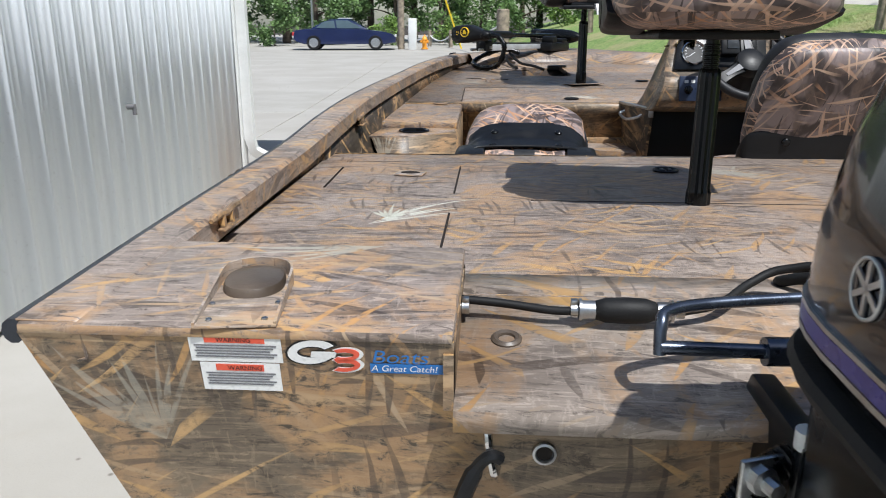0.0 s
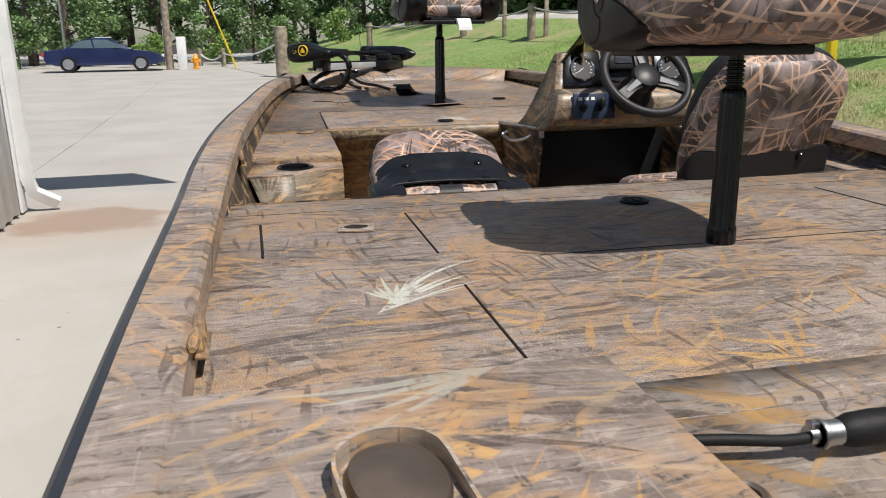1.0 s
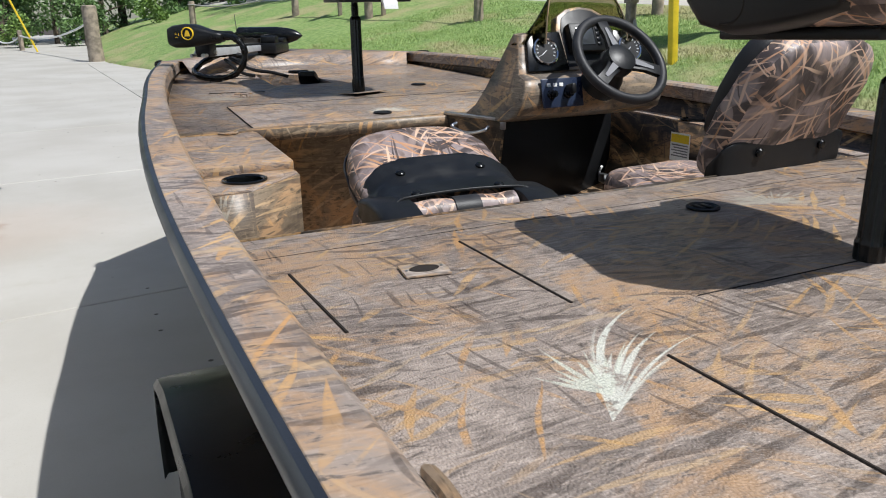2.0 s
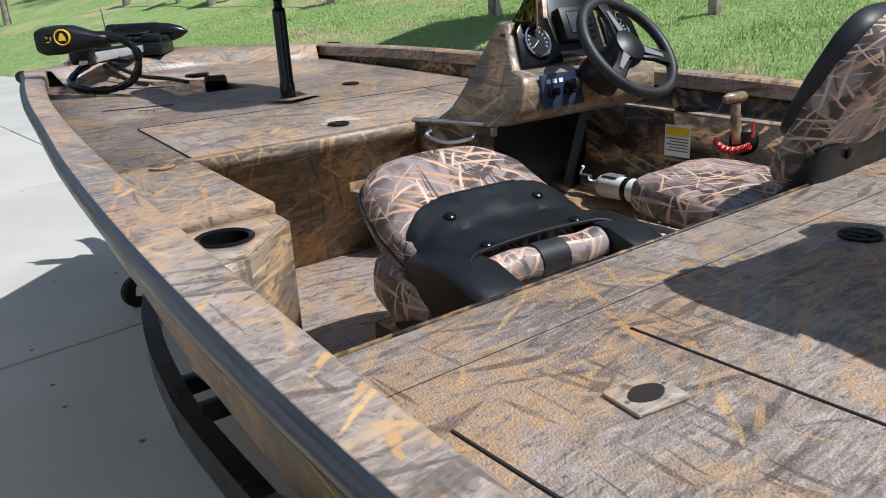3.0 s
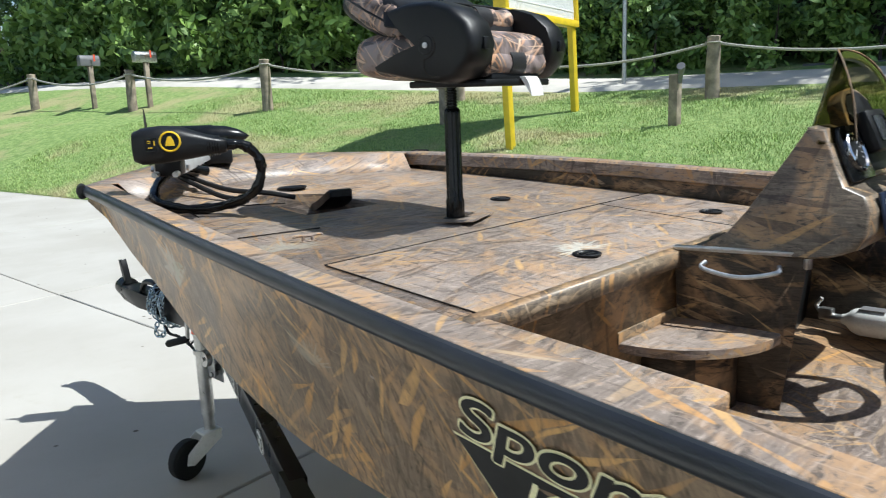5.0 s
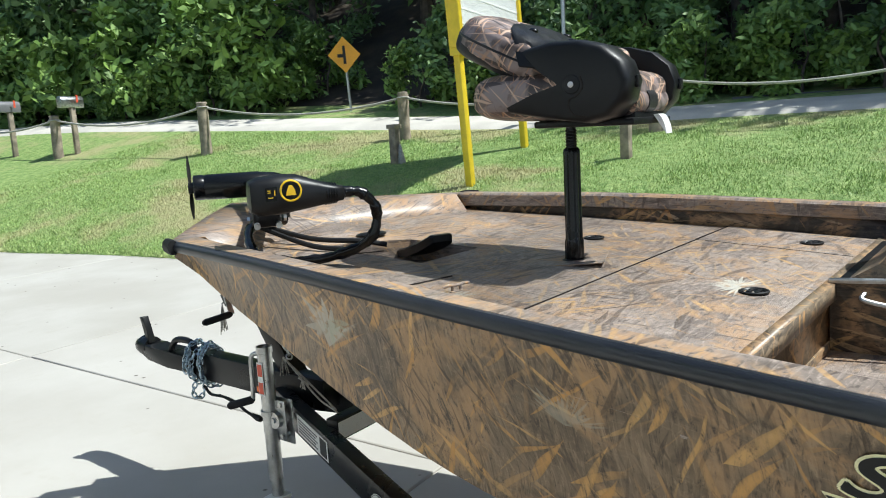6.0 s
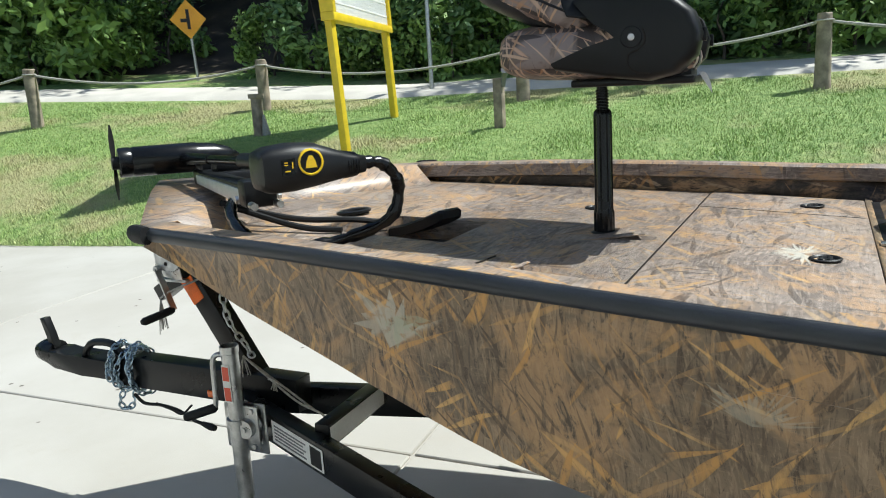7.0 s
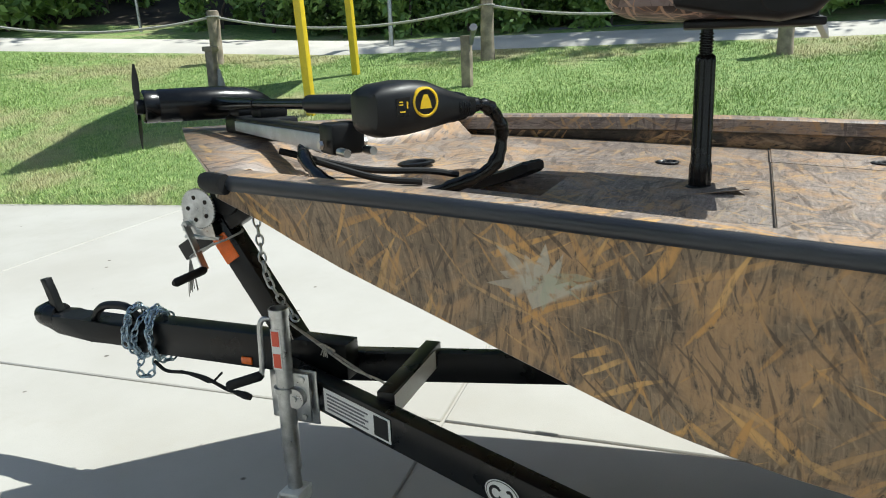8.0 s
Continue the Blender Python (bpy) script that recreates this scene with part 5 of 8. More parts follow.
    def panel_z(x, u):
        f = abs(x) / 0.226
        z = 0.1120 + 0.26 * (tilt / 26 - 0.35) * max(0.0, u - 0.05) + 0.008 * (1 - f * f) - 0.070 * max(0.0, (f - 0.66) / 0.34) ** 2.2
        return max(z, pad_top(x, u) + 0.009)
    rows = []
    nx, nv = 40, 14
    for j in range(nv + 1):
        v = j / nv
        ring = []
        for i in range(nx + 1):
            x = -0.226 + 0.452 * i / nx
            f = abs(x) / 0.226
            u0, u1 = 0.214 - 0.070 * f ** 3.5, 0.010 + 0.022 * (1 - f ** 2) - 0.05 * max(0.0, (f - 0.62) / 0.38) ** 1.5
            u = u0 + (u1 - u0) * v
            z = panel_z(x, u) - (0.0035 if v > 0.46 else 0.0) + 0.003 * (v > 0.95)
            ring.append(at(x, u, z))
        rows.append(ring)
    bm = B()
    loft(bm, rows, closed=False)
    shell = part("hinge_shell", bm, black_plastic, seat, "black moulded top panel with a grip", sharp=60, mods=[("SOLIDIFY", (0.007, -1)), ("BEVEL", (0.002, 2))])
    for x in (-0.108, 0.108):
        for u in (0.155, 0.046):
            z = panel_z(x, u) - (0.0035 if u < 0.1 else 0.0)
            bm = B()
            lathe(bm, [(0.0125, -0.004), (0.0125, 0.003), (0.009, 0.0065), (0.0005, 0.0078)], Matrix.Translation(at(x, u, z)) @ pose(0, 0, 0, 15 if u > 0.1 else 2, math.copysign(3, x), 0), 16)
            part("rivet", bm, black_gloss, shell)
    # the pads' ends that show between the cheeks
    for u, z, r, lab in ((0.006, 0.074, 0.032, "camouflage backrest end roll"), (-0.096, -0.046, 0.036, "camouflage cushion end roll")):
        bm = B()
        tube(bm, [at(x, u, z + 0.002 * math.sin(x * 60)) for x in [-0.128 + 0.016 * q for q in range(17)]], r, 16)
        roll = part("end_roll", bm, camo_seat, seat, lab)
        bm = B()
        tube(bm, [at(-0.035, u, z), at(0.030, u, z)], r + 0.0025, 18)
        part("black_band", bm, black_vinyl, roll)
    # plain black plate added to darken the hollow between the end rolls
    bm = B()
    box(bm, -0.135, 0.135, -0.012, 0.012, -0.06, 0.060, Matrix.Translation(at(0, -0.01, 0)), 0.004)
    part("hinge_bar", bm, black_vinyl, seat)
    bm = B()
    box(bm, -0.11, 0.11, -0.225, 0.045, -0.006, 0.022, bev=0.006)
    part("base_shell", bm, black_plastic, seat)


def open_seat(seat):
    """Backrest up, with a moulded band round its foot."""
    bm = B()
    cushion(bm, pose(0, 0.005, 0.064, 3, 0, 0), 0.225, 0.242, 0.062, e1=0.55, taper=0.20, crease=0.007)
    part("seat_cushion", bm, camo_seat, seat, "camouflage seat cushion")
    mb = pose(0, -0.274, 0.343, 116, 0, 0)
    bm = B()
    cushion(bm, mb @ Matrix.Translation((0, 0, 0.006)), 0.222, 0.212, 0.060, e2=0.42, taper=0.15, crease=0.006)
    back = part("backrest", bm, camo_seat, seat, "camouflage backrest")
    bm = B()
    cushion(bm, mb @ Matrix.Translation((0, 0.050, -0.036)), 0.216, 0.162, 0.040, e2=0.42, taper=0.13, crease=0.003)
    part("black_gusset", bm, black_vinyl, back, "black vinyl gusset round the backrest")
    rows = []
    nu, nv = 44, 12
    for j in range(nv + 1):
        v = j / nv
        ring = []
        for i in range(nu + 1):
            a = (-1 + 2 * i / nu) * math.pi / 2
            sn, cs = abs(math.sin(a)) ** 0.36, abs(math.cos(a)) ** 0.36
            z = 0.02 + 0.262 * v
            ring.append(Vector((math.copysign(0.240 * sn, math.sin(a)), -0.215 - 0.065 * cs - 0.030 * v, z - 0.07 * (1 - cs) * v)))
        rows.append(ring)
    bm = B()
    loft(bm, rows, closed=False)
    shell = part("hinge_shell", bm, black_plastic, seat, "black moulded hinge shell", sharp=60, mods=[("SOLIDIFY", (0.010, -1)), ("BEVEL", (0.004, 2))])
    for x in (-0.12, 0.12):
        bm = B()
        lathe(bm, [(0.0125, -0.006), (0.0125, 0.003), (0.009, 0.007), (0.0005, 0.0082)], pose(x, -0.309, 0.245, 96, 0, 0), 14)
        part("rivet", bm, black_gloss, shell)
    for s in (-1, 1):
        bm = B()
        prof = [(-0.270, 0.015), (-0.285, 0.10), (-0.275, 0.190), (-0.235, 0.185), (-0.17, 0.120), (-0.10, 0.050), (-0.04, 0.015)]
        prism(bm, [(s * 0.236, y, z) for y, z in prof], (s * 0.012, 0, 0), bev=0.004)
        part("side_cheek", bm, black_plastic, seat, "black moulded side cheek")
        bm = B()
        lathe(bm, [(0.0065, 0), (0.0065, 0.005), (0.004, 0.007), (0.0005, 0.0075)], pose(s * 0.247, -0.215, 0.075, 0, s * 90, 0), 14)
        part("pivot_rivet", bm, white_paint if s < 0 else chrome, seat, "bright pivot rivet")
    bm = B()
    box(bm, -0.10, 0.10, -0.19, 0.13, -0.004, 0.014, bev=0.006)
    part("base_shell", bm, black_plastic, seat)


def pole_seat(label):
    seat = clamshell("pedestal_seat", label)
    at = pose(0, 0, 0)
    bm = B()
    prism(bm, [(-0.150, -0.235, -0.012), (0.150, -0.235, -0.012), (0.12, 0.055, -0.008), (-0.12, 0.055, -0.008)], (0, 0, 0.018), bev=0.005)
    part("swivel_plate", bm, black_plastic, seat)
    bm = B()
    prof = [(0.014, -0.07)]
    for k in range(7):
        prof += [(0.0140, -0.070 + k * 0.0078), (0.0172, -0.068 + k * 0.0078), (0.0172, -0.0655 + k * 0.0078), (0.0140, -0.0635 + k * 0.0078)]
    lathe(bm, prof + [(0.014, -0.008)], at, 18)
    part("threaded_post", bm, black_gloss, seat, "black threaded height post")
    bm = B()
    n = 60

    def rib(r, h):
        return [at @ Vector(((r + 0.0012 * math.cos(12 * a)) * math.cos(a), (r + 0.0012 * math.cos(12 * a)) * math.sin(a), h)) for a in [2 * math.pi * q / n for q in range(n)]]
    loft(bm, [rib(r, h) for r, h in ((0.0255, -0.400), (0.0262, -0.395), (0.0262, -0.335), (0.0250, -0.330), (0.0232, -0.325), (0.0225, -0.085), (0.0215, -0.072), (0.016, -0.066))])
    part("pedestal_pole", bm, black_gloss, seat, "ribbed black pedestal pole")
    bm = B()
    lathe(bm, [(0.040, -0.400), (0.040, -0.388), (0.029, -0.383), (0.026, -0.383)], at, 26)
    part("deck_socket", bm, black_plastic, seat)
    return seat


front_seat = pole_seat("folded camouflage fishing seat on a black pedestal above the front deck")
tag = B()
prism(tag, curve([(0.00, -0.235, 0.012), (0.005, -0.250, 0.010), (0.008, -0.262, -0.015), (0.010, -0.266, -0.040)], 3), (0.065, 0.004, 0.0))
part("paper_tag", tag, white_label, front_seat, "white paper tag")


front_seat.matrix_basis = pose(CX, 4.336, deck_z(4.34) + 0.388, 0, 0, 5)
rear_seat = copy_thing(front_seat, pose(CX, 1.867, 1.036 + 0.362, 0, 0, 176))
tagged(rear_seat, "folded camouflage fishing seat on a black pedestal above the rear deck")
for o in list(rear_seat.children):
    if o.name.startswith("paper_tag"):
        bpy.data.objects.remove(o)

port_seat = clamshell("helm_seat", "folded camouflage helm seat with a black hinge shell in the cockpit", tilt=23, lift=0.106, deep=0.195)
port_seat.matrix_basis = pose(0.172, 2.737, 0.828, 0, 0, -3)
driver_seat = clamshell("helm_seat", "upright camouflage helm seat behind the steering console", folded=False)
driver_seat.matrix_basis = pose(1.025, 2.785, 0.842, 0, 0, 3)


def bench():
    b = thing("seat_bench", "camouflage bench box that carries the cockpit seats", "bench", at=(0.57, 2.72, 0.7))
    # bench box: the shade under the seats is put into its dark paint
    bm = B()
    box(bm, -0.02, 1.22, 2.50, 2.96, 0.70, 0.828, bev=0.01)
    part("bench_box", bm, camo_shaded, b)
    bm = B()
    cushion(bm, pose(0.565, 2.73, 0.872, 0, 0, 0), 0.165, 0.235, 0.04)
    part("middle_cushion", bm, camo_seat, b, "camouflage jump-seat cushion")
    for x in (0.47, 0.66):
        bm = B()
        box(bm, x - 0.02, x + 0.02, 2.52, 2.95, 0.895, 0.914, bev=0.005)
        part("vinyl_stripe", bm, black_vinyl, b)


bench()


# ---- steering console ----
def console():
    c = thing("steering_console", "camouflage steering console with gauges and a smoked windscreen", "console", at=(1.0, 3.45, 1.08))
    # moulded body: a profile carried across, narrower at the top
    prof = [(3.665, 1.075), (3.60, 1.115), (3.555, 1.175), (3.480, 1.300), (3.440, 1.372), (3.405, 1.368), (3.365, 1.280), (3.345, 1.240), (3.298, 1.222), (3.283, 1.190), (3.283, 1.140), (3.300, 1.105), (3.345, 1.085), (3.40, 1.075)]
    rings = []
    for s in (-1.0, -0.985, -0.9, -0.45, 0, 0.45, 0.9, 0.985, 1.0):
        ring = []
        for y, z in prof:
            h = (z - 1.075) / 0.30
            half = 0.312 - 0.055 * h
            shrink = 1.0 if abs(s) < 0.95 else (0.985 if abs(s) < 0.99 else 0.95)
            cy, cz = 3.45, 1.19
            ring.append((1.008 + s * half + 0.02 * h, cy + (y - cy) * shrink, cz + (z - cz) * shrink))
        rings.append(ring)
    bm = B()
    loft(bm, rings)
    body = part("console_body", bm, camo_console, c, "moulded camouflage console body", sharp=50)
    # shadowed bulkhead under the console, its shade put in as black plastic
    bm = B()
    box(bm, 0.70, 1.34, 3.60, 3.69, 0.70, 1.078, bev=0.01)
    part("console_base", bm, black_plastic, c, "footwell panel, coloured black for the shade under the console")
    # dash: a raised hood in the middle with the sounder, gauges either side
    back = Vector((0, 3.405 - 3.345, 1.368 - 1.24)).normalized()
    nrm = Vector((0, -back.z, back.y))

    def dash(u, v, d):
        return Vector((1.045 + u, 3.345, 1.243)) + back * v + nrm * d
    bm = B()
    shape = [(-0.272, 0.0), (-0.105, 0.0), (-0.115, 0.140), (-0.225, 0.135), (-0.255, 0.105)]
    prism(bm, [dash(u, v, 0.002) for u, v in shape], nrm * 0.010, bev=0.003)
    part("gauge_panel", bm, black_gloss, c, "black gauge panel")
    bm = B()
    prism(bm, [dash(-u, v, 0.002) for u, v in shape], nrm * 0.010, bev=0.003)
    part("gauge_panel", bm, black_gloss, c, "black gauge panel")
    bm = B()
    hood = [(-0.118, 0.0), (0.105, 0.0), (0.110, 0.150), (0.095, 0.200), (0.050, 0.226), (-0.005, 0.234), (-0.060, 0.226), (-0.105, 0.200), (-0.122, 0.150)]
    prism(bm, [dash(u, v, -0.035) for u, v in hood], nrm * 0.040, bev=0.005)
    part("dash_hood", bm, camo_console, c, "raised camouflage dash hood")
    bm = B()
    prism(bm, [dash(u * 0.86, 0.012 + v * 0.9, 0.0045) for u, v in hood], nrm * 0.004, bev=0.002)
    part("dash_plate", bm, black_plastic, c)
    bm = B()
    m = Matrix.Translation(dash(-0.022, 0.105, 0.03)) @ Matrix((( 1, 0, 0), (0, back.y, nrm.y), (0, back.z, nrm.z))).to_4x4()
    box(bm, -0.070, 0.070, -0.052, 0.054, -0.028, 0.012, m, 0.010)
    sounder = part("fish_finder", bm, black_plastic, c, "small black fish finder")
    bm = B()
    box(bm, -0.046, 0.026, -0.030, 0.036, 0.012, 0.0135, m, 0.003)
    part("screen", bm, plain("dark_screen_glass", (0.05, 0.055, 0.06), 0.12, 0, 0.1, 10, 100, 0.0), sounder, "switched-off grey screen")
    for k in range(4):
        bm = B()
        box(bm, 0.036, 0.052, -0.034 + 0.018 * k, -0.022 + 0.018 * k, 0.012, 0.0145, m, 0.002)
        part("button", bm, black_gloss, sounder)
    dial_face = plain("gauge_face", (0.55, 0.56, 0.58), 0.35, 0, 0.1, 12, 100, 0.0)
    for u in (-0.190, 0.170):
        bm = B()
        m = Matrix.Translation(dash(u, 0.068, 0.012)) @ Matrix(((1, 0, 0), (0, back.y, nrm.y), (0, back.z, nrm.z))).to_4x4()
        lathe(bm, [(0.050, 0), (0.050, 0.008), (0.046, 0.011), (0.042, 0.007), (0.042, 0.004)], m, 30, False)
        g = part("gauge", bm, chrome, c, "round gauge with a bright bezel")
        bm = B()
        lathe(bm, [(0.042, 0.003), (0.042, 0.0045), (0.0005, 0.0045)], m, 30)
        part("gauge_dial", bm, dark_ink if u > 0 else black_plastic, g)
        bm = B()
        for k in range(12):
            a = radians(-30 + 240 * k / 11)
            box(bm, 0.030, 0.038, -0.0012, 0.0012, 0.0045, 0.0055, m @ pose(0, 0, 0, 0, 0, math.degrees(a)))
        box(bm, -0.004, 0.028, -0.0012, 0.0012, 0.0056, 0.0066, m @ pose(0, 0, 0, 0, 0, 215))
        part("gauge_marks", bm, dial_face, g)
    # switch panel low on the left
    bm = B()
    m = pose(0.872, 3.280, 1.180, 78, 0, 0)
    box(bm, -0.085, 0.080, -0.052, 0.046, 0.0, 0.008, m, 0.004)
    sw = part("switch_panel", bm, plain("blue_black_panel", (0.02, 0.03, 0.06), 0.3, 0, 0.2, 12, 200, 0.05), c, "dark switch panel")
    for u, v in ((-0.05, -0.008), (0.015, -0.008)):
        bm = B()
        lathe(bm, [(0.016, 0.008), (0.016, 0.014), (0.011, 0.018), (0.011, 0.034), (0.0005, 0.036)], m @ pose(u, v, 0), 16)
        part("switch_knob", bm, black_gloss, sw)
    for k in range(3):
        bm = B()
        box(bm, -0.065 + 0.025 * k, -0.050 + 0.025 * k, 0.018, 0.030, 0.008, 0.010, m)
        part("switch_label", bm, white_label, sw)
    bm = B()
    box(bm, 0.006, 0.024, -0.012, 0.022, 0.010, 0.055, m, 0.006)
    part("ignition_key", bm, black_plastic, sw)
    # wheel
    wc = Vector((1.012, 3.155, 1.288))
    mw = Matrix.Translation(wc) @ pose(0, 0, 0, 50, 0, 2)
    bm = B()
    R = 0.160
    tube(bm, [mw @ Vector((R * math.cos(a), R * math.sin(a), 0)) for a in [2 * math.pi * k / 48 for k in range(49)]], 0.0165, 12)
    wheel = part("steering_wheel", bm, black_vinyl, c, "black three-spoke steering wheel")
    for a in (95, 215, 335):
        bm = B()
        p = [(0.03, -0.03), (0.09, -0.016), (R - 0.005, -0.024), (R - 0.005, 0.024), (0.09, 0.016), (0.03, 0.03)]
        rot = pose(0, 0, 0, 0, 0, a)
        pts = [mw @ rot @ Vector((u, v, -0.012 if u < 0.05 else -0.004)) for u, v in p]
        prism(bm, pts, (mw.to_3x3() @ Vector((0, 0, 0.014))), bev=0.003)
        part("wheel_spoke", bm, black_plastic, wheel)
        bm = B()
        pts = [mw @ rot @ Vector((u, v, 0.008)) for u, v in [(0.05, -0.012), (0.12, -0.006), (0.12, 0.006), (0.05, 0.012)]]
        prism(bm, pts, (mw.to_3x3() @ Vector((0, 0, 0.004))))
        part("spoke_insert", bm, grey_ink, wheel, "grey spoke insert")
    bm = B()
    lathe(bm, [(0.052, -0.03), (0.055, -0.01), (0.050, 0.012), (0.030, 0.020), (0.0005, 0.022)], mw, 24)
    part("wheel_hub", bm, black_plastic, wheel)
    bm = B()
    lathe(bm, [(0.045, -0.03), (0.050, -0.06), (0.062, -0.085), (0.068, -0.14)], mw, 20)
    part("steering_column", bm, black_plastic, c)
    bm = B()
    m = pose(0.975, 3.288, 1.232, 55, 0, 0)
    lathe(bm, [(0.018, 0), (0.018, 0.004), (0.0005, 0.005)], m, 18)
    part("round_badge", bm, red_label, c, "small red and white badge")
    # smoked windscreen
    glass = bpy.data.materials.new("smoked_acrylic")
    glass.use_nodes = True
    gb = glass.node_tree.nodes["Principled BSDF"]
    gb.inputs["Base Color"].default_value = (0.30, 0.28, 0.17, 1)
    gb.inputs["Transmission Weight"].default_value = 1.0
    gb.inputs["Roughness"].default_value = 0.02
    gb.inputs["IOR"].default_value = 1.05
    bm = B()
    nu = 16
    low, top = [], []
    for i in range(nu + 1):
        s = -1 + 2 * i / nu
        y = 3.505 - 0.10 * s * s
        low.append(Vector((1.065 + 0.215 * s, y + 0.0, 1.335)))
    rows = []
    for j in range(9):
        v = j / 8
        ring = []
        for i in range(nu + 1):
            s = -1 + 2 * i / nu
            hgt = 0.215 * max(0.0, 1 - abs(s) ** 3.2) ** 0.6
            ring.append(Vector((1.030 + (0.285 - 0.11 * v) * s, 3.505 - 0.10 * s * s - 0.045 * v, 1.335 + hgt * v)))
        rows.append(ring)
    loft(bm, rows, closed=False)
    bmesh.ops.remove_doubles(bm, verts=bm.verts, dist=0.001)
    ws = part("windscreen", bm, glass, c, "smoked acrylic windscreen", sharp=70, mods=[("SOLIDIFY", (0.004, 0))])
    bm = B()
    rim = [Vector((1.030 + 0.175 * s, 3.505 - 0.10 * s * s - 0.045, 1.335 + 0.215 * max(0.0, 1 - abs(s) ** 3.2) ** 0.6)) for s in [-1 + 2 * i / 30 for i in range(31)]]
    tube(bm, rim, 0.0026, 6)
    part("windscreen_edge", bm, camo_side, c)
    for s in (-0.8, -0.3, 0.3, 0.8):
        bm = B()
        y = 3.505 - 0.10 * s * s
        lathe(bm, [(0.010, -0.01), (0.010, 0.008), (0.0005, 0.010)], pose(1.030 + 0.26 * s, y - 0.004, 1.352, 90, 0, 0), 12)
        part("mounting_knob", bm, black_plastic, ws)


console()


def cockpit_things():
    # extinguisher lying by the side panel
    e = thing("fire_extinguisher", "small white fire extinguisher with a black strap beside the side panel", "extinguisher", at=(1.22, 3.3, 0.72))
    a, b = Vector((1.250, 3.480, 0.790)), Vector((1.235, 3.180, 0.800))
    m = look(a, b)
    w = (b - a).normalized()
    bm = B()
    tube(bm, [a, a + w * 0.012, a + w * 0.03, a + w * 0.05, a + w * 0.27, a + w * 0.295, a + w * 0.30], [0.014, 0.018, 0.034, 0.041, 0.041, 0.034, 0.010], 22)
    part("cylinder", bm, white_paint, e, "white enamelled cylinder")
    bm = B()
    tube(bm, [a + w * 0.15, a + w * 0.172], 0.0425, 22)
    tube(bm, [a + w * 0.235, a + w * 0.240], 0.0425, 22)
    part("strap", bm, black_plastic, e)
    bm = B()
    cyl(bm, a - w * 0.045, a, 0.013, 12)
    box(bm, -0.012, 0.012, -0.02, 0.02, -0.008, 0.028, Matrix.Translation(a - w * 0.045), 0.004)
    tube(bm, curve([a - w * 0.05, a - w * 0.075 + Vector((0, 0, 0.03)), a - w * 0.06 + Vector((0, 0, 0.055))], 4), 0.006, 8)
    part("valve", bm, zinc, e, "metal valve and lever")
    bm = B()
    box(bm, -0.022, 0.022, 0.05, 0.12, 0.0405, 0.0420, Matrix.Translation(a) @ (w.to_track_quat("Y", "Z").to_matrix().to_4x4()))
    part("printed_label", bm, grey_ink, e)
    # control lever with its red safety cord
    t = thing("throttle_lever", "throttle lever with a red coiled cord on the side panel", "lever", at=(1.34, 3.0, 1.0))
    bm = B()
    tube(bm, [(1.335, 2.99, 0.98), (1.333, 3.0, 1.04), (1.332, 3.004, 1.10)], [0.017, 0.016, 0.014], 14)
    part("lever_arm", bm, camo_side, t)
    bm = B()
    tube(bm, [(1.285, 3.015, 1.115), (1.30, 3.01, 1.118), (1.36, 3.0, 1.118), (1.372, 2.998, 1.116)], [0.010, 0.016, 0.017, 0.010], 14)
    part("lever_grip", bm, camo_side, t)
    bm = B()
    lathe(bm, [(0.045, 0), (0.045, 0.02), (0.034, 0.035), (0.0005, 0.04)], pose(1.368, 2.985, 0.985, 0, -90, 0), 22)
    part("lever_hub", bm, black_plastic, t)
    bm = B()
    pts = []
    for k in range(140):
        a = k / 139
        ph = a * 2 * math.pi * 22
        base = Vector((1.305 - 0.015 * math.sin(a * 3.1), 3.05 - 0.12 * a, 0.985 - 0.020 * math.sin(a * math.pi)))
        pts.append(base + Vector((0, 0.010 * math.cos(ph) * 0.3, 0.010 * math.sin(ph))) + Vector((0.010 * math.cos(ph), 0, 0)))
    tube(bm, pts, 0.0032, 5)
    part("safety_cord", bm, red_plastic, t, "red coiled safety cord")
    bm = B()
    tube(bm, [(1.345, 2.95, 1.0), (1.343, 2.95, 1.05)], [0.006, 0.004], 8)
    part("trim_switch", bm, red_plastic, t)
    # labels on the side panel
    for x, y, z, w2, h, head, nm in ((1.362, 3.225, 0.955, 0.100, 0.105, yellow_paint, "capacity_label"), (1.366, 2.72, 0.985, 0.07, 0.10, red_label, "warning_label")):
        l = thing(nm, "white printed label with a coloured heading on the side panel", "label", at=(x, y, z))
        bm = B()
        box(bm, x - 0.002, x, y - w2 / 2, y + w2 / 2, z - h / 2, z + h / 2, bev=0.0005, seg=1)
        part("label_sheet", bm, white_label, l)
        bm = B()
        box(bm, x - 0.0028, x - 0.002, y - w2 / 2 + 0.004, y + w2 / 2 - 0.004, z + h / 2 - 0.036, z + h / 2 - 0.006)
        part("heading_bar", bm, head, l)
        for k in range(5):
            bm = B()
            box(bm, x - 0.0028, x - 0.002, y - w2 / 2 + 0.008, y + w2 / 2 - 0.008 - 0.012 * (k % 2), z + h / 2 - 0.047 - 0.010 * k, z + h / 2 - 0.043 - 0.010 * k)
            part("print_line", bm, grey_ink, l)
    # black lid rings on the narrow side deck
    bm = B()
    lathe(bm, [(0.05, 0), (0.05, 0.004), (0.042, 0.006), (0.040, 0.001), (0.0005, 0.0008)], pose(1.415, 3.22, 1.053), 28, False)
    part("drink_holder", bm, black_gloss, boat, "black drink holder ring")


cockpit_things()


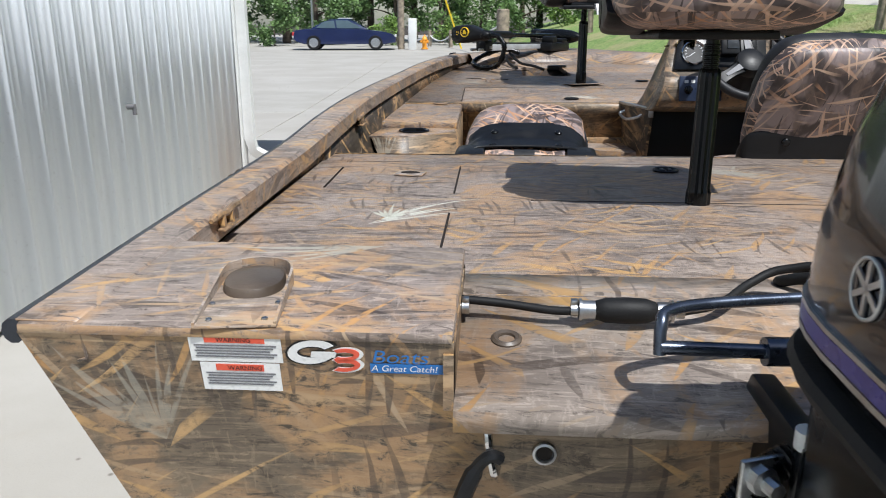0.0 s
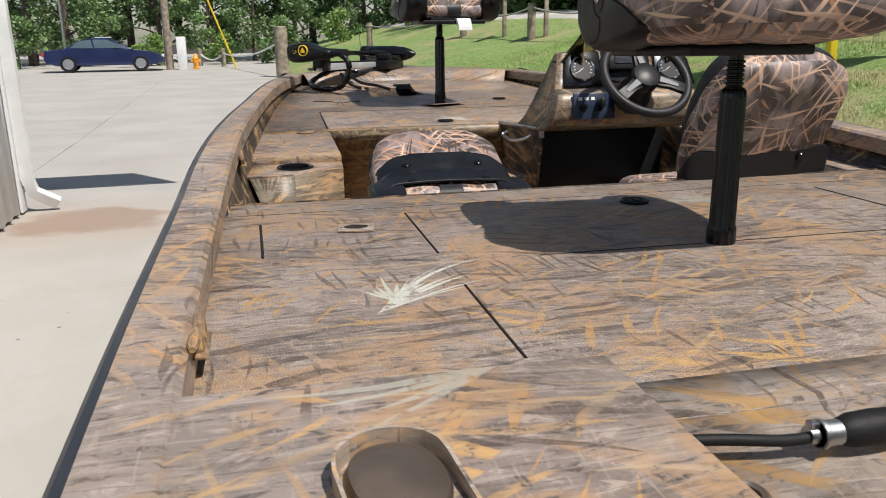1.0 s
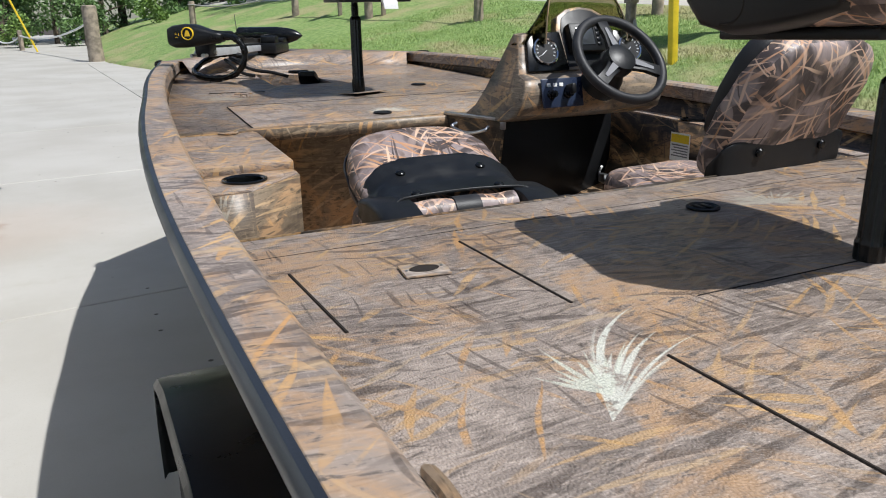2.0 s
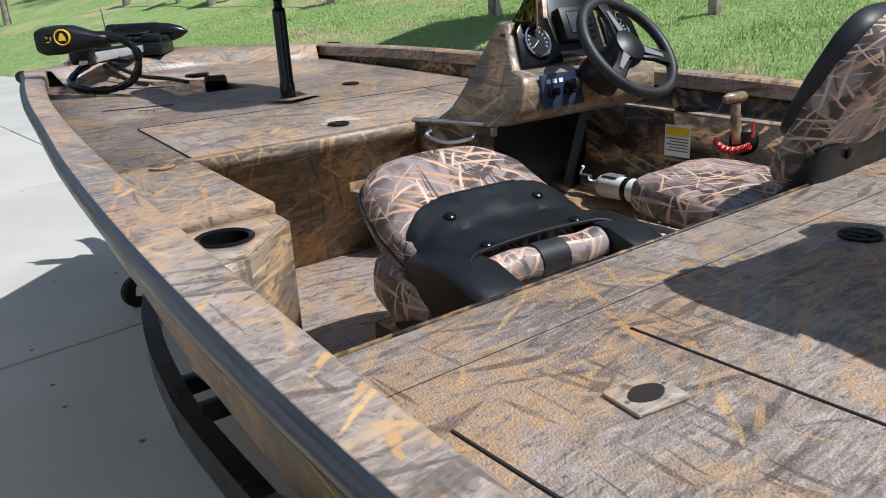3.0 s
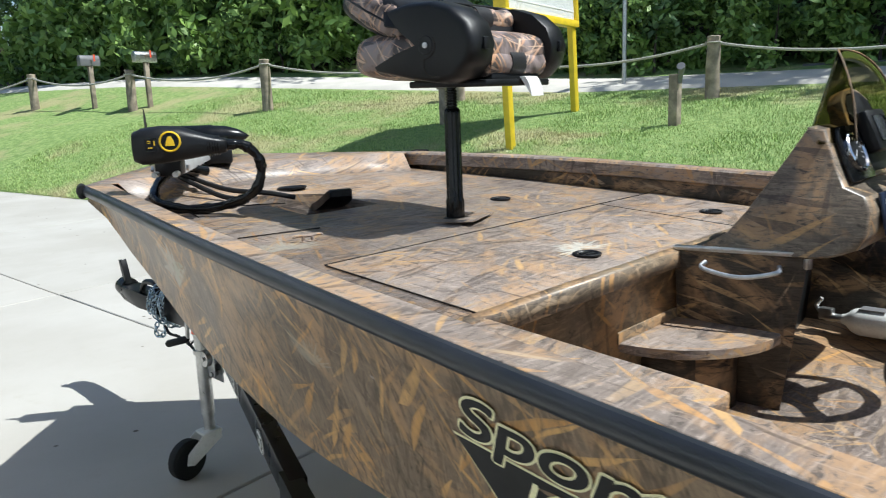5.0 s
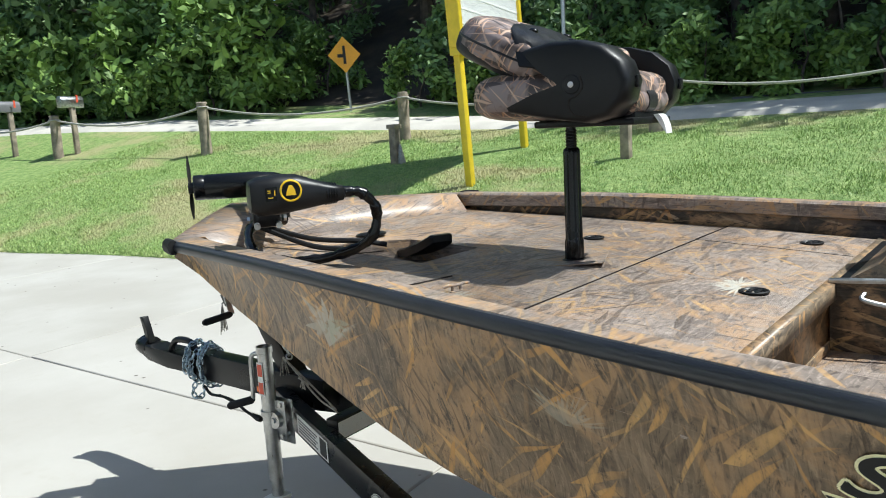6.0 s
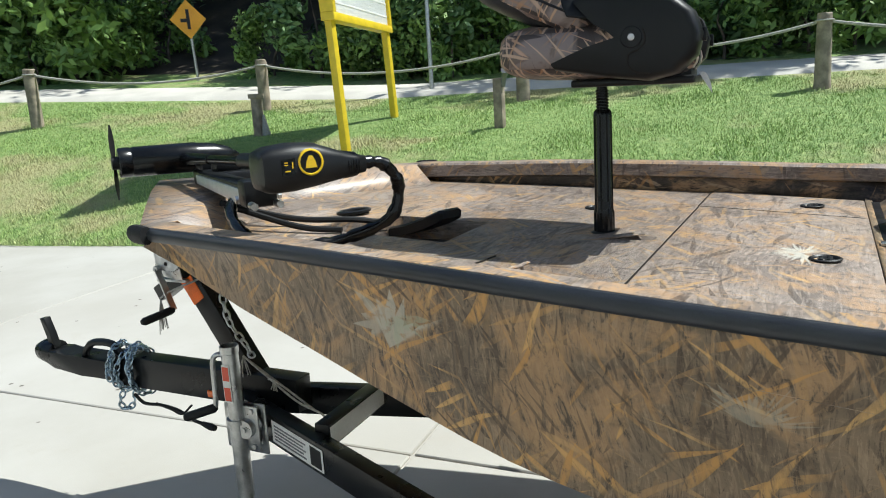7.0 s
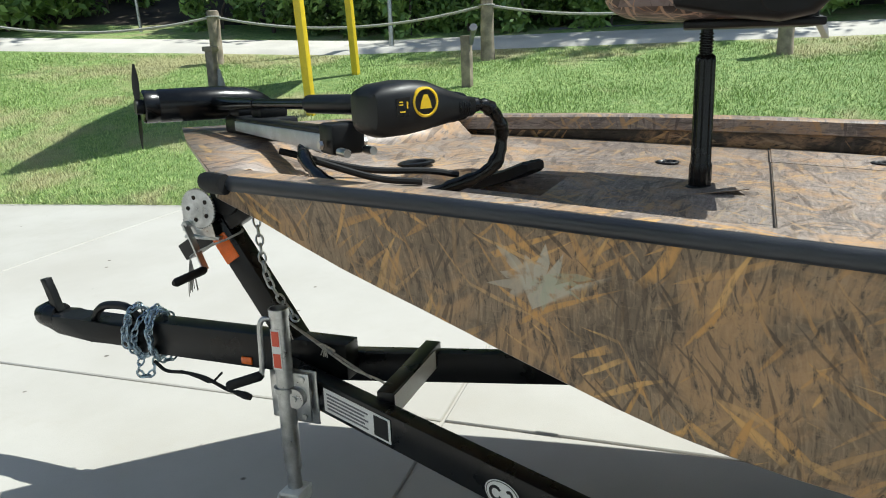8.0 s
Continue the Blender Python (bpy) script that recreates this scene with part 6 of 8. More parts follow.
# ---- trolling motor on the bow ----
def trolling_motor():
    lift = Vector((0.008, 0.016, 0.018))
    t = thing("trolling_motor", "black bow-mount trolling motor folded down on the bow", "motor", at=(0.45, 5.6, 1.24))
    # lower unit, lying across the nose
    p0, p1 = Vector((0.330, 5.895, 1.322)) + lift, Vector((0.655, 5.662, 1.318)) + lift
    w = (p1 - p0).normalized()
    L = (p1 - p0).length
    bm = B()
    tube(bm, [p0 + w * (L * f) for f in (0, 0.01, 0.09, 0.10, 0.11, 0.12, 0.62, 0.64, 0.78, 0.90, 0.97, 1.0)], [0.044, 0.049, 0.050, 0.0475, 0.0475, 0.050, 0.051, 0.049, 0.044, 0.030, 0.012, 0.002], 24)
    unit = part("motor_pod", bm, black_gloss, t, "black torpedo-shaped motor pod")
    side = w.cross(Vector((0, 0, 1))).normalized()
    bm = B()
    cyl(bm, p0 - w * 0.02, p0, 0.022, 16)
    hub = part("propeller_hub", bm, black_plastic, unit)
    for s in (1, -1):
        bm = B()
        rows = []
        for k in range(7):
            f = k / 6
            half = 0.010 + 0.007 * math.sin(math.pi * f) - 0.006 * f
            c = p0 - w * 0.012 + Vector((0, 0, s * (0.02 + 0.105 * f))) + side * 0.014 * f * s
            tw = (w * 0.55 + side * 0.83 * s).normalized()
            rows.append([c - tw * half, c + w * 0.002, c + tw * half, c - w * 0.002])
        loft(bm, rows)
        part("propeller_blade", bm, black_plastic, unit)
    # shaft to the head
    mid = p0 + w * L * 0.52
    head_c = Vector((-0.075, 4.835, 1.350)) + lift
    bm = B()
    s0, s1 = mid + Vector((-0.02, -0.03, 0.0)), head_c + (mid - head_c).normalized() * 0.05
    tube(bm, [s0, s0.lerp(s1, 0.30), s0.lerp(s1, 0.301), s0.lerp(s1, 1.0)], [0.022, 0.016, 0.0135, 0.0135], 16)
    part("shaft", bm, black_gloss, t, "black composite shaft")
    bm = B()
    tube(bm, [s0.lerp(s1, 0.62), s0.lerp(s1, 0.625), s0.lerp(s1, 0.97), s0.lerp(s1, 0.975)], [0.018, 0.0225, 0.0225, 0.019], 16)
    part("shaft_collar", bm, black_plastic, t)
    # head: a long rounded case across the shaft
    a, b = Vector((-0.181, 4.886, 1.351)) + lift, Vector((0.031, 4.751, 1.341)) + lift
    w2 = (b - a).normalized()
    s2 = w2.cross(Vector((0, 0, 1))).normalized()
    rings = []
    for f, hw, up, dn in ((0.0, 0.030, 0.020, 0.030), (0.015, 0.050, 0.036, 0.046), (0.10, 0.056, 0.046, 0.055), (0.30, 0.060, 0.053, 0.052), (0.50, 0.056, 0.052, 0.044), (0.72, 0.044, 0.034, 0.034), (0.88, 0.034, 0.022, 0.026), (0.985, 0.030, 0.018, 0.022), (1.0, 0.022, 0.012, 0.016)):
        c = a + (b - a) * f
        ring = []
        for k in range(20):
            an = 2 * math.pi * k / 20
            ca, sa = math.copysign(abs(math.cos(an)) ** 0.6, math.cos(an)), math.copysign(abs(math.sin(an)) ** 0.6, math.sin(an))
            ring.append(c + s2 * hw * ca + Vector((0, 0, (up if sa > 0 else dn) * sa)))
        rings.append(ring)
    bm = B()
    loft(bm, rings)
    head = part("control_head", bm, black_plastic, t, "black moulded control head", sharp=55)
    # the face that looks out to port carries a round yellow badge
    out = s2 if s2.x < 0 else -s2
    c = a + (b - a) * 0.415 + out * 0.0585 + Vector((0, 0, 0.012))
    m = Matrix.Translation(c) @ out.to_track_quat("Z", "Y").to_matrix().to_4x4()
    ybadge = plain("badge_yellow", (0.85, 0.55, 0.02), 0.35, 0, 0.05, 10, 100, 0.0)
    bm = B()
    lathe(bm, [(0.0285, -0.006), (0.0285, 0.002), (0.0250, 0.0035), (0.0235, 0.001)], m, 30, False)
    badge = part("badge_ring", bm, ybadge, head, "round yellow badge")
    bm = B()
    lathe(bm, [(0.0236, -0.002), (0.0236, 0.0012), (0.0005, 0.0013)], m, 30)
    part("badge_field", bm, black_gloss, head)
    bm = B()
    prism(bm, [m @ Vector(q) for q in ((-0.013, -0.012, 0.0016), (0.013, -0.012, 0.0016), (0.010, 0.002, 0.0016), (0.004, 0.014, 0.0016), (-0.004, 0.014, 0.0016), (-0.010, 0.002, 0.0016))], out * 0.0008)
    part("badge_shape", bm, ybadge, head)
    bm = B()
    prism(bm, [m @ Vector(q) for q in ((-0.036, -0.024, -0.0005), (-0.034, 0.012, -0.0005), (-0.064, 0.010, -0.002), (-0.064, -0.024, -0.002))], out * 0.0012)
    part("name_plate", bm, black_gloss, head)
    for u, q, w, hh in ((-0.052, -0.015, 0.006, 0.0012), (-0.041, -0.003, 0.0013, 0.0065), (-0.055, 0.003, 0.004, 0.0010), (-0.055, -0.002, 0.004, 0.0010)):
        bm = B()
        box(bm, u - w, u + w, q - hh, q + hh, 0.0006, 0.0016, m)
        part("plate_print", bm, ybadge, head)
    for k in range(5):
        bm = B()
        cc = a + (b - a) * (0.80 + 0.028 * k)
        tube(bm, [cc + s2 * (0.040 - 0.0016 * k) * math.cos(an) + Vector((0, 0, (0.030 - 0.001 * k) * math.sin(an) - 0.002)) for an in [2 * math.pi * q / 20 for q in range(21)]], 0.0022, 5)
        part("strain_relief_rib", bm, black_plastic, head)
    # mount: base on the nose, two arms, bright side plate
    bm = B()
    mm = pose(0.47, 5.60, 1.268, 0, 0, -30)
    box(bm, -0.055, 0.055, -0.16, 0.12, -0.02, 0.035, mm, 0.010)
    part("mount_base", bm, black_plastic, t, "black mount base bolted to the nose plate")
    bm = B()
    box(bm, -0.045, 0.045, -0.12, -0.05, 0.03, 0.075, mm, 0.012)
    box(bm, -0.050, 0.050, 0.02, 0.10, 0.03, 0.060, mm, 0.010)
    part("motor_rest", bm, black_plastic, t)
    A, C = Vector((0.400, 5.580, 1.262)) + lift, Vector((0.000, 5.045, 1.265)) + lift
    d = (A - C).normalized()
    n = d.cross(Vector((0, 0, 1))).normalized()
    anodised = plain("satin_anodised_aluminium", (0.55, 0.57, 0.59), 0.42, 0.35, 0.15, 20, 260, 0.08)
    for off, mat_a, hh in ((-0.035, anodised, 0.020), (0.030, anodised, 0.020)):
        bm = B()
        q = [C + n * off + Vector((0, 0, -hh)), A + n * off + Vector((0, 0, -hh * 0.7)), A + n * off + Vector((0, 0, hh * 0.7)), C + n * off + Vector((0, 0, hh))]
        prism(bm, q, n * 0.008, bev=0.002)
        part("mount_arm", bm, mat_a, t, "grey aluminium mount arm")
    bm = B()
    q = [C + Vector((0, 0, 0.014)) + n * -0.03, A + Vector((0, 0, 0.010)) + n * -0.03, A + Vector((0, 0, 0.022)) + n * -0.03, C + Vector((0, 0, 0.030)) + n * -0.03]
    prism(bm, q, n * 0.06, bev=0.003)
    part("arm_cover", bm, black_plastic, t)
    bm = B()
    m3 = Matrix.Translation(C) @ (d.to_track_quat("Y", "Z").to_matrix().to_4x4())
    box(bm, -0.040, 0.040, -0.055, 0.02, -0.022, 0.045, m3, 0.010)
    part("shaft_clamp", bm, black_plastic, t)
    for s in (-1, 1):
        bm = B()
        cyl(bm, m3 @ Vector((s * 0.048, -0.02, 0)), m3 @ Vector((s * 0.056, -0.02, 0)), 0.010, 6)
        part("clamp_bolt", bm, zinc, t)
        bm = B()
        cyl(bm, m3 @ Vector((s * 0.030, -0.07, -0.012)), m3 @ Vector((s * 0.030, -0.11, -0.012)), 0.009, 10)
        part("clamp_bolt", bm, zinc, t)
    # power cable: out of the head, a loop on the deck, and back to the mount
    bm = B()
    zd = deck_z(4.8)
    line = curve([b + w2 * -0.005, b + w2 * 0.05 + Vector((0, 0, -0.005)), b + w2 * 0.085 + Vector((0.005, 0.0, -0.055)), (0.10, 4.74, zd + 0.075), (0.06, 4.84, zd + 0.030), (-0.02, 4.92, zd + 0.022),
                    (-0.07, 5.02, zd + 0.045), (0.00, 5.14, zd + 0.09), (0.12, 5.22, zd + 0.12), (0.22, 5.24, zd + 0.10)], 8)
    tube(bm, line, [0.0145 + 0.0018 * math.sin(k * 0.9) + 0.0014 * math.sin(k * 2.3) for k in range(len(line))], 12)
    part("power_cable", bm, black_gloss, t, "tape-wrapped black power cable")
    for p in ([(0.16, 5.32, 1.24), (0.22, 5.12, 1.19), (0.30, 4.98, zd + 0.03), (0.36, 4.92, zd + 0.012)], [(0.12, 5.24, 1.235), (0.16, 5.06, 1.18), (0.20, 4.95, zd + 0.02)]):
        bm = B()
        tube(bm, curve(p, 6), 0.0085, 8)
        part("steering_cable", bm, rubber, t, "black steering cable")
    # foot pedal in its tray
    f = thing("foot_pedal", "black foot pedal of the trolling motor in the deck tray", "pedal", at=(0.56, 4.93, deck_z(4.93) - 0.10))
    bm = B()
    mp = pose(0.445, 4.835, deck_z(4.80) - 0.030, 0, 0, -112)
    box(bm, -0.13, 0.10, -0.065, 0.065, -0.072, -0.030, mp, 0.008)
    part("pedal_base", bm, black_plastic, f)
    bm = B()
    loft(bm, [[mp @ Vector((x, y, z)) for y, z in ((-w, lo), (w, lo), (w, hi), (w * 0.8, hi + 0.006), (-w * 0.8, hi + 0.006), (-w, hi))]
              for x, w, lo, hi in ((-0.13, 0.040, -0.018, 0.002), (-0.05, 0.046, -0.008, 0.018), (0.05, 0.046, 0.022, 0.048), (0.105, 0.042, 0.044, 0.070), (0.120, 0.034, 0.054, 0.068))])
    part("foot_plate", bm, black_plastic, f)
    bm = B()
    lathe(bm, [(0.052, 0), (0.052, 0.006), (0.045, 0.009), (0.036, 0.006), (0.034, 0.0), (0.0005, -0.002)], pose(0.458, 5.080, deck_z(5.08) + 0.003, -3.8), 28, False)
    part("nose_ring", bm, black_plastic, boat, "black ring fitting behind the nose plate")
    bm = B()
    box(bm, -0.09, 0.09, -0.09, 0.09, 0.0, 0.0035, pose(CX, 4.336, deck_z(4.336), -3.8, 0, 22), 0.001, 1)
    part("seat_base_plate", bm, camo_deck, boat, "flush seat base plate")


trolling_motor()


# ---- outboard motor ----
def outboard():
    o = thing("outboard_motor", "dark outboard motor with a violet band on the transom", "motor", at=(CX, 0.75, 0.4))
    cowl = plain("dark_metallic_cowl", (0.022, 0.022, 0.026), 0.2, 0.35, 0.25, 10, 700, 0.03, coat=0.6)
    rings = []
    for z, hw, y0, y1 in ((1.135, 0.170, 0.42, 0.84), (1.150, 0.195, 0.40, 0.87), (1.20, 0.207, 0.39, 0.88), (1.27, 0.204, 0.39, 0.875), (1.34, 0.192, 0.40, 0.86), (1.42, 0.168, 0.43, 0.83), (1.49, 0.138, 0.46, 0.79), (1.54, 0.095, 0.51, 0.73), (1.555, 0.035, 0.58, 0.66)):
        cy, hy = (y0 + y1) / 2, (y1 - y0) / 2
        rings.append([Vector((CX + hw * math.copysign(abs(math.cos(a)) ** 0.58, math.cos(a)), cy + hy * math.copysign(abs(math.sin(a)) ** 0.55, math.sin(a)), z)) for a in [2 * math.pi * k / 44 for k in range(44)]])
    bm = B()
    loft(bm, rings)
    part("cowl", bm, cowl, o, "dark metallic engine cowl", sharp=60)

    def round_cowl(z, grow):
        return [Vector((CX + (0.207 + grow) * math.copysign(abs(math.cos(a)) ** 0.58, math.cos(a)), 0.635 + (0.245 + grow) * math.copysign(abs(math.sin(a)) ** 0.55, math.sin(a)), z)) for a in [2 * math.pi * k / 44 for k in range(44)]]
    for z0, z1, grow, mat_b, nm in ((1.178, 1.183, 0.0026, alloy, "silver_band"), (1.184, 1.198, 0.0022, plain("violet_band", (0.05, 0.045, 0.22), 0.3, 0, 0.1, 10, 200, 0), "violet_band"), (1.199, 1.203, 0.0026, alloy, "silver_band")):
        bm = B()
        loft(bm, [round_cowl(z0, grow), round_cowl(z1, grow)])
        part(nm, bm, mat_b, o)
    bm = B()
    loft(bm, [[p + Vector((0, 0, d)) for p in round_cowl(1.135, g)] for d, g in ((0, -0.02), (0.004, 0.004), (0.014, 0.008), (0.022, 0.004), (0.024, -0.01))])
    part("cowl_seam", bm, rubber, o, "black rubber seal under the cowl")
    bm = B()
    m = Matrix.Translation((CX - 0.2055, 0.672, 1.250)) @ pose(0, 0, 0, 0, -88, 0) @ pose(0, 0, 0, 0, 0, 90)
    tube(bm, [m @ Vector((0.021 * math.cos(a), 0.021 * math.sin(a), 0.001)) for a in [2 * math.pi * k / 30 for k in range(31)]], 0.0016, 6)
    for k in range(3):
        rot = pose(0, 0, 0, 0, 0, 60 * k)
        box(bm, -0.0022, 0.0022, -0.019, 0.019, 0.000, 0.0018, m @ rot)
    part("round_mark", bm, alloy, o, "round silver mark on the cowl")
    bm = B()
    box(bm, CX - 0.165, CX + 0.165, 0.44, 0.86, 0.93, 1.14, bev=0.05, seg=3)
    part("lower_cowl", bm, black_gloss, o, "black lower engine pan")
    bm = B()
    box(bm, CX - 0.168, CX - 0.164, 0.56, 0.64, 1.06, 1.105)
    lab = part("pan_label", bm, white_label, o, "white and orange warning label")
    bm = B()
    box(bm, CX - 0.1690, CX - 0.1682, 0.56, 0.64, 1.092, 1.105)
    part("heading_bar", bm, orange_lens, lab)
    bm = B()
    box(bm, CX - 0.10, CX + 0.10, 0.50, 0.84, 0.62, 0.94, bev=0.04, seg=3)
    part("swivel_housing", bm, black_plastic, o)
    bm = B()
    tube(bm, [(CX, 0.66, 0.70), (CX, 0.64, 0.45), (CX, 0.62, 0.30)], [0.10, 0.085, 0.07], 18)
    box(bm, CX - 0.09, CX + 0.09, 0.45, 0.78, 0.295, 0.31, bev=0.004)
    tube(bm, [(CX, 0.80, 0.20), (CX, 0.76, 0.20), (CX, 0.50, 0.20), (CX, 0.44, 0.20)], [0.008, 0.045, 0.05, 0.03], 18)
    part("leg", bm, cowl, o, "dark motor leg and gearcase")
    # clamp bracket on the transom
    for s in (-1, 1):
        bm = B()
        prism(bm, [(CX + s * 0.115, 0.80, 1.02), (CX + s * 0.115, 1.03, 1.02), (CX + s * 0.115, 1.05, 0.985), (CX + s * 0.115, 0.99, 0.975), (CX + s * 0.115, 1.0, 0.66), (CX + s * 0.115, 0.92, 0.62), (CX + s * 0.115, 0.80, 0.70)], (s * 0.03, 0, 0), bev=0.006)
        part("clamp_bracket", bm, black_plastic, o, "black clamp bracket")
    # steering rod and its bent link
    bm = B()
    tube(bm, [(CX - 0.09, 0.998, 1.061), (CX - 0.135, 0.995, 1.062), (CX - 0.262, 0.995, 1.064)], [0.012, 0.0085, 0.0085], 12)
    tube(bm, [(CX - 0.115, 0.996, 1.062), (CX - 0.145, 0.995, 1.062)], 0.017, 14)
    part("steering_rod", bm, dark_steel, o, "dark steel steering rod")
    bm = B()
    tube(bm, curve([(CX - 0.262, 0.995, 1.055), (CX - 0.261, 1.002, 1.088), (CX - 0.248, 1.020, 1.100), (CX - 0.18, 1.045, 1.102), (CX - 0.03, 1.07, 1.105)], 6), 0.0075, 10)
    part("link_arm", bm, dark_steel, o, "bent dark steel link arm")
    # fuel line with its primer bulb
    fl = thing("fuel_line", "black fuel hose with a rubber primer bulb across the motor well", "hose", at=(0.25, 1.24, 1.04))
    z = 1.062
    bm = B()
    tube(bm, curve([(0.022, 1.178, 1.050), (0.08, 1.176, 1.046), (0.15, 1.168, 1.040), (0.190, 1.166, 1.042)], 6), 0.0060, 10)
    part("hose", bm, rubber, fl)
    bm = B()
    tube(bm, curve([(0.318, 1.166, 1.042), (0.38, 1.185, 1.050), (0.43, 1.225, 1.066), (0.48, 1.235, 1.085), (0.55, 1.18, 1.10), (0.56, 0.98, 1.06)], 6), 0.0065, 10)
    part("hose", bm, rubber, fl)
    bm = B()
    tube(bm, [(0.203, 1.1660, 1.043), (0.207, 1.1660, 1.043), (0.22, 1.1660, 1.043), (0.248, 1.1660, 1.043), (0.275, 1.1660, 1.043), (0.288, 1.1660, 1.043), (0.292, 1.1660, 1.043)], [0.009, 0.0130, 0.0172, 0.0185, 0.0172, 0.0130, 0.009], 20)
    part("primer_bulb", bm, rubber, fl, "black rubber primer bulb")
    for x0, x1 in ((0.184, 0.206), (0.290, 0.312)):
        bm = B()
        cyl(bm, (x0, 1.1660, 1.043), (x1, 1.1660, 1.043), 0.013, 16)
        cyl(bm, (x0 if x0 < 0.2 else x1 - 0.004, 1.1660, 1.043), (x0 + 0.004 if x0 < 0.2 else x1, 1.1660, 1.043), 0.0155, 16)
        part("hose_collar", bm, alloy, fl, "pale hose collar")
    for x in (0.028, 0.178, 0.322):
        bm = B()
        cyl(bm, (x - 0.005, 1.168, 1.042), (x + 0.005, 1.168, 1.042), 0.0095, 14)
        box(bm, x - 0.005, x + 0.005, 1.163, 1.173, 1.050, 1.057, bev=0.001)
        part("hose_clip", bm, zinc, fl)
    # cable bundle from the deck to the motor
    cb = thing("cable_bundle", "black control cables between the rear deck and the outboard", "cables", at=(0.6, 1.33, 1.04))
    for k, p in enumerate(([(0.56, 1.36, 1.030), (0.50, 1.30, 1.045), (0.53, 1.24, 1.070), (0.58, 1.12, 1.085), (0.58, 0.95, 1.05)],
                           [(0.60, 1.37, 1.030), (0.54, 1.33, 1.050), (0.56, 1.27, 1.080), (0.61, 1.15, 1.100), (0.60, 0.95, 1.06)],
                           [(0.70, 1.62, 1.050), (0.74, 1.60, 1.056), (0.79, 1.58, 1.058), (0.84, 1.57, 1.058)])):
        bm = B()
        tube(bm, curve(p, 6), 0.009 if k < 2 else 0.014, 10)
        part("cable", bm, rubber, cb)
    # corrugated rigging tube and small bolts by the transom
    bm = B()
    pts = curve([(0.42, 0.92, 0.97), (0.385, 0.90, 0.985), (0.340, 0.89, 0.955), (0.312, 0.89, 0.88), (0.300, 0.90, 0.76), (0.31, 0.92, 0.62)], 40)
    tube(bm, pts, [0.0175 + 0.0014 * math.sin(k * 2.6) for k in range(len(pts))], 14)
    part("rigging_tube", bm, black_gloss, o, "corrugated black rigging tube")
    bm = B()
    m = pose(0.340, 0.875, 0.975, 90, 0, 20)
    lathe(bm, [(0.016, 0), (0.016, 0.012), (0.009, 0.014), (0.009, 0.03), (0.0005, 0.031)], m, 8)
    box(bm, -0.02, 0.03, -0.05, 0.02, -0.008, 0.0, m, 0.003)
    part("trim_bolt", bm, zinc, o, "bright trim bolt and plate")
    bm = B()
    tube(bm, [(0.385, 0.875, 1.02), (0.384, 0.875, 0.90), (0.382, 0.875, 0.70)], 0.013, 12)
    part("trim_ram", bm, black_gloss, o)
    bm = B()
    cyl(bm, (0.385, 0.875, 1.010), (0.385, 0.875, 1.030), 0.0145, 12)
    part("ram_collar", bm, white_label, o)


outboard()


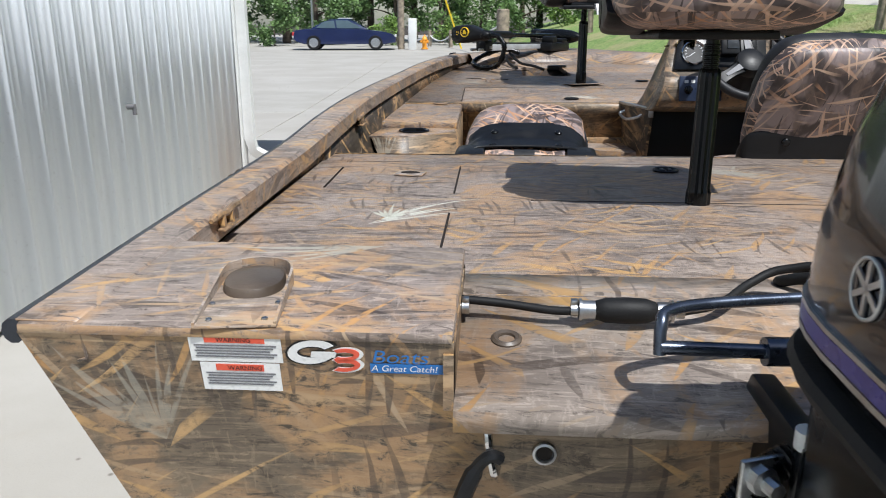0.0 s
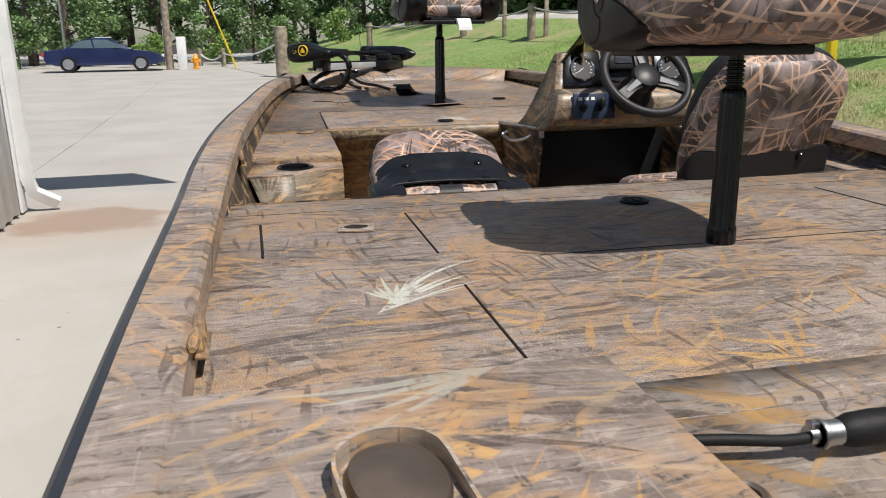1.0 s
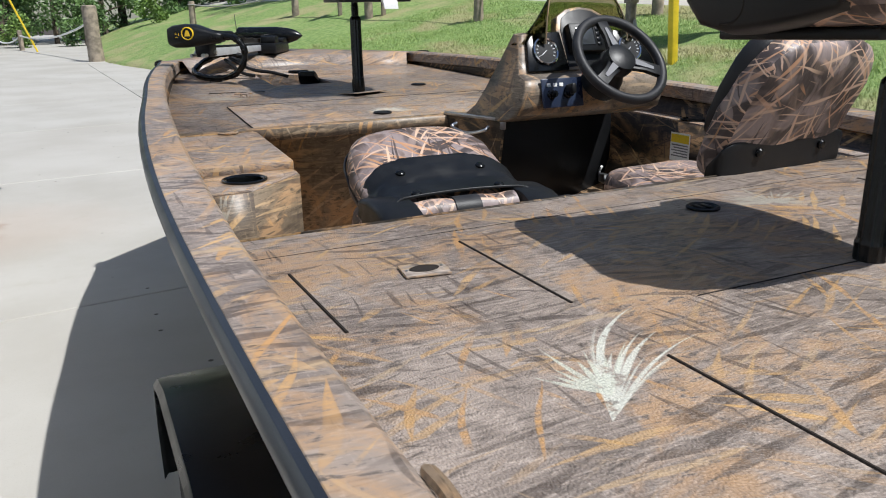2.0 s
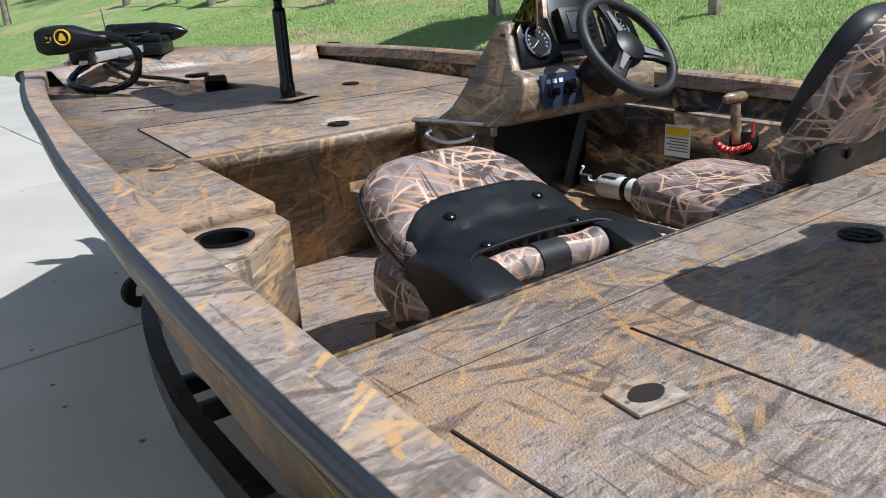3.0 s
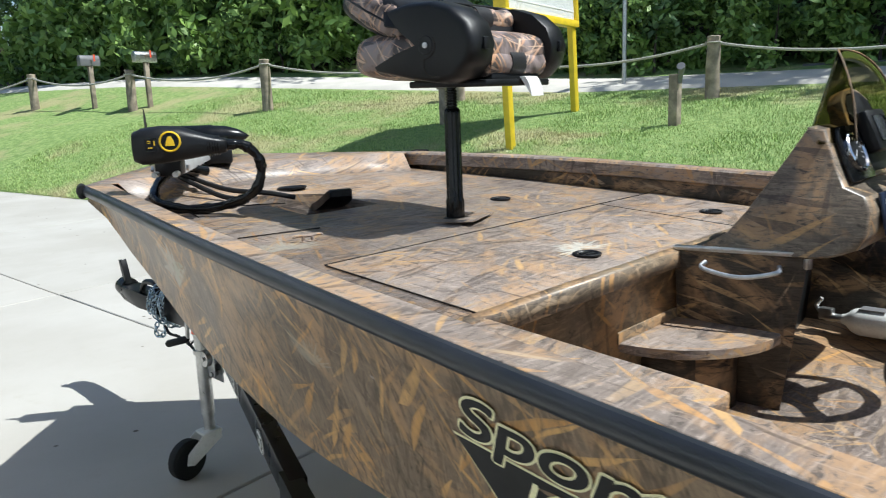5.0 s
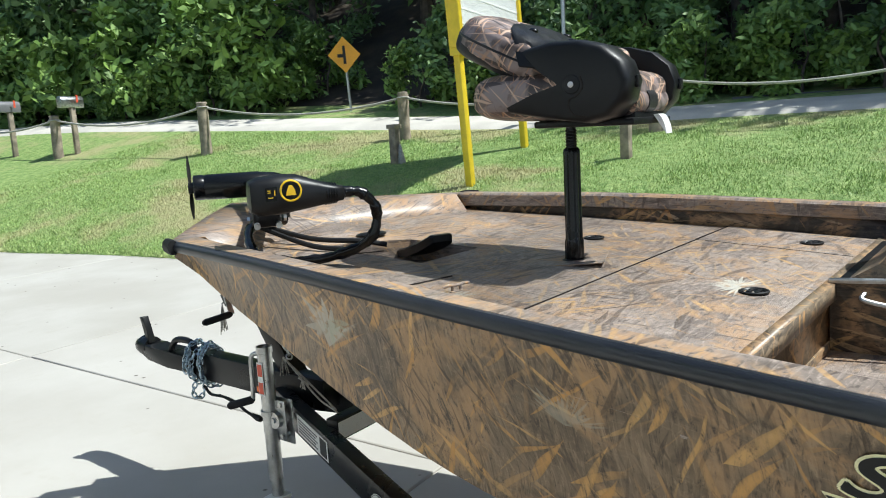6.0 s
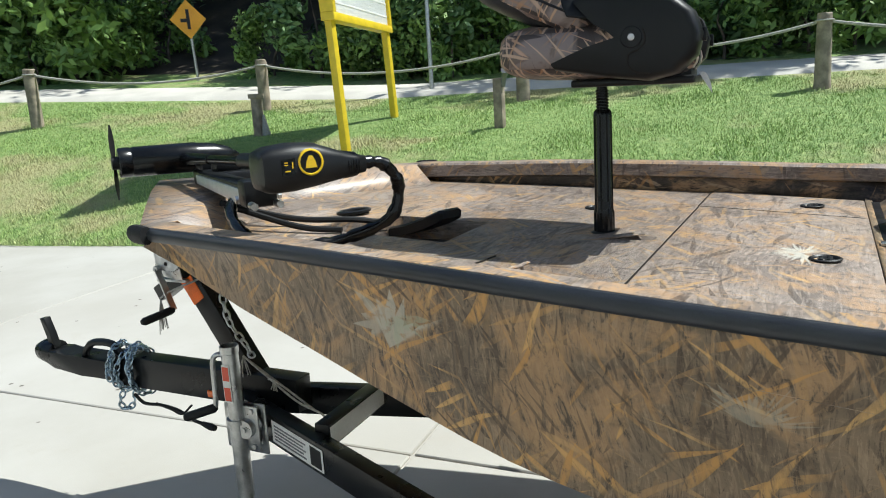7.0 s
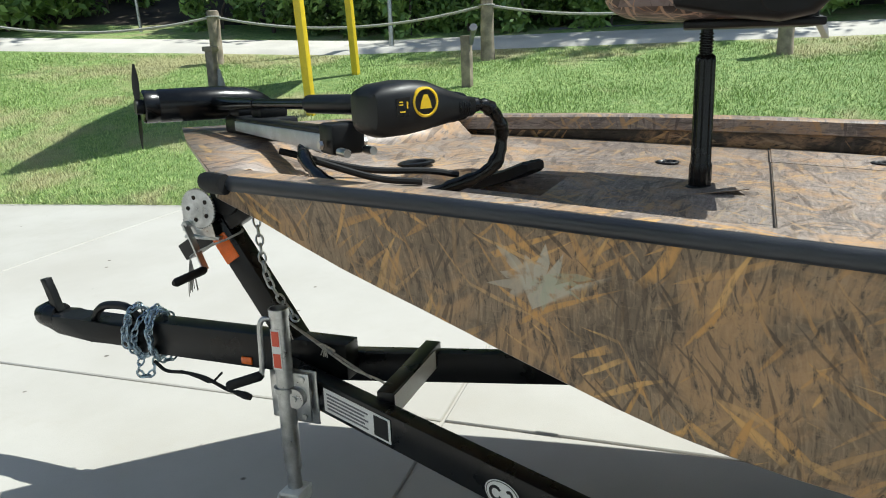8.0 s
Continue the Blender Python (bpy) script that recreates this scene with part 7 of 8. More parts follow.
# ---- trailer ----
def trailer():
    t = thing("boat_trailer", "black steel boat trailer with a galvanised tongue jack", "trailer", at=(0.42, 4.6, GROUND))
    tx = 0.415

    def beam(a, b, w, h, name="frame_rail", label="", mat=trailer_paint, bev=0.004):
        a, b = Vector(a), Vector(b)
        d = (b - a).normalized()
        up = Vector((0, 0, 1)) if abs(d.z) < 0.9 else Vector((0, 1, 0))
        s = d.cross(up).normalized()
        u = s.cross(d)
        bm = B()
        prism(bm, [a + s * w / 2 + u * h / 2, a - s * w / 2 + u * h / 2, a - s * w / 2 - u * h / 2, a + s * w / 2 - u * h / 2], b - a, bev=bev)
        return part(name, bm, mat, t, label)
    beam((tx, 5.30, 0.579), (tx - 0.003, 6.16, 0.579), 0.076, 0.114, "tongue", "black box-section tongue")
    for s in (-1, 1):
        k = -0.022 if s < 0 else 0.0
        beam((tx + k + s * 0.02, 5.54, 0.530), (tx + k + s * 0.47, 4.36, 0.465), 0.052, 0.098, "frame_rail", "black side rail")
        bm = B()
        pts = curve([(tx + k + s * 0.46, 4.42, 0.467), (tx + k + s * 0.56, 4.12, 0.452), (tx + s * 0.66, 3.70, 0.440), (tx + s * 0.69, 3.2, 0.435), (tx + s * 0.69, 1.4, 0.43)], 5)
        tube(bm, pts, 0.05, shape=[(-0.52, -0.98), (0.52, -0.98), (0.52, 0.98), (-0.52, 0.98)])
        part("frame_rail", bm, trailer_paint, t, "black side rail")
        # fender and wheel
        bm = B()
        rings = []
        cx, cy, cz = tx + s * 0.86, 2.45, 0.07 + 0.29
        prof = [(cy - 0.46, 0.34), (cy - 0.44, 0.50), (cy - 0.34, 0.655), (cy - 0.18, 0.70), (cy + 0.18, 0.70), (cy + 0.34, 0.655), (cy + 0.44, 0.50), (cy + 0.46, 0.34)]
        for x in (cx - 0.11, cx - 0.10, cx + 0.10, cx + 0.115):
            dz = -0.015 if abs(x - cx) > 0.105 else 0
            rings.append([(x, y, z + dz) for y, z in prof])
        loft(bm, rings, closed=False)
        part("fender", bm, trailer_paint, t, "black rounded fender", mods=[("SOLIDIFY", (0.004, 1))])
        bm = B()
        lathe(bm, [(0.18, -0.085), (0.27, -0.09), (0.288, -0.07), (0.29, 0), (0.288, 0.07), (0.27, 0.09), (0.18, 0.085)], pose(cx, cy, cz, 0, 90, 0), 36)
        w = part("wheel", bm, rubber, t, "black trailer tyre")
        bm = B()
        lathe(bm, [(0.05, -0.06), (0.17, -0.05), (0.185, -0.08), (0.185, 0.08), (0.17, 0.04), (0.05, 0.055)], pose(cx, cy, cz, 0, 90, 0), 30)
        part("rim", bm, alloy, w)
        # bunk under the hull
        beam((tx + s * 0.35 + 0.08, 1.2, 0.415), (tx + s * 0.32 + 0.08, 3.55, 0.418), 0.09, 0.04, "bunk", "carpeted bunk", black_vinyl)
    beam((tx - 0.19, 5.10, 0.545), (tx + 0.20, 5.12, 0.545), 0.05, 0.075, "cross_member", "black cross member")
    beam((tx - 0.62, 3.75, 0.42), (tx + 0.62, 3.75, 0.42), 0.05, 0.05, "cross_member")
    beam((tx - 0.69, 2.5, 0.36), (tx + 0.69, 2.5, 0.36), 0.06, 0.06, "axle")
    for y in (3.6, 2.0):
        beam((tx - 0.68, y, 0.40), (tx + 0.68, y, 0.40), 0.05, 0.05, "cross_member")
    # coupler
    bm = B()
    prism(bm, [(tx - 0.050, 6.10, 0.536), (tx - 0.050, 6.10, 0.616), (tx - 0.050, 6.36, 0.606), (tx - 0.045, 6.44, 0.620), (tx - 0.045, 6.53, 0.616), (tx - 0.045, 6.53, 0.575), (tx - 0.048, 6.46, 0.548), (tx - 0.05, 6.3, 0.538)], (0.095, 0.0, 0), bev=0.008)
    part("coupler", bm, trailer_paint, t, "black ball coupler")
    bm = B()
    tube(bm, [(tx - 0.002, 6.48, 0.600), (tx - 0.002, 6.53, 0.602), (tx - 0.002, 6.562, 0.594), (tx - 0.002, 6.575, 0.578)], [0.046, 0.050, 0.042, 0.02], 18)
    part("coupler_socket", bm, trailer_paint, t)
    bm = B()
    prism(bm, [(tx - 0.025, 6.465, 0.622), (tx - 0.025, 6.495, 0.622), (tx - 0.025, 6.508, 0.675), (tx - 0.025, 6.532, 0.738), (tx - 0.025, 6.505, 0.742), (tx - 0.025, 6.486, 0.685)], (0.03, 0, 0), bev=0.003)
    part("coupler_latch", bm, trailer_paint, t, "black latch lever")
    bm = B()
    tube(bm, curve([(tx - 0.02, 6.305, 0.606), (tx - 0.02, 6.285, 0.640), (tx - 0.02, 6.24, 0.668), (tx - 0.02, 6.15, 0.670), (tx - 0.02, 6.105, 0.632)], 5), 0.014, 10)
    part("coupler_handle", bm, black_plastic, t, "black carrying handle")
    # winch post, winch, bow stop
    beam((tx + 0.01, 5.47, 0.56), (tx + 0.01, 5.745, 0.985), 0.07, 0.075, "winch_post", "black leaning winch post")
    beam((tx + 0.01, 5.60, 1.045), (tx + 0.01, 5.885, 0.875), 0.058, 0.055, "winch_arm")
    bm = B()
    box(bm, tx - 0.0385 + 0.01, tx - 0.026 + 0.01, -0.028, 0.028, -0.045, 0.045, Matrix.Translation((0, 5.705, 0.905)) @ pose(0, 0, 0, -33, 0, 0), 0.003)
    part("reflector", bm, orange_lens, t, "orange side reflector")
    bm = B()
    box(bm, tx - 0.046, tx - 0.038, -0.02, 0.02, -0.012, 0.012, Matrix.Translation((0, 5.66, 0.545)), 0.003)
    part("side_marker", bm, orange_lens, t, "orange marker lamp")
    wx, wy, wz = tx - 0.02, 5.770, 1.012
    bm = B()
    n = 40
    rim = []
    for k in range(n):
        a = 2 * math.pi * k / n
        for f, r in ((0.0, 0.058), (0.3, 0.063), (0.6, 0.063), (0.9, 0.058)):
            aa = a + f * 2 * math.pi / n
            rim.append((wx - 0.035, wy + r * math.cos(aa), wz + 0.02 + r * math.sin(aa)))
    prism(bm, rim, (0.007, 0, 0))
    gear = part("winch_gear", bm, zinc, t, "toothed zinc winch gear")
    for k in range(5):
        a = 2 * math.pi * k / 5
        bm = B()
        cyl(bm, (wx - 0.0365, wy + 0.036 * math.cos(a), wz + 0.02 + 0.036 * math.sin(a)), (wx - 0.0345, wy + 0.036 * math.cos(a), wz + 0.02 + 0.036 * math.sin(a)), 0.007, 12)
        part("gear_hole", bm, dark_gap, gear)
    bm = B()
    prism(bm, [(wx - 0.028, wy - 0.05, wz - 0.075), (wx - 0.028, wy + 0.075, wz - 0.055), (wx - 0.028, wy + 0.062, wz + 0.02), (wx - 0.028, wy + 0.01, wz + 0.045), (wx - 0.028, wy - 0.03, wz + 0.02)], (0.003, 0, 0), bev=0.001)
    prism(bm, [(wx + 0.055, wy - 0.05, wz - 0.075), (wx + 0.055, wy + 0.075, wz - 0.055), (wx + 0.055, wy + 0.062, wz + 0.02), (wx + 0.055, wy + 0.01, wz + 0.045), (wx + 0.055, wy - 0.03, wz + 0.02)], (0.003, 0, 0), bev=0.001)
    box(bm, wx - 0.028, wx + 0.058, wy - 0.06, wy + 0.07, wz - 0.078, wz - 0.068, bev=0.001)
    part("winch_frame", bm, zinc, t, "folded zinc winch frame")
    bm = B()
    cyl(bm, (wx - 0.024, wy, wz), (wx + 0.054, wy, wz), 0.035, 20)
    part("strap_drum", bm, black_vinyl, t, "rolled black winch strap")
    bm = B()
    tube(bm, [(tx + 0.01 - 0.04, 5.69, 1.06), (tx + 0.01 + 0.04, 5.69, 1.06)], 0.05, 20)
    part("bow_stop", bm, rubber, t, "black rubber bow stop")
    bm = B()
    crank0, crank1 = Vector((wx - 0.045, wy + 0.045, wz - 0.03)), Vector((wx - 0.055, wy - 0.02, wz - 0.165))
    tube(bm, [crank0, crank1], 0.5, shape=[(-0.022, -0.006), (0.022, -0.006), (0.022, 0.006), (-0.022, 0.006)])
    cyl(bm, crank0 + Vector((0.02, 0, 0)), crank0 + Vector((-0.008, 0, 0)), 0.011, 6)
    part("winch_crank", bm, zinc, t, "zinc winch crank")
    bm = B()
    tube(bm, [crank1 + Vector((0.0, 0, 0)), crank1 + Vector((-0.012, 0.002, 0)), crank1 + Vector((-0.105, 0.025, -0.012)), crank1 + Vector((-0.115, 0.027, -0.013))], [0.008, 0.0135, 0.0135, 0.008], 14)
    part("crank_grip", bm, rubber, t, "black rubber crank grip")
    # jack
    jx, jy = 0.222, 5.415
    bm = B()
    lathe(bm, [(0.026, 0.30), (0.026, 0.770), (0.0285, 0.772), (0.0285, 0.794), (0.0240, 0.794), (0.0240, 0.76), (0.0005, 0.759)], pose(jx, jy, 0), 24)
    part("jack_tube", bm, zinc, t, "galvanised jack tube")
    bm = B()
    lathe(bm, [(0.0215, 0.215), (0.0215, 0.31)], pose(jx, jy, 0), 20)
    part("jack_inner_tube", bm, zinc, t)
    bm = B()
    lathe(bm, [(0.033, 0.545), (0.033, 0.560)], pose(jx, jy, 0), 20)
    part("jack_collar", bm, zinc, t)
    bm = B()
    prism(bm, [(jx - 0.0275, jy - 0.016, 0.62), (jx - 0.0275, jy + 0.014, 0.62), (jx - 0.0275, jy + 0.014, 0.74), (jx - 0.0275, jy - 0.016, 0.74)], (-0.001, 0, 0))
    jl = part("jack_label", bm, white_label, t, "red and white jack label")
    for z0, z1 in ((0.626, 0.668), (0.690, 0.734)):
        bm = B()
        prism(bm, [(jx - 0.0290, jy + y, z) for y, z in ((-0.013, z0), (0.011, z0), (0.011, z1), (-0.013, z1))], (-0.0006, 0, 0))
        part("red_panel", bm, red_label, jl)
    bm = B()
    tube(bm, curve([(jx, jy + 0.015, 0.762), (jx - 0.016, jy + 0.040, 0.764), (jx - 0.022, jy + 0.052, 0.742), (jx - 0.022, jy + 0.055, 0.68), (jx - 0.022, jy + 0.058, 0.62), (jx - 0.022, jy + 0.062, 0.597)], 5), 0.008, 10)
    part("jack_crank", bm, zinc, t, "zinc jack crank")
    bm = B()
    tube(bm, [(jx - 0.022, jy + 0.058, 0.596), (jx - 0.026, jy + 0.066, 0.592), (jx - 0.060, jy + 0.148, 0.566), (jx - 0.063, jy + 0.155, 0.564)], [0.009, 0.0145, 0.0145, 0.010], 14)
    part("jack_grip", bm, rubber, t, "black jack grip")
    bm = B()
    box(bm, jx + 0.005, jx + 0.011, jy - 0.075, jy + 0.055, 0.455, 0.60, bev=0.004)
    box(bm, jx + 0.030, jx + 0.036, jy - 0.085, jy + 0.045, 0.435, 0.60, bev=0.004)
    cyl(bm, (jx - 0.015, jy - 0.035, 0.53), (jx + 0.05, jy - 0.035, 0.53), 0.030, 20)
    part("swivel_bracket", bm, zinc, t, "zinc swivel bracket")
    for y, z in ((-0.055, 0.47), (-0.055, 0.585), (0.03, 0.47), (0.03, 0.585), (-0.035, 0.53)):
        bm = B()
        cyl(bm, (jx - 0.002 - (0.018 if z == 0.53 else 0), jy + y, z), (jx + 0.05, jy + y, z), 0.009, 6)
        part("bracket_bolt", bm, zinc, t)
    # caster, trailing to the side
    bm = B()
    wc = Vector((jx - 0.105, jy - 0.005, 0.07 + 0.078))
    lathe(bm, [(0.03, -0.022), (0.066, -0.024), (0.077, -0.016), (0.078, 0), (0.077, 0.016), (0.066, 0.024), (0.03, 0.022)], Matrix.Translation(wc) @ pose(0, 0, 0, 90, 0, 12), 28)
    cw = part("caster_wheel", bm, rubber, t, "black caster wheel")
    bm = B()
    lathe(bm, [(0.0005, -0.020), (0.032, -0.019), (0.032, 0.019), (0.0005, 0.020)], Matrix.Translation(wc) @ pose(0, 0, 0, 90, 0, 12), 20)
    part("caster_hub", bm, zinc, cw)
    bm = B()
    for s in (-1, 1):
        y = s * 0.030
        prism(bm, [wc + Vector((-0.018, y, -0.012)), wc + Vector((0.012, y, -0.02)), wc + Vector((0.135, y * 0.9, 0.055)), wc + Vector((0.135, y * 0.9, 0.085)), wc + Vector((0.06, y, 0.088)), wc + Vector((-0.01, y, 0.03))], (0, 0.004 * s, 0), bev=0.001)
    box(bm, wc.x + 0.06, wc.x + 0.138, wc.y - 0.032, wc.y + 0.032, wc.z + 0.078, wc.z + 0.090, bev=0.002)
    part("caster_fork", bm, white_paint, t, "pale caster fork")
    # labels on the rail and the maker's oval
    top, end = Vector((tx - 0.042, 5.54, 0.530)), Vector((tx - 0.492, 4.36, 0.465))
    a, b = top.lerp(end, 0.19), top.lerp(end, 0.42)
    d = (b - a).normalized()
    out = Vector((d.y, -d.x, 0))
    out = out if out.x < 0 else -out
    base_off = 0.0275

    def rail_patch(f0, f1, z0, z1, lift, mat, nm, parent=t, label=""):
        bm = B()
        L = (b - a).length
        p = lambda f, z: a + d * (L * f) + Vector((0, 0, z)) + out * lift
        prism(bm, [p(f0, z0), p(f1, z0), p(f1, z1), p(f0, z1)], out * 0.001)
        return part(nm, bm, mat, parent, label)
    lab = rail_patch(0.05, 1.0, -0.035, 0.036, base_off, white_label, "rail_label", t, "silver and white printed rail label")
    rail_patch(0.78, 0.97, -0.028, 0.030, base_off + 0.0012, dark_ink, "label_print", lab)
    for k in range(5):
        rail_patch(0.10, 0.70 - 0.05 * (k % 2), -0.025 + 0.011 * k, -0.020 + 0.011 * k, base_off + 0.0012, grey_ink, "label_print", lab)
    m = Matrix.Translation(a + d * 0.665 + out * (base_off + 0.001) + Vector((0, 0, -0.012))) @ out.to_track_quat("Z", "Y").to_matrix().to_4x4()
    for r, lift, mat in ((1.0, 0.0, white_label), (0.93, 0.0008, dark_ink), (0.88, 0.0016, white_label)):
        bm = B()
        prism(bm, [m @ Vector((0.052 * r * math.cos(x), 0.036 * r * math.sin(x), lift)) for x in [2 * math.pi * k / 28 for k in range(28)]], out * 0.0008)
        part("oval_mark", bm, mat, t, "black and white oval mark" if r == 1.0 else "")
    bm = B()
    for cx, rx, a0, a1 in ((-0.018, 0.020, 0.6, 5.9), (0.022, 0.014, -2.2, 2.3)):
        ring = [(cx + rx * math.cos(x), 0.020 * math.sin(x)) for x in [a0 + (a1 - a0) * k / 12 for k in range(13)]]
        inner = [(cx + (rx - 0.008) * math.cos(x), 0.012 * math.sin(x)) for x in [a1 + (a0 - a1) * k / 12 for k in range(13)]]
        prism(bm, [m @ Vector((u, v, 0.0025)) for u, v in ring + inner], out * 0.0008)
    part("mark_shape", bm, dark_ink, t)
    bm = B()
    prism(bm, [(tx - 0.185, 5.0735, 0.515), (tx + 0.14, 5.0900, 0.515), (tx + 0.14, 5.0900, 0.575), (tx - 0.185, 5.0735, 0.575)], (0, -0.0012, 0))
    part("cross_label", bm, white_label, t, "pale label on the cross member")


trailer()


def chain(name, label, pts, link=0.030, wire=0.0032, material=None, parent=None):
    """Links along a line, each turned a quarter from the last."""
    root = parent or thing(name, label, "chain", at=tuple(Vector(pts[0])))
    line = curve(pts, 10)
    acc, k, last = 0.0, 0, line[0]
    for p, q in zip(line, line[1:]):
        acc += (q - p).length
        if acc >= link * 0.72:
            d = (q - last).normalized()
            s = d.cross(Vector((0, 0, 1)))
            s = s.normalized() if s.length > 0.05 else Vector((1, 0, 0))
            u = s if k % 2 else s.cross(d)
            c = (q + last) / 2
            bm = B()
            ring = [c + d * (link * 0.5 * math.copysign(abs(math.cos(a)) ** 0.8, math.cos(a))) + u * (link * 0.30 * math.sin(a)) for a in [2 * math.pi * j / 12 for j in range(13)]]
            tube(bm, ring, wire, 6, False)
            part("chain_link", bm, material or zinc, root)
            acc, k, last = 0.0, k + 1, q
    return root


chain("bow_safety_chain", "zinc safety chain from the winch post to the bow eye", [(0.425, 5.61, 1.03), (0.40, 5.585, 0.94), (0.375, 5.56, 0.86), (0.37, 5.535, 0.80), (0.39, 5.50, 0.73), (0.36, 5.45, 0.70)], 0.034, 0.0035)
blue_zinc = plain("bluish_zinc_plate", (0.42, 0.52, 0.60), 0.30, 0.9, 0.3, 30, 260, 0.1)
coil = thing("coiled_tow_chain", "bluish zinc tow chain wrapped round the tongue", "chain", at=(0.40, 6.08, 0.57))
for k in range(6):
    y = 6.005 + 0.024 * k
    chain("", "", [(0.412 + (0.058 + 0.006 * (k % 2)) * math.cos(a), y + 0.028 * math.sin(a * 0.5 + 1.7 * k), 0.582 + (0.076 + 0.008 * ((k * 2) % 3)) * math.sin(a)) for a in [2 * math.pi * j / 10 for j in range(11)]], 0.030, 0.0036, blue_zinc, coil)
chain("", "", [(0.352, 6.07, 0.51), (0.342, 6.085, 0.47), (0.350, 6.07, 0.445), (0.362, 6.04, 0.46), (0.372, 6.03, 0.51)], 0.030, 0.0036, blue_zinc, coil)
chain("", "", [(0.352, 6.10, 0.66), (0.346, 6.12, 0.62), (0.344, 6.13, 0.57), (0.350, 6.12, 0.53)], 0.030, 0.0036, blue_zinc, coil)
wire_h = thing("trailer_wiring", "black trailer light cable hanging under the tongue", "cable", at=(0.36, 5.9, 0.5))
bm = B()
tube(bm, curve([(0.365, 6.03, 0.50), (0.36, 5.98, 0.475), (0.36, 5.90, 0.478), (0.36, 5.82, 0.470), (0.355, 5.74, 0.445), (0.35, 5.68, 0.438)], 6), 0.006, 8)
tube(bm, curve([(0.36, 5.92, 0.482), (0.37, 5.86, 0.462), (0.36, 5.80, 0.458), (0.37, 5.76, 0.492)], 6), 0.004, 6)
part("cable", bm, rubber, wire_h)
bm = B()
tube(bm, [(0.352, 5.70, 0.440), (0.348, 5.66, 0.436), (0.346, 5.64, 0.434)], [0.008, 0.013, 0.010], 10)
part("plug", bm, rubber, wire_h)


def rope(name, label, lines, r=0.0035, tassel=()):
    root = thing(name, label, "rope", at=tuple(Vector(lines[0][0])))
    for ln in lines:
        bm = B()
        tube(bm, curve(ln, 6), r, 6)
        part("rope_strand", bm, rope_grey, root)
    for top, n, ln in tassel:
        for k in range(n):
            bm = B()
            top_v = Vector(top)
            dx, dy = random.uniform(-1, 1) * 0.018, random.uniform(-1, 1) * 0.018
            tube(bm, curve([top_v, top_v + Vector((dx * 0.6, dy * 0.6, -ln * 0.5)), top_v + Vector((dx, dy, -ln * random.uniform(0.8, 1.1)))], 3), 0.0018, 4)
            part("frayed_end", bm, rope_grey, root)


rope("winch_rope", "frayed grey rope tied round the winch post", [[(0.37, 5.68, 0.94), (0.35, 5.72, 0.925), (0.345, 5.78, 0.90), (0.335, 5.80, 0.885)], [(0.46, 5.70, 0.95), (0.42, 5.66, 0.955), (0.37, 5.68, 0.94)]], 0.0035, [((0.335, 5.80, 0.885), 9, 0.115)])
rope("bow_rope", "frayed grey rope from the chain to the cross member", [[(0.37, 5.50, 0.70), (0.35, 5.40, 0.655), (0.31, 5.25, 0.60), (0.285, 5.13, 0.578), (0.285, 5.12, 0.52)], [(0.37, 5.50, 0.70), (0.36, 5.36, 0.63), (0.34, 5.20, 0.56)], [(0.32, 5.36, 0.655), (0.30, 5.33, 0.665), (0.31, 5.30, 0.645), (0.33, 5.33, 0.64)]], 0.0035, [((0.37, 5.50, 0.70), 9, 0.07), ((0.31, 5.33, 0.66), 5, 0.04)])


# ---- fence, signs, street things ----
def ground_at(x, y):
    d = x - curb_x(y)
    return drive_z(y) if d <= 0 else lawn_z(d, y)


def post_mesh(h, r, seed):
    rnd = random.Random(seed)
    rings = []
    for f in (-0.15, 0.0, 0.25, 0.5, 0.75, 0.95, 0.985, 1.0):
        rr = r * (1.06 - 0.14 * f) * (0.86 if f > 0.99 else 1.0)
        rings.append([Vector((rr * (1 + 0.09 * noise.noise(Vector((math.cos(a) * 1.5 + seed, math.sin(a) * 1.5, f * 2)))) * math.cos(a) + 0.02 * f * rnd.uniform(-1, 1), rr * math.sin(a), h * f)) for a in [2 * math.pi * k / 14 for k in range(14)]])
    bm = B()
    loft(bm, rings)
    return bm


FENCE = [(10.9, -5.2, 1.0), (10.75, -0.6, 1.0), (10.45, 3.90, 1.0), (10.25, 8.18, 0.92), (9.54, 12.81, 0.88), (7.71, 16.49, 1.02), (6.62, 20.4, 0.92), (5.75, 24.2, 0.88), (3.3, 27.6, 0.85)]
fence_posts = []
for k, (x, y, h) in enumerate(FENCE):
    z = ground_at(x, y)
    p = thing("fence_post", "weathered round timber fence post on the lawn", "post", "rope fence posts", at=(x, y, z))
    bm = post_mesh(h, 0.105, k * 1.7)
    ob = part("timber", bm, wood_grey, None)
    ob.parent = p
    bm = B()
    tube(bm, [Vector((0.112 * math.cos(a), 0.112 * math.sin(a), h - 0.10)) for a in [2 * math.pi * q / 14 for q in range(15)]], 0.014, 6)
    ob = part("rope_turn", bm, rope_grey, None)
    ob.parent = p
    fence_posts.append(Vector((x, y, z + h - 0.10)))
for a, b in zip(fence_posts, fence_posts[1:]):
    r = thing("fence_rope", "sagging grey rope between two fence posts", "rope", "fence ropes", at=tuple(a))
    bm = B()
    sag = 0.055 * (b - a).length
    pts = [a.lerp(b, t) - Vector((0, 0, sag * 4 * t * (1 - t))) for t in [q / 16 for q in range(17)]]
    tube(bm, pts, 0.022, 7)
    part("rope_strand", bm, rope_grey, r)
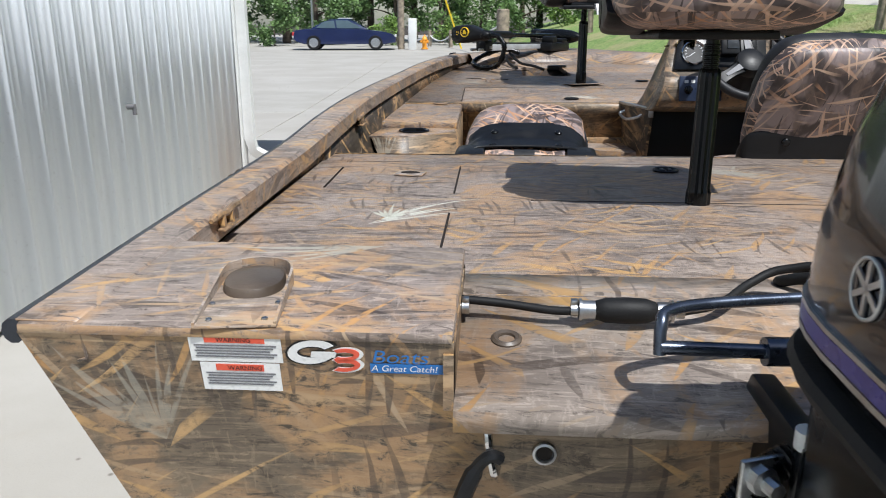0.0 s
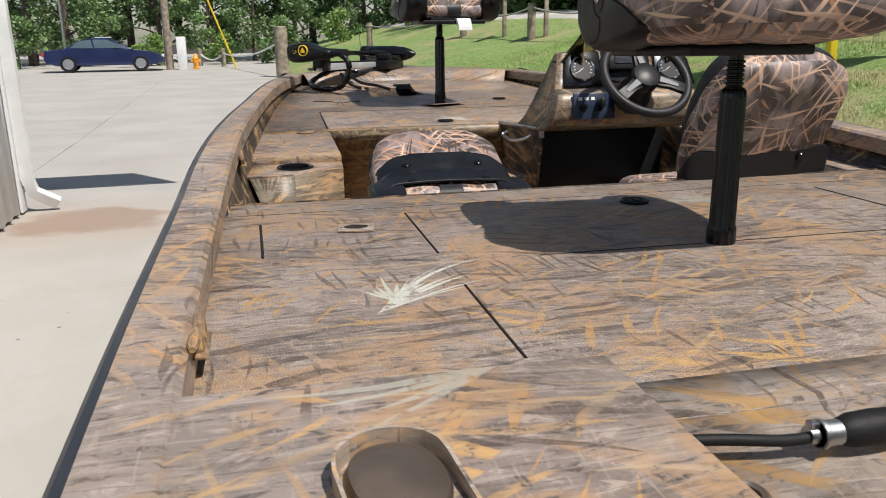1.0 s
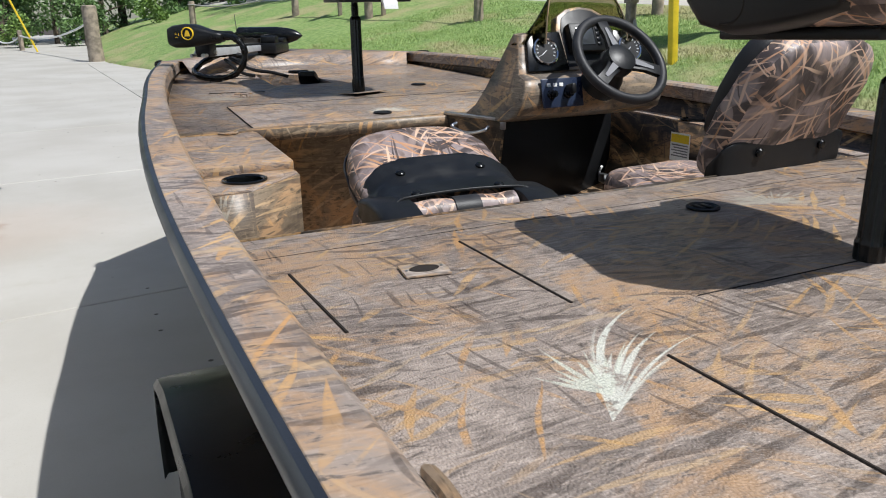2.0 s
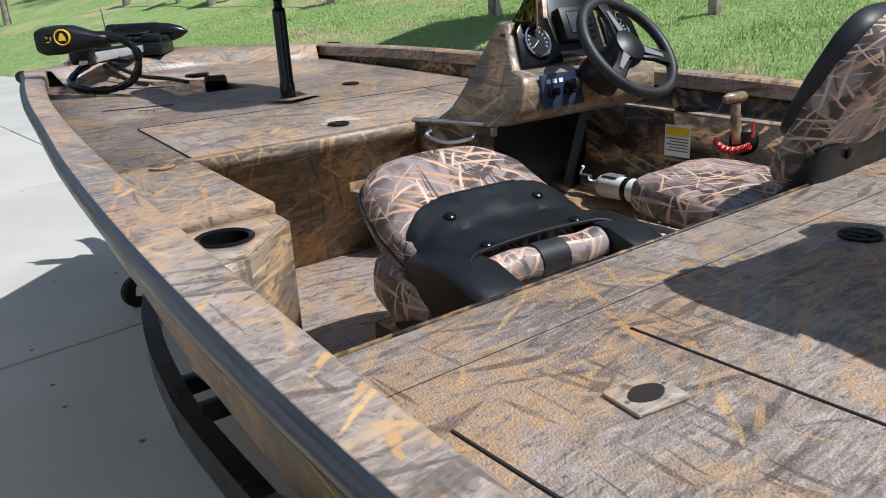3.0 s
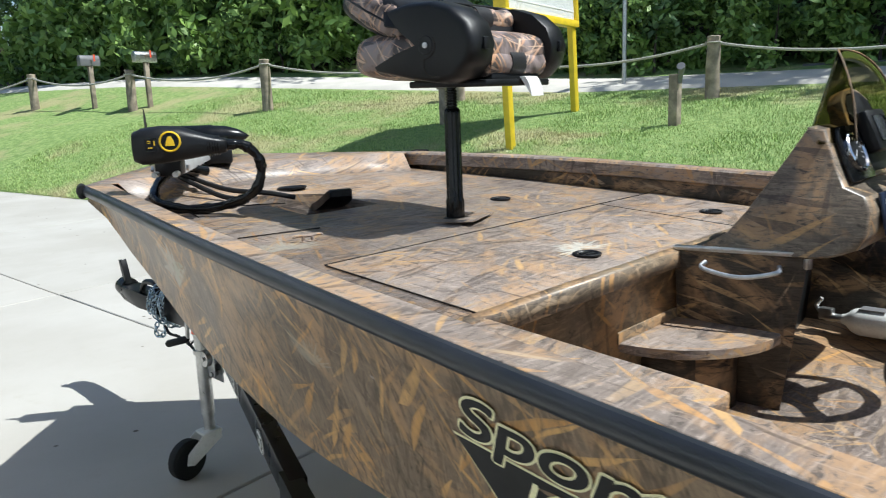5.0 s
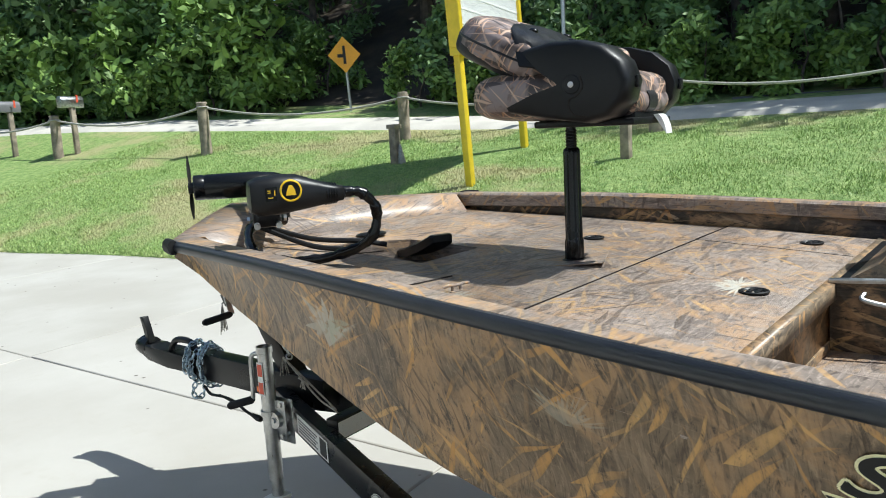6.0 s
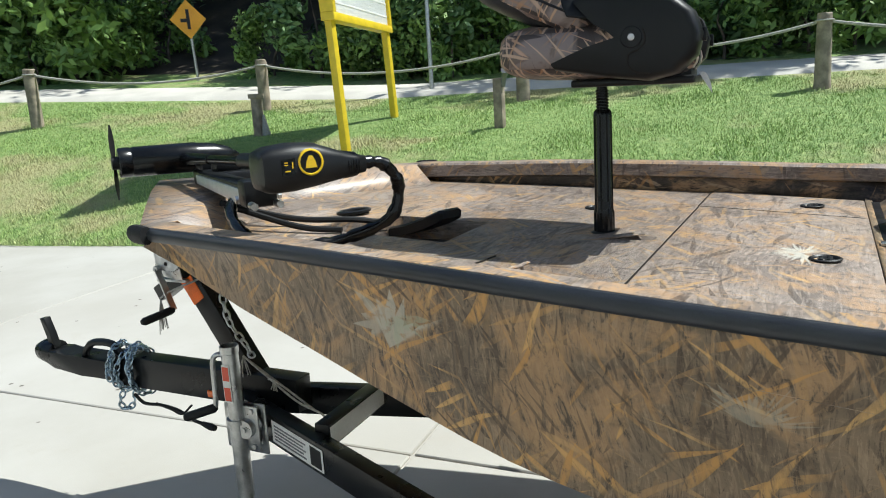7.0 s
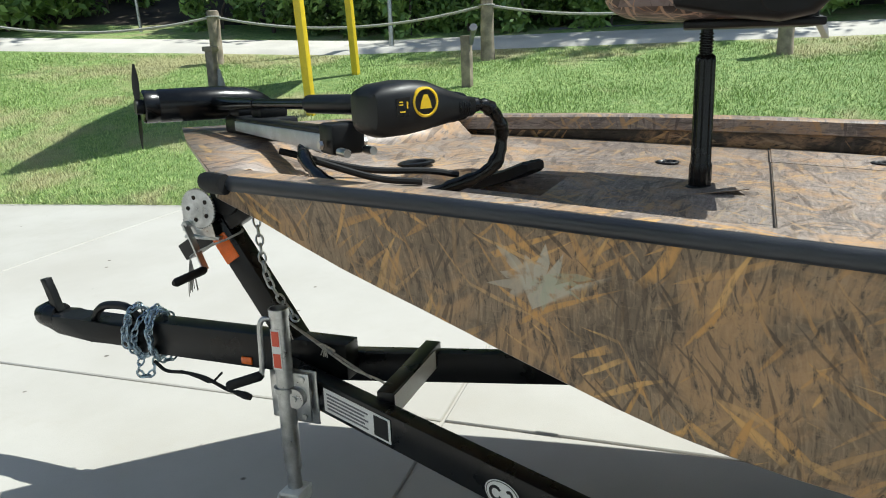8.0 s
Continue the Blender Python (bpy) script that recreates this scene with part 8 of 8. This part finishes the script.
# chain fence beyond the drive's end
far_posts = [(0.35, 29.2, 1.75, 0.24), (-2.2, 40.5, 0.85, 0.10), (-3.4, 42.0, 0.8, 0.10), (-5.2, 43.2, 0.8, 0.10)]
last = None
for k, (x, y, h, rr) in enumerate(far_posts):
    z = ground_at(x, y)
    p = thing("gate_post" if k == 0 else "chain_post", "stout grey gate post at the end of the driveway" if k == 0 else "short grey post with a white chain", "post", at=(x, y, z))
    ob = part("timber", post_mesh(h, rr, 20 + k), wood_grey, None)
    ob.parent = p
    top = Vector((x, y, z + h * 0.72))
    if last is not None:
        r = thing("white_chain", "white chain hanging between short posts", "chain", at=tuple(last))
        bm = B()
        tube(bm, [last.lerp(top, t) - Vector((0, 0, 1.2 * t * (1 - t))) for t in [q / 14 for q in range(15)]], 0.035, 6)
        part("chain_run", bm, white_paint, r)
    last = top


def stub(x, y, h, pipe):
    z = ground_at(x, y)
    s = thing("timber_stub", "short square timber stake with a pipe fitting on the lawn" if pipe else "short square timber stake on the lawn", "stake", at=(x, y, z))
    bm = B()
    box(bm, x - 0.065, x + 0.065, y - 0.065, y + 0.065, z - 0.1, z + h, bev=0.008)
    part("timber", bm, wood_grey, s)
    bm = B()
    if pipe:
        tube(bm, [(x - 0.03, y - 0.08, z + h - 0.12), (x - 0.05, y - 0.10, z + h - 0.02), (x - 0.13, y - 0.16, z + h + 0.06), (x - 0.20, y - 0.18, z + h + 0.10)], [0.03, 0.035, 0.04, 0.055], 12)
        part("pipe_fitting", bm, grey_ink, s)
    else:
        box(bm, x - 0.09, x + 0.09, y - 0.09, y + 0.09, z + h - 0.02, z + h + 0.05, bev=0.01)
        part("cap", bm, wood_grey, s)
        bm = B()
        tube(bm, [(x + 0.02, y - 0.09, z + 0.32), (x, y - 0.12, z + 0.16), (x + 0.04, y - 0.10, z + 0.02)], [0.02, 0.045, 0.07], 10)
        part("hung_cloth", bm, rope_grey, s)


stub(8.64, 7.94, 0.68, True)
stub(8.05, 11.75, 0.60, False)


def letter_board():
    a, b = Vector((6.89, 9.38, 0)), Vector((9.25, 9.99, 0))
    way = (b - a).normalized()
    nrm = Vector((way.y, -way.x, 0))
    s = thing("letter_board_sign", "yellow-framed white letter board on two yellow posts", "sign", at=(8.0, 9.7, ground_at(8.0, 9.7)))
    lean = Vector((-0.045, 0.02, 1.0))
    for p in (a, b):
        z = ground_at(p.x, p.y)
        bm = B()
        prism(bm, [p + Vector((dx, dy, z - 0.15)) for dx, dy in ((-0.05, -0.05), (0.05, -0.05), (0.05, 0.05), (-0.05, 0.05))], lean * (5.62 - z), bev=0.008)
        part("post", bm, yellow_paint, s, "yellow steel post")
    off = lambda z: Vector((lean.x * (z - 1.0), lean.y * (z - 1.0), z))
    z0, z1 = 2.46, 5.60
    for u0, u1, v0, v1, nm in ((-0.05, 1.05, z0, z0 + 0.10, "frame_bar"), (-0.05, 1.05, z1 - 0.10, z1, "frame_bar"), (-0.05, -0.005, z0 + 0.10, z1 - 0.10, "frame_bar"), (1.005, 1.05, z0 + 0.10, z1 - 0.10, "frame_bar")):
        bm = B()
        prism(bm, [a.lerp(b, u) + off(v) + nrm * 0.09 for u, v in ((u0, v0), (u1, v0), (u1, v1), (u0, v1))], nrm * -0.18, bev=0.008)
        part(nm, bm, yellow_paint, s, "yellow frame")
    bm = B()
    prism(bm, [a.lerp(b, u) + off(v) + nrm * 0.05 for u, v in ((-0.01, z0 + 0.09), (1.01, z0 + 0.09), (1.01, z1 - 0.09), (-0.01, z1 - 0.09))], nrm * -0.10)
    part("white_panel", bm, white_paint, s, "white ribbed letter panel")
    for k in range(15):
        v = z0 + 0.22 + k * 0.19
        bm = B()
        prism(bm, [a.lerp(b, u) + off(w) + nrm * 0.058 for u, w in ((0.0, v), (1.0, v), (1.0, v + 0.022), (0.0, v + 0.022))], nrm * -0.006)
        part("letter_rail", bm, white_label, s)
    for k in range(60):
        u = (k + 0.5) / 60
        bm = B()
        prism(bm, [a.lerp(b, q) + off(w) + nrm * 0.054 for q, w in ((u - 0.003, z0 + 0.10), (u + 0.003, z0 + 0.10), (u + 0.003, z1 - 0.10), (u - 0.003, z1 - 0.10))], nrm * -0.004)
        part("panel_rib", bm, white_label, s)


letter_board()


def thin_pole(x, y, h, r, name, label, lean=0.0):
    z = ground_at(x, y)
    s = thing(name, label, "pole", at=(x, y, z))
    bm = B()
    tube(bm, [(x, y, z - 0.1), (x + lean, y, z + h)], [r, r * 0.85], 12)
    part("shaft", bm, alloy if r < 0.1 else wood_grey, s)
    return s


thin_pole(11.24, 10.32, 4.5, 0.042, "street_pole", "thin grey steel pole beside the footpath")
thin_pole(-9.2, 40.0, 6.5, 0.07, "street_pole", "thin pale pole beyond the parked car")
thin_pole(-4.45, 38.0, 8.0, 0.17, "utility_pole", "brown timber utility pole beyond the driveway")


def warning_sign(x, y):
    z = ground_at(x, y)
    s = thing("warning_sign", "yellow diamond road sign with a black junction symbol", "sign", at=(x, y, z))
    bm = B()
    cyl(bm, (x, y, z - 0.1), (x - 0.10, y, z + 1.55), 0.035, 10)
    part("sign_post", bm, alloy, s)
    c = Vector((x - 0.10, y, z + 1.38))
    to = (Vector((-1.4, 3.8, 0)) - Vector((x, y, 0))).normalized()
    rt = Vector((-to.y, to.x, 0))
    up = Vector((-0.05, 0, 1)).normalized()

    def flat(pts, lift, mat, nm):
        bm = B()
        prism(bm, [c + rt * u + up * v + to * lift for u, v in pts], to * 0.006)
        part(nm, bm, mat, s)
    sign_yellow = plain("sign_orange_yellow", (0.80, 0.36, 0.02), 0.4, 0, 0.08, 4, 100, 0)
    flat([(0, -0.44), (0.40, 0), (0, 0.44), (-0.40, 0)], 0.045, sign_yellow, "sign_plate")
    flat([(-0.035, -0.22), (0.035, -0.22), (0.035, 0.22), (-0.035, 0.22)], 0.053, dark_ink, "symbol_bar")
    flat([(0.035, -0.06), (0.17, -0.06), (0.17, 0.02), (0.035, 0.02)] if rt.x < 0 else [(-0.17, -0.06), (-0.035, -0.06), (-0.035, 0.02), (-0.17, 0.02)], 0.053, dark_ink, "symbol_bar")


warning_sign(12.45, 17.08)


def mailbox(x, y, mat, w):
    z = ground_at(x, y)
    s = thing("mailbox", "grey roadside mailbox on a timber post", "mailbox", "roadside mailboxes", at=(x, y, z))
    bm = B()
    box(bm, x - 0.05, x + 0.05, y - 0.05, y + 0.05, z - 0.1, z + 1.0, bev=0.006)
    part("post", bm, wood_grey, s)
    bm = B()
    prof = [(-0.11, 0), (0.11, 0), (0.11, 0.16)] + [(0.11 * math.cos(a), 0.16 + 0.09 * math.sin(a)) for a in [math.pi * k / 6 for k in range(1, 6)]] + [(-0.11, 0.16)]
    prism(bm, [(x - w / 2, y + u, z + 1.0 + v) for u, v in prof], (w, 0.1, 0), bev=0.006)
    part("box_body", bm, mat, s)
    bm = B()
    box(bm, x + 0.05, x + 0.09, y - 0.13, y - 0.12, z + 1.10, z + 1.26)
    part("flag", bm, red_label, s)


mailbox(6.35, 21.9, grey_ink, 0.5)
mailbox(6.95, 20.2, zinc, 0.55)


def hydrant(x, y):
    z = ground_at(x, y)
    s = thing("fire_hydrant", "small orange-yellow fire hydrant by the road", "hydrant", at=(x, y, z))
    orange = plain("hydrant_orange", (0.80, 0.33, 0.03), 0.4, 0, 0.1, 6, 100, 0.05)
    bm = B()
    lathe(bm, [(0.16, 0), (0.16, 0.05), (0.11, 0.06), (0.11, 0.42), (0.14, 0.43), (0.14, 0.47), (0.12, 0.50), (0.08, 0.60), (0.03, 0.64), (0.03, 0.70), (0.0005, 0.70)], pose(x, y, z), 18)
    part("barrel", bm, orange, s)
    for way in ((0.2, 0, 0), (-0.2, 0, 0), (0, -0.2, 0)):
        bm = B()
        cyl(bm, Vector((x, y, z + 0.35)), Vector((x, y, z + 0.35)) + Vector(way), 0.07, 12)
        part("outlet", bm, orange, s)


hydrant(-3.3, 37.8)
cab = thing("utility_cabinet", "grey-white utility box on a post by the road", "cabinet", at=(-3.85, 37.6, ground_at(-3.85, 37.6)))
bm = B()
box(bm, -4.05, -3.65, 37.5, 37.75, 0.2, 1.7, bev=0.03)
part("cabinet_body", bm, white_paint, cab)
guy = thing("guy_wire", "yellow-sleeved guy wire of the utility pole", "cable", at=(-1.6, 38.5, 0.3))
bm = B()
tube(bm, [(-1.55, 38.5, 0.25), (-2.9, 38.2, 4.2)], 0.04, 6)
part("wire", bm, yellow_paint, guy)


def car():
    """A dark blue saloon seen from its side; x runs from tail to nose."""
    c = thing("parked_car", "dark blue saloon car parked beyond the driveway", "car")
    blue = plain("dark_blue_car_paint", (0.012, 0.022, 0.085), 0.18, 0.2, 0.15, 1.5, 200, 0.0, coat=0.8)
    glass = plain("car_window_glass", (0.09, 0.13, 0.15), 0.08, 0, 0.2, 1.0, 20, 0.0)
    side = [(-2.38, 0.42), (-2.42, 0.62), (-2.36, 0.88), (-1.75, 0.95), (-1.1, 0.97), (0.0, 0.96), (0.95, 0.93), (1.75, 0.84), (2.25, 0.72), (2.42, 0.55), (2.40, 0.34), (1.95, 0.26), (-1.95, 0.26)]
    rings = []
    for w, k in ((-0.88, 0.93), (-0.86, 0.98), (-0.6, 1.0), (0, 1.01), (0.6, 1.0), (0.86, 0.98), (0.88, 0.93)):
        rings.append([Vector((x * (1 - 0.02 * abs(w) / 0.88), w, 0.55 + (z - 0.55) * k)) for x, z in side])
    bm = B()
    loft(bm, rings)
    part("body", bm, blue, c, "dark blue car body")
    roof = [(-1.75, 0.94), (-1.15, 1.28), (-0.75, 1.38), (0.0, 1.41), (0.35, 1.36), (1.15, 0.93)]
    rings = []
    for w, k in ((-0.72, 0.0), (-0.62, 0.86), (-0.5, 1.0), (0.5, 1.0), (0.62, 0.86), (0.72, 0.0)):
        rings.append([Vector((x * (0.9 + 0.1 * (1 - k)), w, 0.93 + (z - 0.93) * max(k, 0.02))) for x, z in roof])
    bm = B()
    loft(bm, rings)
    part("cabin", bm, blue, c)
    for sgn in (-1, 1):
        for pts in ([(-1.35, 0.99), (-0.98, 1.27), (-0.50, 1.33), (-0.42, 0.98)], [(-0.36, 0.98), (-0.42, 1.335), (0.15, 1.33), (0.85, 0.97)]):
            bm = B()
            prism(bm, [(x, sgn * (0.735 - 0.22 * (z - 0.97)), z) for x, z in pts], (0, sgn * 0.01, 0))
            part("side_window", bm, glass, c)
        for x in (-1.45, 1.42):
            bm = B()
            m = pose(x, sgn * 0.80, 0.33, 90, 0, 0)
            lathe(bm, [(0.20, -0.10), (0.31, -0.11), (0.33, -0.07), (0.33, 0.07), (0.31, 0.11), (0.20, 0.10)], m, 28)
            w = part("wheel", bm, rubber, c)
            bm = B()
            o = m @ pose(0, 0, 0, 90 + sgn * 90, 0, 0)      # z points away from the car
            lathe(bm, [(0.215, 0.095), (0.215, 0.118), (0.195, 0.122), (0.185, 0.108), (0.0005, 0.106)], o, 24)
            for q in range(5):
                box(bm, 0.03, 0.20, -0.035, 0.035, 0.106, 0.122, o @ pose(0, 0, 0, 0, 0, 72 * q))
            part("rim", bm, alloy, w, "bright alloy rim")
    bm = B()
    box(bm, 2.30, 2.40, -0.75, -0.45, 0.58, 0.70, bev=0.02)
    part("headlight", bm, white_label, c)
    bm = B()
    box(bm, -2.44, -2.34, -0.80, -0.50, 0.64, 0.80, bev=0.02)
    part("tail_light", bm, red_plastic, c)
    # bright reflection on the roof, laid on as a thin white slab
    bm = B()
    box(bm, -0.35, 0.30, -0.30, 0.30, 1.405, 1.44, bev=0.015)
    part("roof_panel", bm, white_label, c, "thin white slab standing for the highlight on the car roof")
    x, y = -7.0, 37.4
    c.matrix_basis = pose(x, y, ground_at(x, y) + 0.0, 0, 0, 6)


car()


# ---- trees ----
def leaf_material(name, dark, light):
    m, nt, bs, pos = begin(name)
    r = node(nt, "NewGeometry").outputs["Random Per Island"]
    big = noise_tex(nt, pos, 0.45, 3).outputs[0]
    col = mix(nt, r, dark, light)
    col = mix(nt, math_node(nt, "MULTIPLY", ramp(nt, big, 0.45, 0.65), 0.5), col, [c * 1.5 for c in light])
    nt.links.new(col, bs.inputs["Base Color"])
    bs.inputs["Roughness"].default_value = 0.5
    return m


leaves_dark = leaf_material("woodland_leaves", (0.050, 0.100, 0.030), (0.150, 0.250, 0.080))
leaves_light = leaf_material("sunny_leaves", (0.075, 0.145, 0.028), (0.20, 0.31, 0.07))
bark = plain("grey_brown_bark", (0.11, 0.085, 0.065), 0.9, 0, 0.5, 5, 40, 0.8)


def leaf_cloud(seed, clumps, per, leaf):
    """Many small leaves in uneven clumps: centre and radii of each clump are given."""
    rng = np.random.RandomState(seed)
    vs = []
    for cx, cy, cz, rx, ry, rz in clumps:
        d = rng.normal(size=(per, 3))
        d /= np.linalg.norm(d, axis=1)[:, None]
        d *= (rng.rand(per, 1) ** 0.45) * (0.8 + 0.4 * rng.rand(per, 1))
        c = d * (rx, ry, rz) + (cx, cy, cz)
        a = rng.normal(size=(per, 3))
        a /= np.linalg.norm(a, axis=1)[:, None]
        b = np.cross(a, rng.normal(size=(per, 3)))
        b /= np.linalg.norm(b, axis=1)[:, None]
        s = leaf * (0.6 + 0.8 * rng.rand(per, 1))
        vs.append(np.stack([c - a * s, c + b * s * 0.45, c + a * s, c - b * s * 0.45], axis=1).reshape(-1, 3))
    v = np.concatenate(vs)
    n = len(v) // 4
    me = bpy.data.meshes.new("leaves")
    me.from_pydata(v.tolist(), [], np.arange(n * 4).reshape(n, 4).tolist())
    return me


def tree_kind(name, label, seed, height, spread, low, n_clumps, per, leaf, leaves, trunk_r):
    rnd = random.Random(seed)
    t = thing(name, label, "tree" if trunk_r > 0.05 else "bush", "woodland trees" if trunk_r > 0.05 else "roadside bushes")
    bm = B()
    lean = rnd.uniform(-0.3, 0.3)
    trunk = curve([(0, 0, -0.4), (0.05 * lean, 0.03, height * 0.25), (0.3 * lean, -0.1, height * 0.5), (0.5 * lean, 0.05, height * 0.78)], 5)
    tube(bm, trunk, [trunk_r * (1.25 - 0.95 * i / (len(trunk) - 1)) for i in range(len(trunk))], 9)
    part("trunk", bm, bark, t)
    clumps = []
    for k in range(n_clumps):
        f = low + (1 - low) * (k + 0.5) / n_clumps
        r = spread * (0.55 + 0.6 * math.sin(math.pi * min(1, 0.15 + 0.85 * (f - low) / (1 - low)) ** 0.8)) * rnd.uniform(0.55, 1.0)
        a = rnd.uniform(0, 2 * math.pi)
        c = Vector((r * math.cos(a) * 0.75, r * math.sin(a) * 0.75, height * f))
        s = spread * rnd.uniform(0.26, 0.46)
        clumps.append((*c, s, s, s * rnd.uniform(0.55, 0.85)))
        if k % 3 == 0 and trunk_r > 0.05:
            bm = B()
            root = Vector((0.3 * lean, 0, height * f * 0.8))
            tube(bm, curve([root, root.lerp(c, 0.5) + Vector((0, 0, 0.15)), c], 4), [trunk_r * 0.4 * (1 - 0.085 * q) for q in range(9)], 6)
            part("limb", bm, bark, t)
    me = leaf_cloud(seed, clumps, per, leaf)
    me.materials.append(leaves)
    crown = new("crown", me)
    crown.parent = t
    return t


kinds = [tree_kind("woodland_tree", "tall leafy woodland tree with a dark crown", 11, 10.5, 2.7, 0.10, 30, 150, 0.15, leaves_dark, 0.16),
         tree_kind("woodland_tree", "tall leafy woodland tree with a dark crown", 23, 8.5, 2.4, 0.06, 28, 150, 0.13, leaves_dark, 0.13),
         tree_kind("woodland_tree", "leafy woodland tree with a dense dark crown", 37, 12.5, 3.1, 0.16, 32, 150, 0.16, leaves_dark, 0.20)]
shrubs = [tree_kind("roadside_bush", "low leafy roadside bush", 41, 1.5, 0.95, 0.12, 11, 130, 0.085, leaves_light, 0.03),
          tree_kind("roadside_bush", "low leafy roadside bush", 57, 2.4, 1.2, 0.10, 13, 140, 0.10, leaves_dark, 0.04)]
rnd = random.Random(5)
spots = []
for d0, step in ((11.6, 2.3), (14.4, 2.7), (18.5, 3.2)):
    y = -16.0
    while y < 44:
        dd = d0 + rnd.uniform(-0.7, 0.9)
        if not (d0 < 13 and 15.0 < y < 20.5):
            spots.append((curb_x(y) + dd, y + rnd.uniform(-0.5, 0.5), lawn_z(dd, y) - 0.2))
        y += step * rnd.uniform(0.85, 1.15)
for x in range(-34, 13, 3):
    spots.append((x + rnd.uniform(-1, 1), 47 + rnd.uniform(-2, 2) + (3 if x > -6 else 0), 0.3))
    spots.append((x + rnd.uniform(-1, 1) + 1.5, 53 + rnd.uniform(-2, 2), 0.3))
first = [True] * 3
for k, (x, y, z) in enumerate(spots):
    q = rnd.randrange(3)
    s = rnd.uniform(0.85, 1.2)
    m = pose(x, y, z, 0, 0, rnd.uniform(0, 360)) @ Matrix.Scale(s, 4)
    if first[q]:
        kinds[q].matrix_basis = m
        first[q] = False
    else:
        copy_thing(kinds[q], pose(x, y, z, 0, 0, rnd.uniform(0, 360)))
bush_spots = [(curb_x(y) + rnd.uniform(9.2, 10.6), y) for y in [-9, -6.5, -4, -2, 0.5, 2.6, 4.9, 6.4, 8.0, 9.2, 10.2, 11.4, 12.6, 14.0, 15.4, 21.5, 23, 25.5, 28]]
bush_spots += [(curb_x(y) + 9.0 + 0.5 * ((k * 7) % 5) / 5, y) for k, y in enumerate([-3.2, -1.1, 1.5, 3.4, 4.2, 5.6, 6.9, 7.4, 8.6, 9.7, 10.8, 12.0, 13.3, 21, 22.4, 24])]
light_from = len(bush_spots) - 16
bush_spots += [(-13.4, 40.0), (-15.5, 41.5), (-11.8, 42.0), (-2.4, 44), (0.5, 44), (-6, 43.5), (-9, 44), (3.5, 40), (6.5, 36)]
done = [True, True]
for k, (x, y) in enumerate(bush_spots):
    q = 0 if light_from <= k < light_from + 16 or ((k % 3 or y > 35) and k % 2 == 0) else 1
    m = pose(x, y, ground_at(x, y) - 0.05, 0, 0, rnd.uniform(0, 360))
    if done[q]:
        shrubs[q].matrix_basis = m
        done[q] = False
    else:
        copy_thing(shrubs[q], m)


for k in range(26):
    y = 19.5 + 0.75 * k
    dd = 9.4 + 0.35 * (k % 4) + rnd.uniform(-0.3, 0.3) + (2.2 if k % 3 == 0 else 0.0)
    x = curb_x(y) + dd
    copy_thing(shrubs[0], pose(x, y, ground_at(x, y) - 0.1, 0, 0, rnd.uniform(0, 360)) @ Matrix.Scale(1.2 + 0.5 * (k % 3), 4))


# ---- grass blades over the lawn that the camera passes nearest ----
def lawn_blades():
    rng = np.random.RandomState(3)
    pts, faces = [], []
    k = 0
    for _ in range(170000):
        y = -2.0 + 21.0 * rng.rand()
        d = 0.02 + 6.3 * rng.rand() ** 1.25
        x = curb_x(y) + d
        z = lawn_height(d, y)
        h = 0.018 + 0.034 * rng.rand()
        a = 6.283 * rng.rand()
        w = 0.004 + 0.005 * rng.rand()
        lx, ly = (rng.rand() - 0.5) * 0.06, (rng.rand() - 0.5) * 0.06
        ca, sa = math.cos(a) * w, math.sin(a) * w
        pts += [(x - ca, y - sa, z - 0.01), (x + ca, y + sa, z - 0.01), (x + lx, y + ly, z + h)]
        faces.append((k, k + 1, k + 2))
        k += 3
    me = bpy.data.meshes.new("lawn_grass")
    me.from_pydata(pts, [], faces)
    me.materials.append(grass_blade)
    tagged(new("lawn_grass", me), "short sunlit green grass blades on the lawn", "grass", kind="stuff")


lawn_blades()
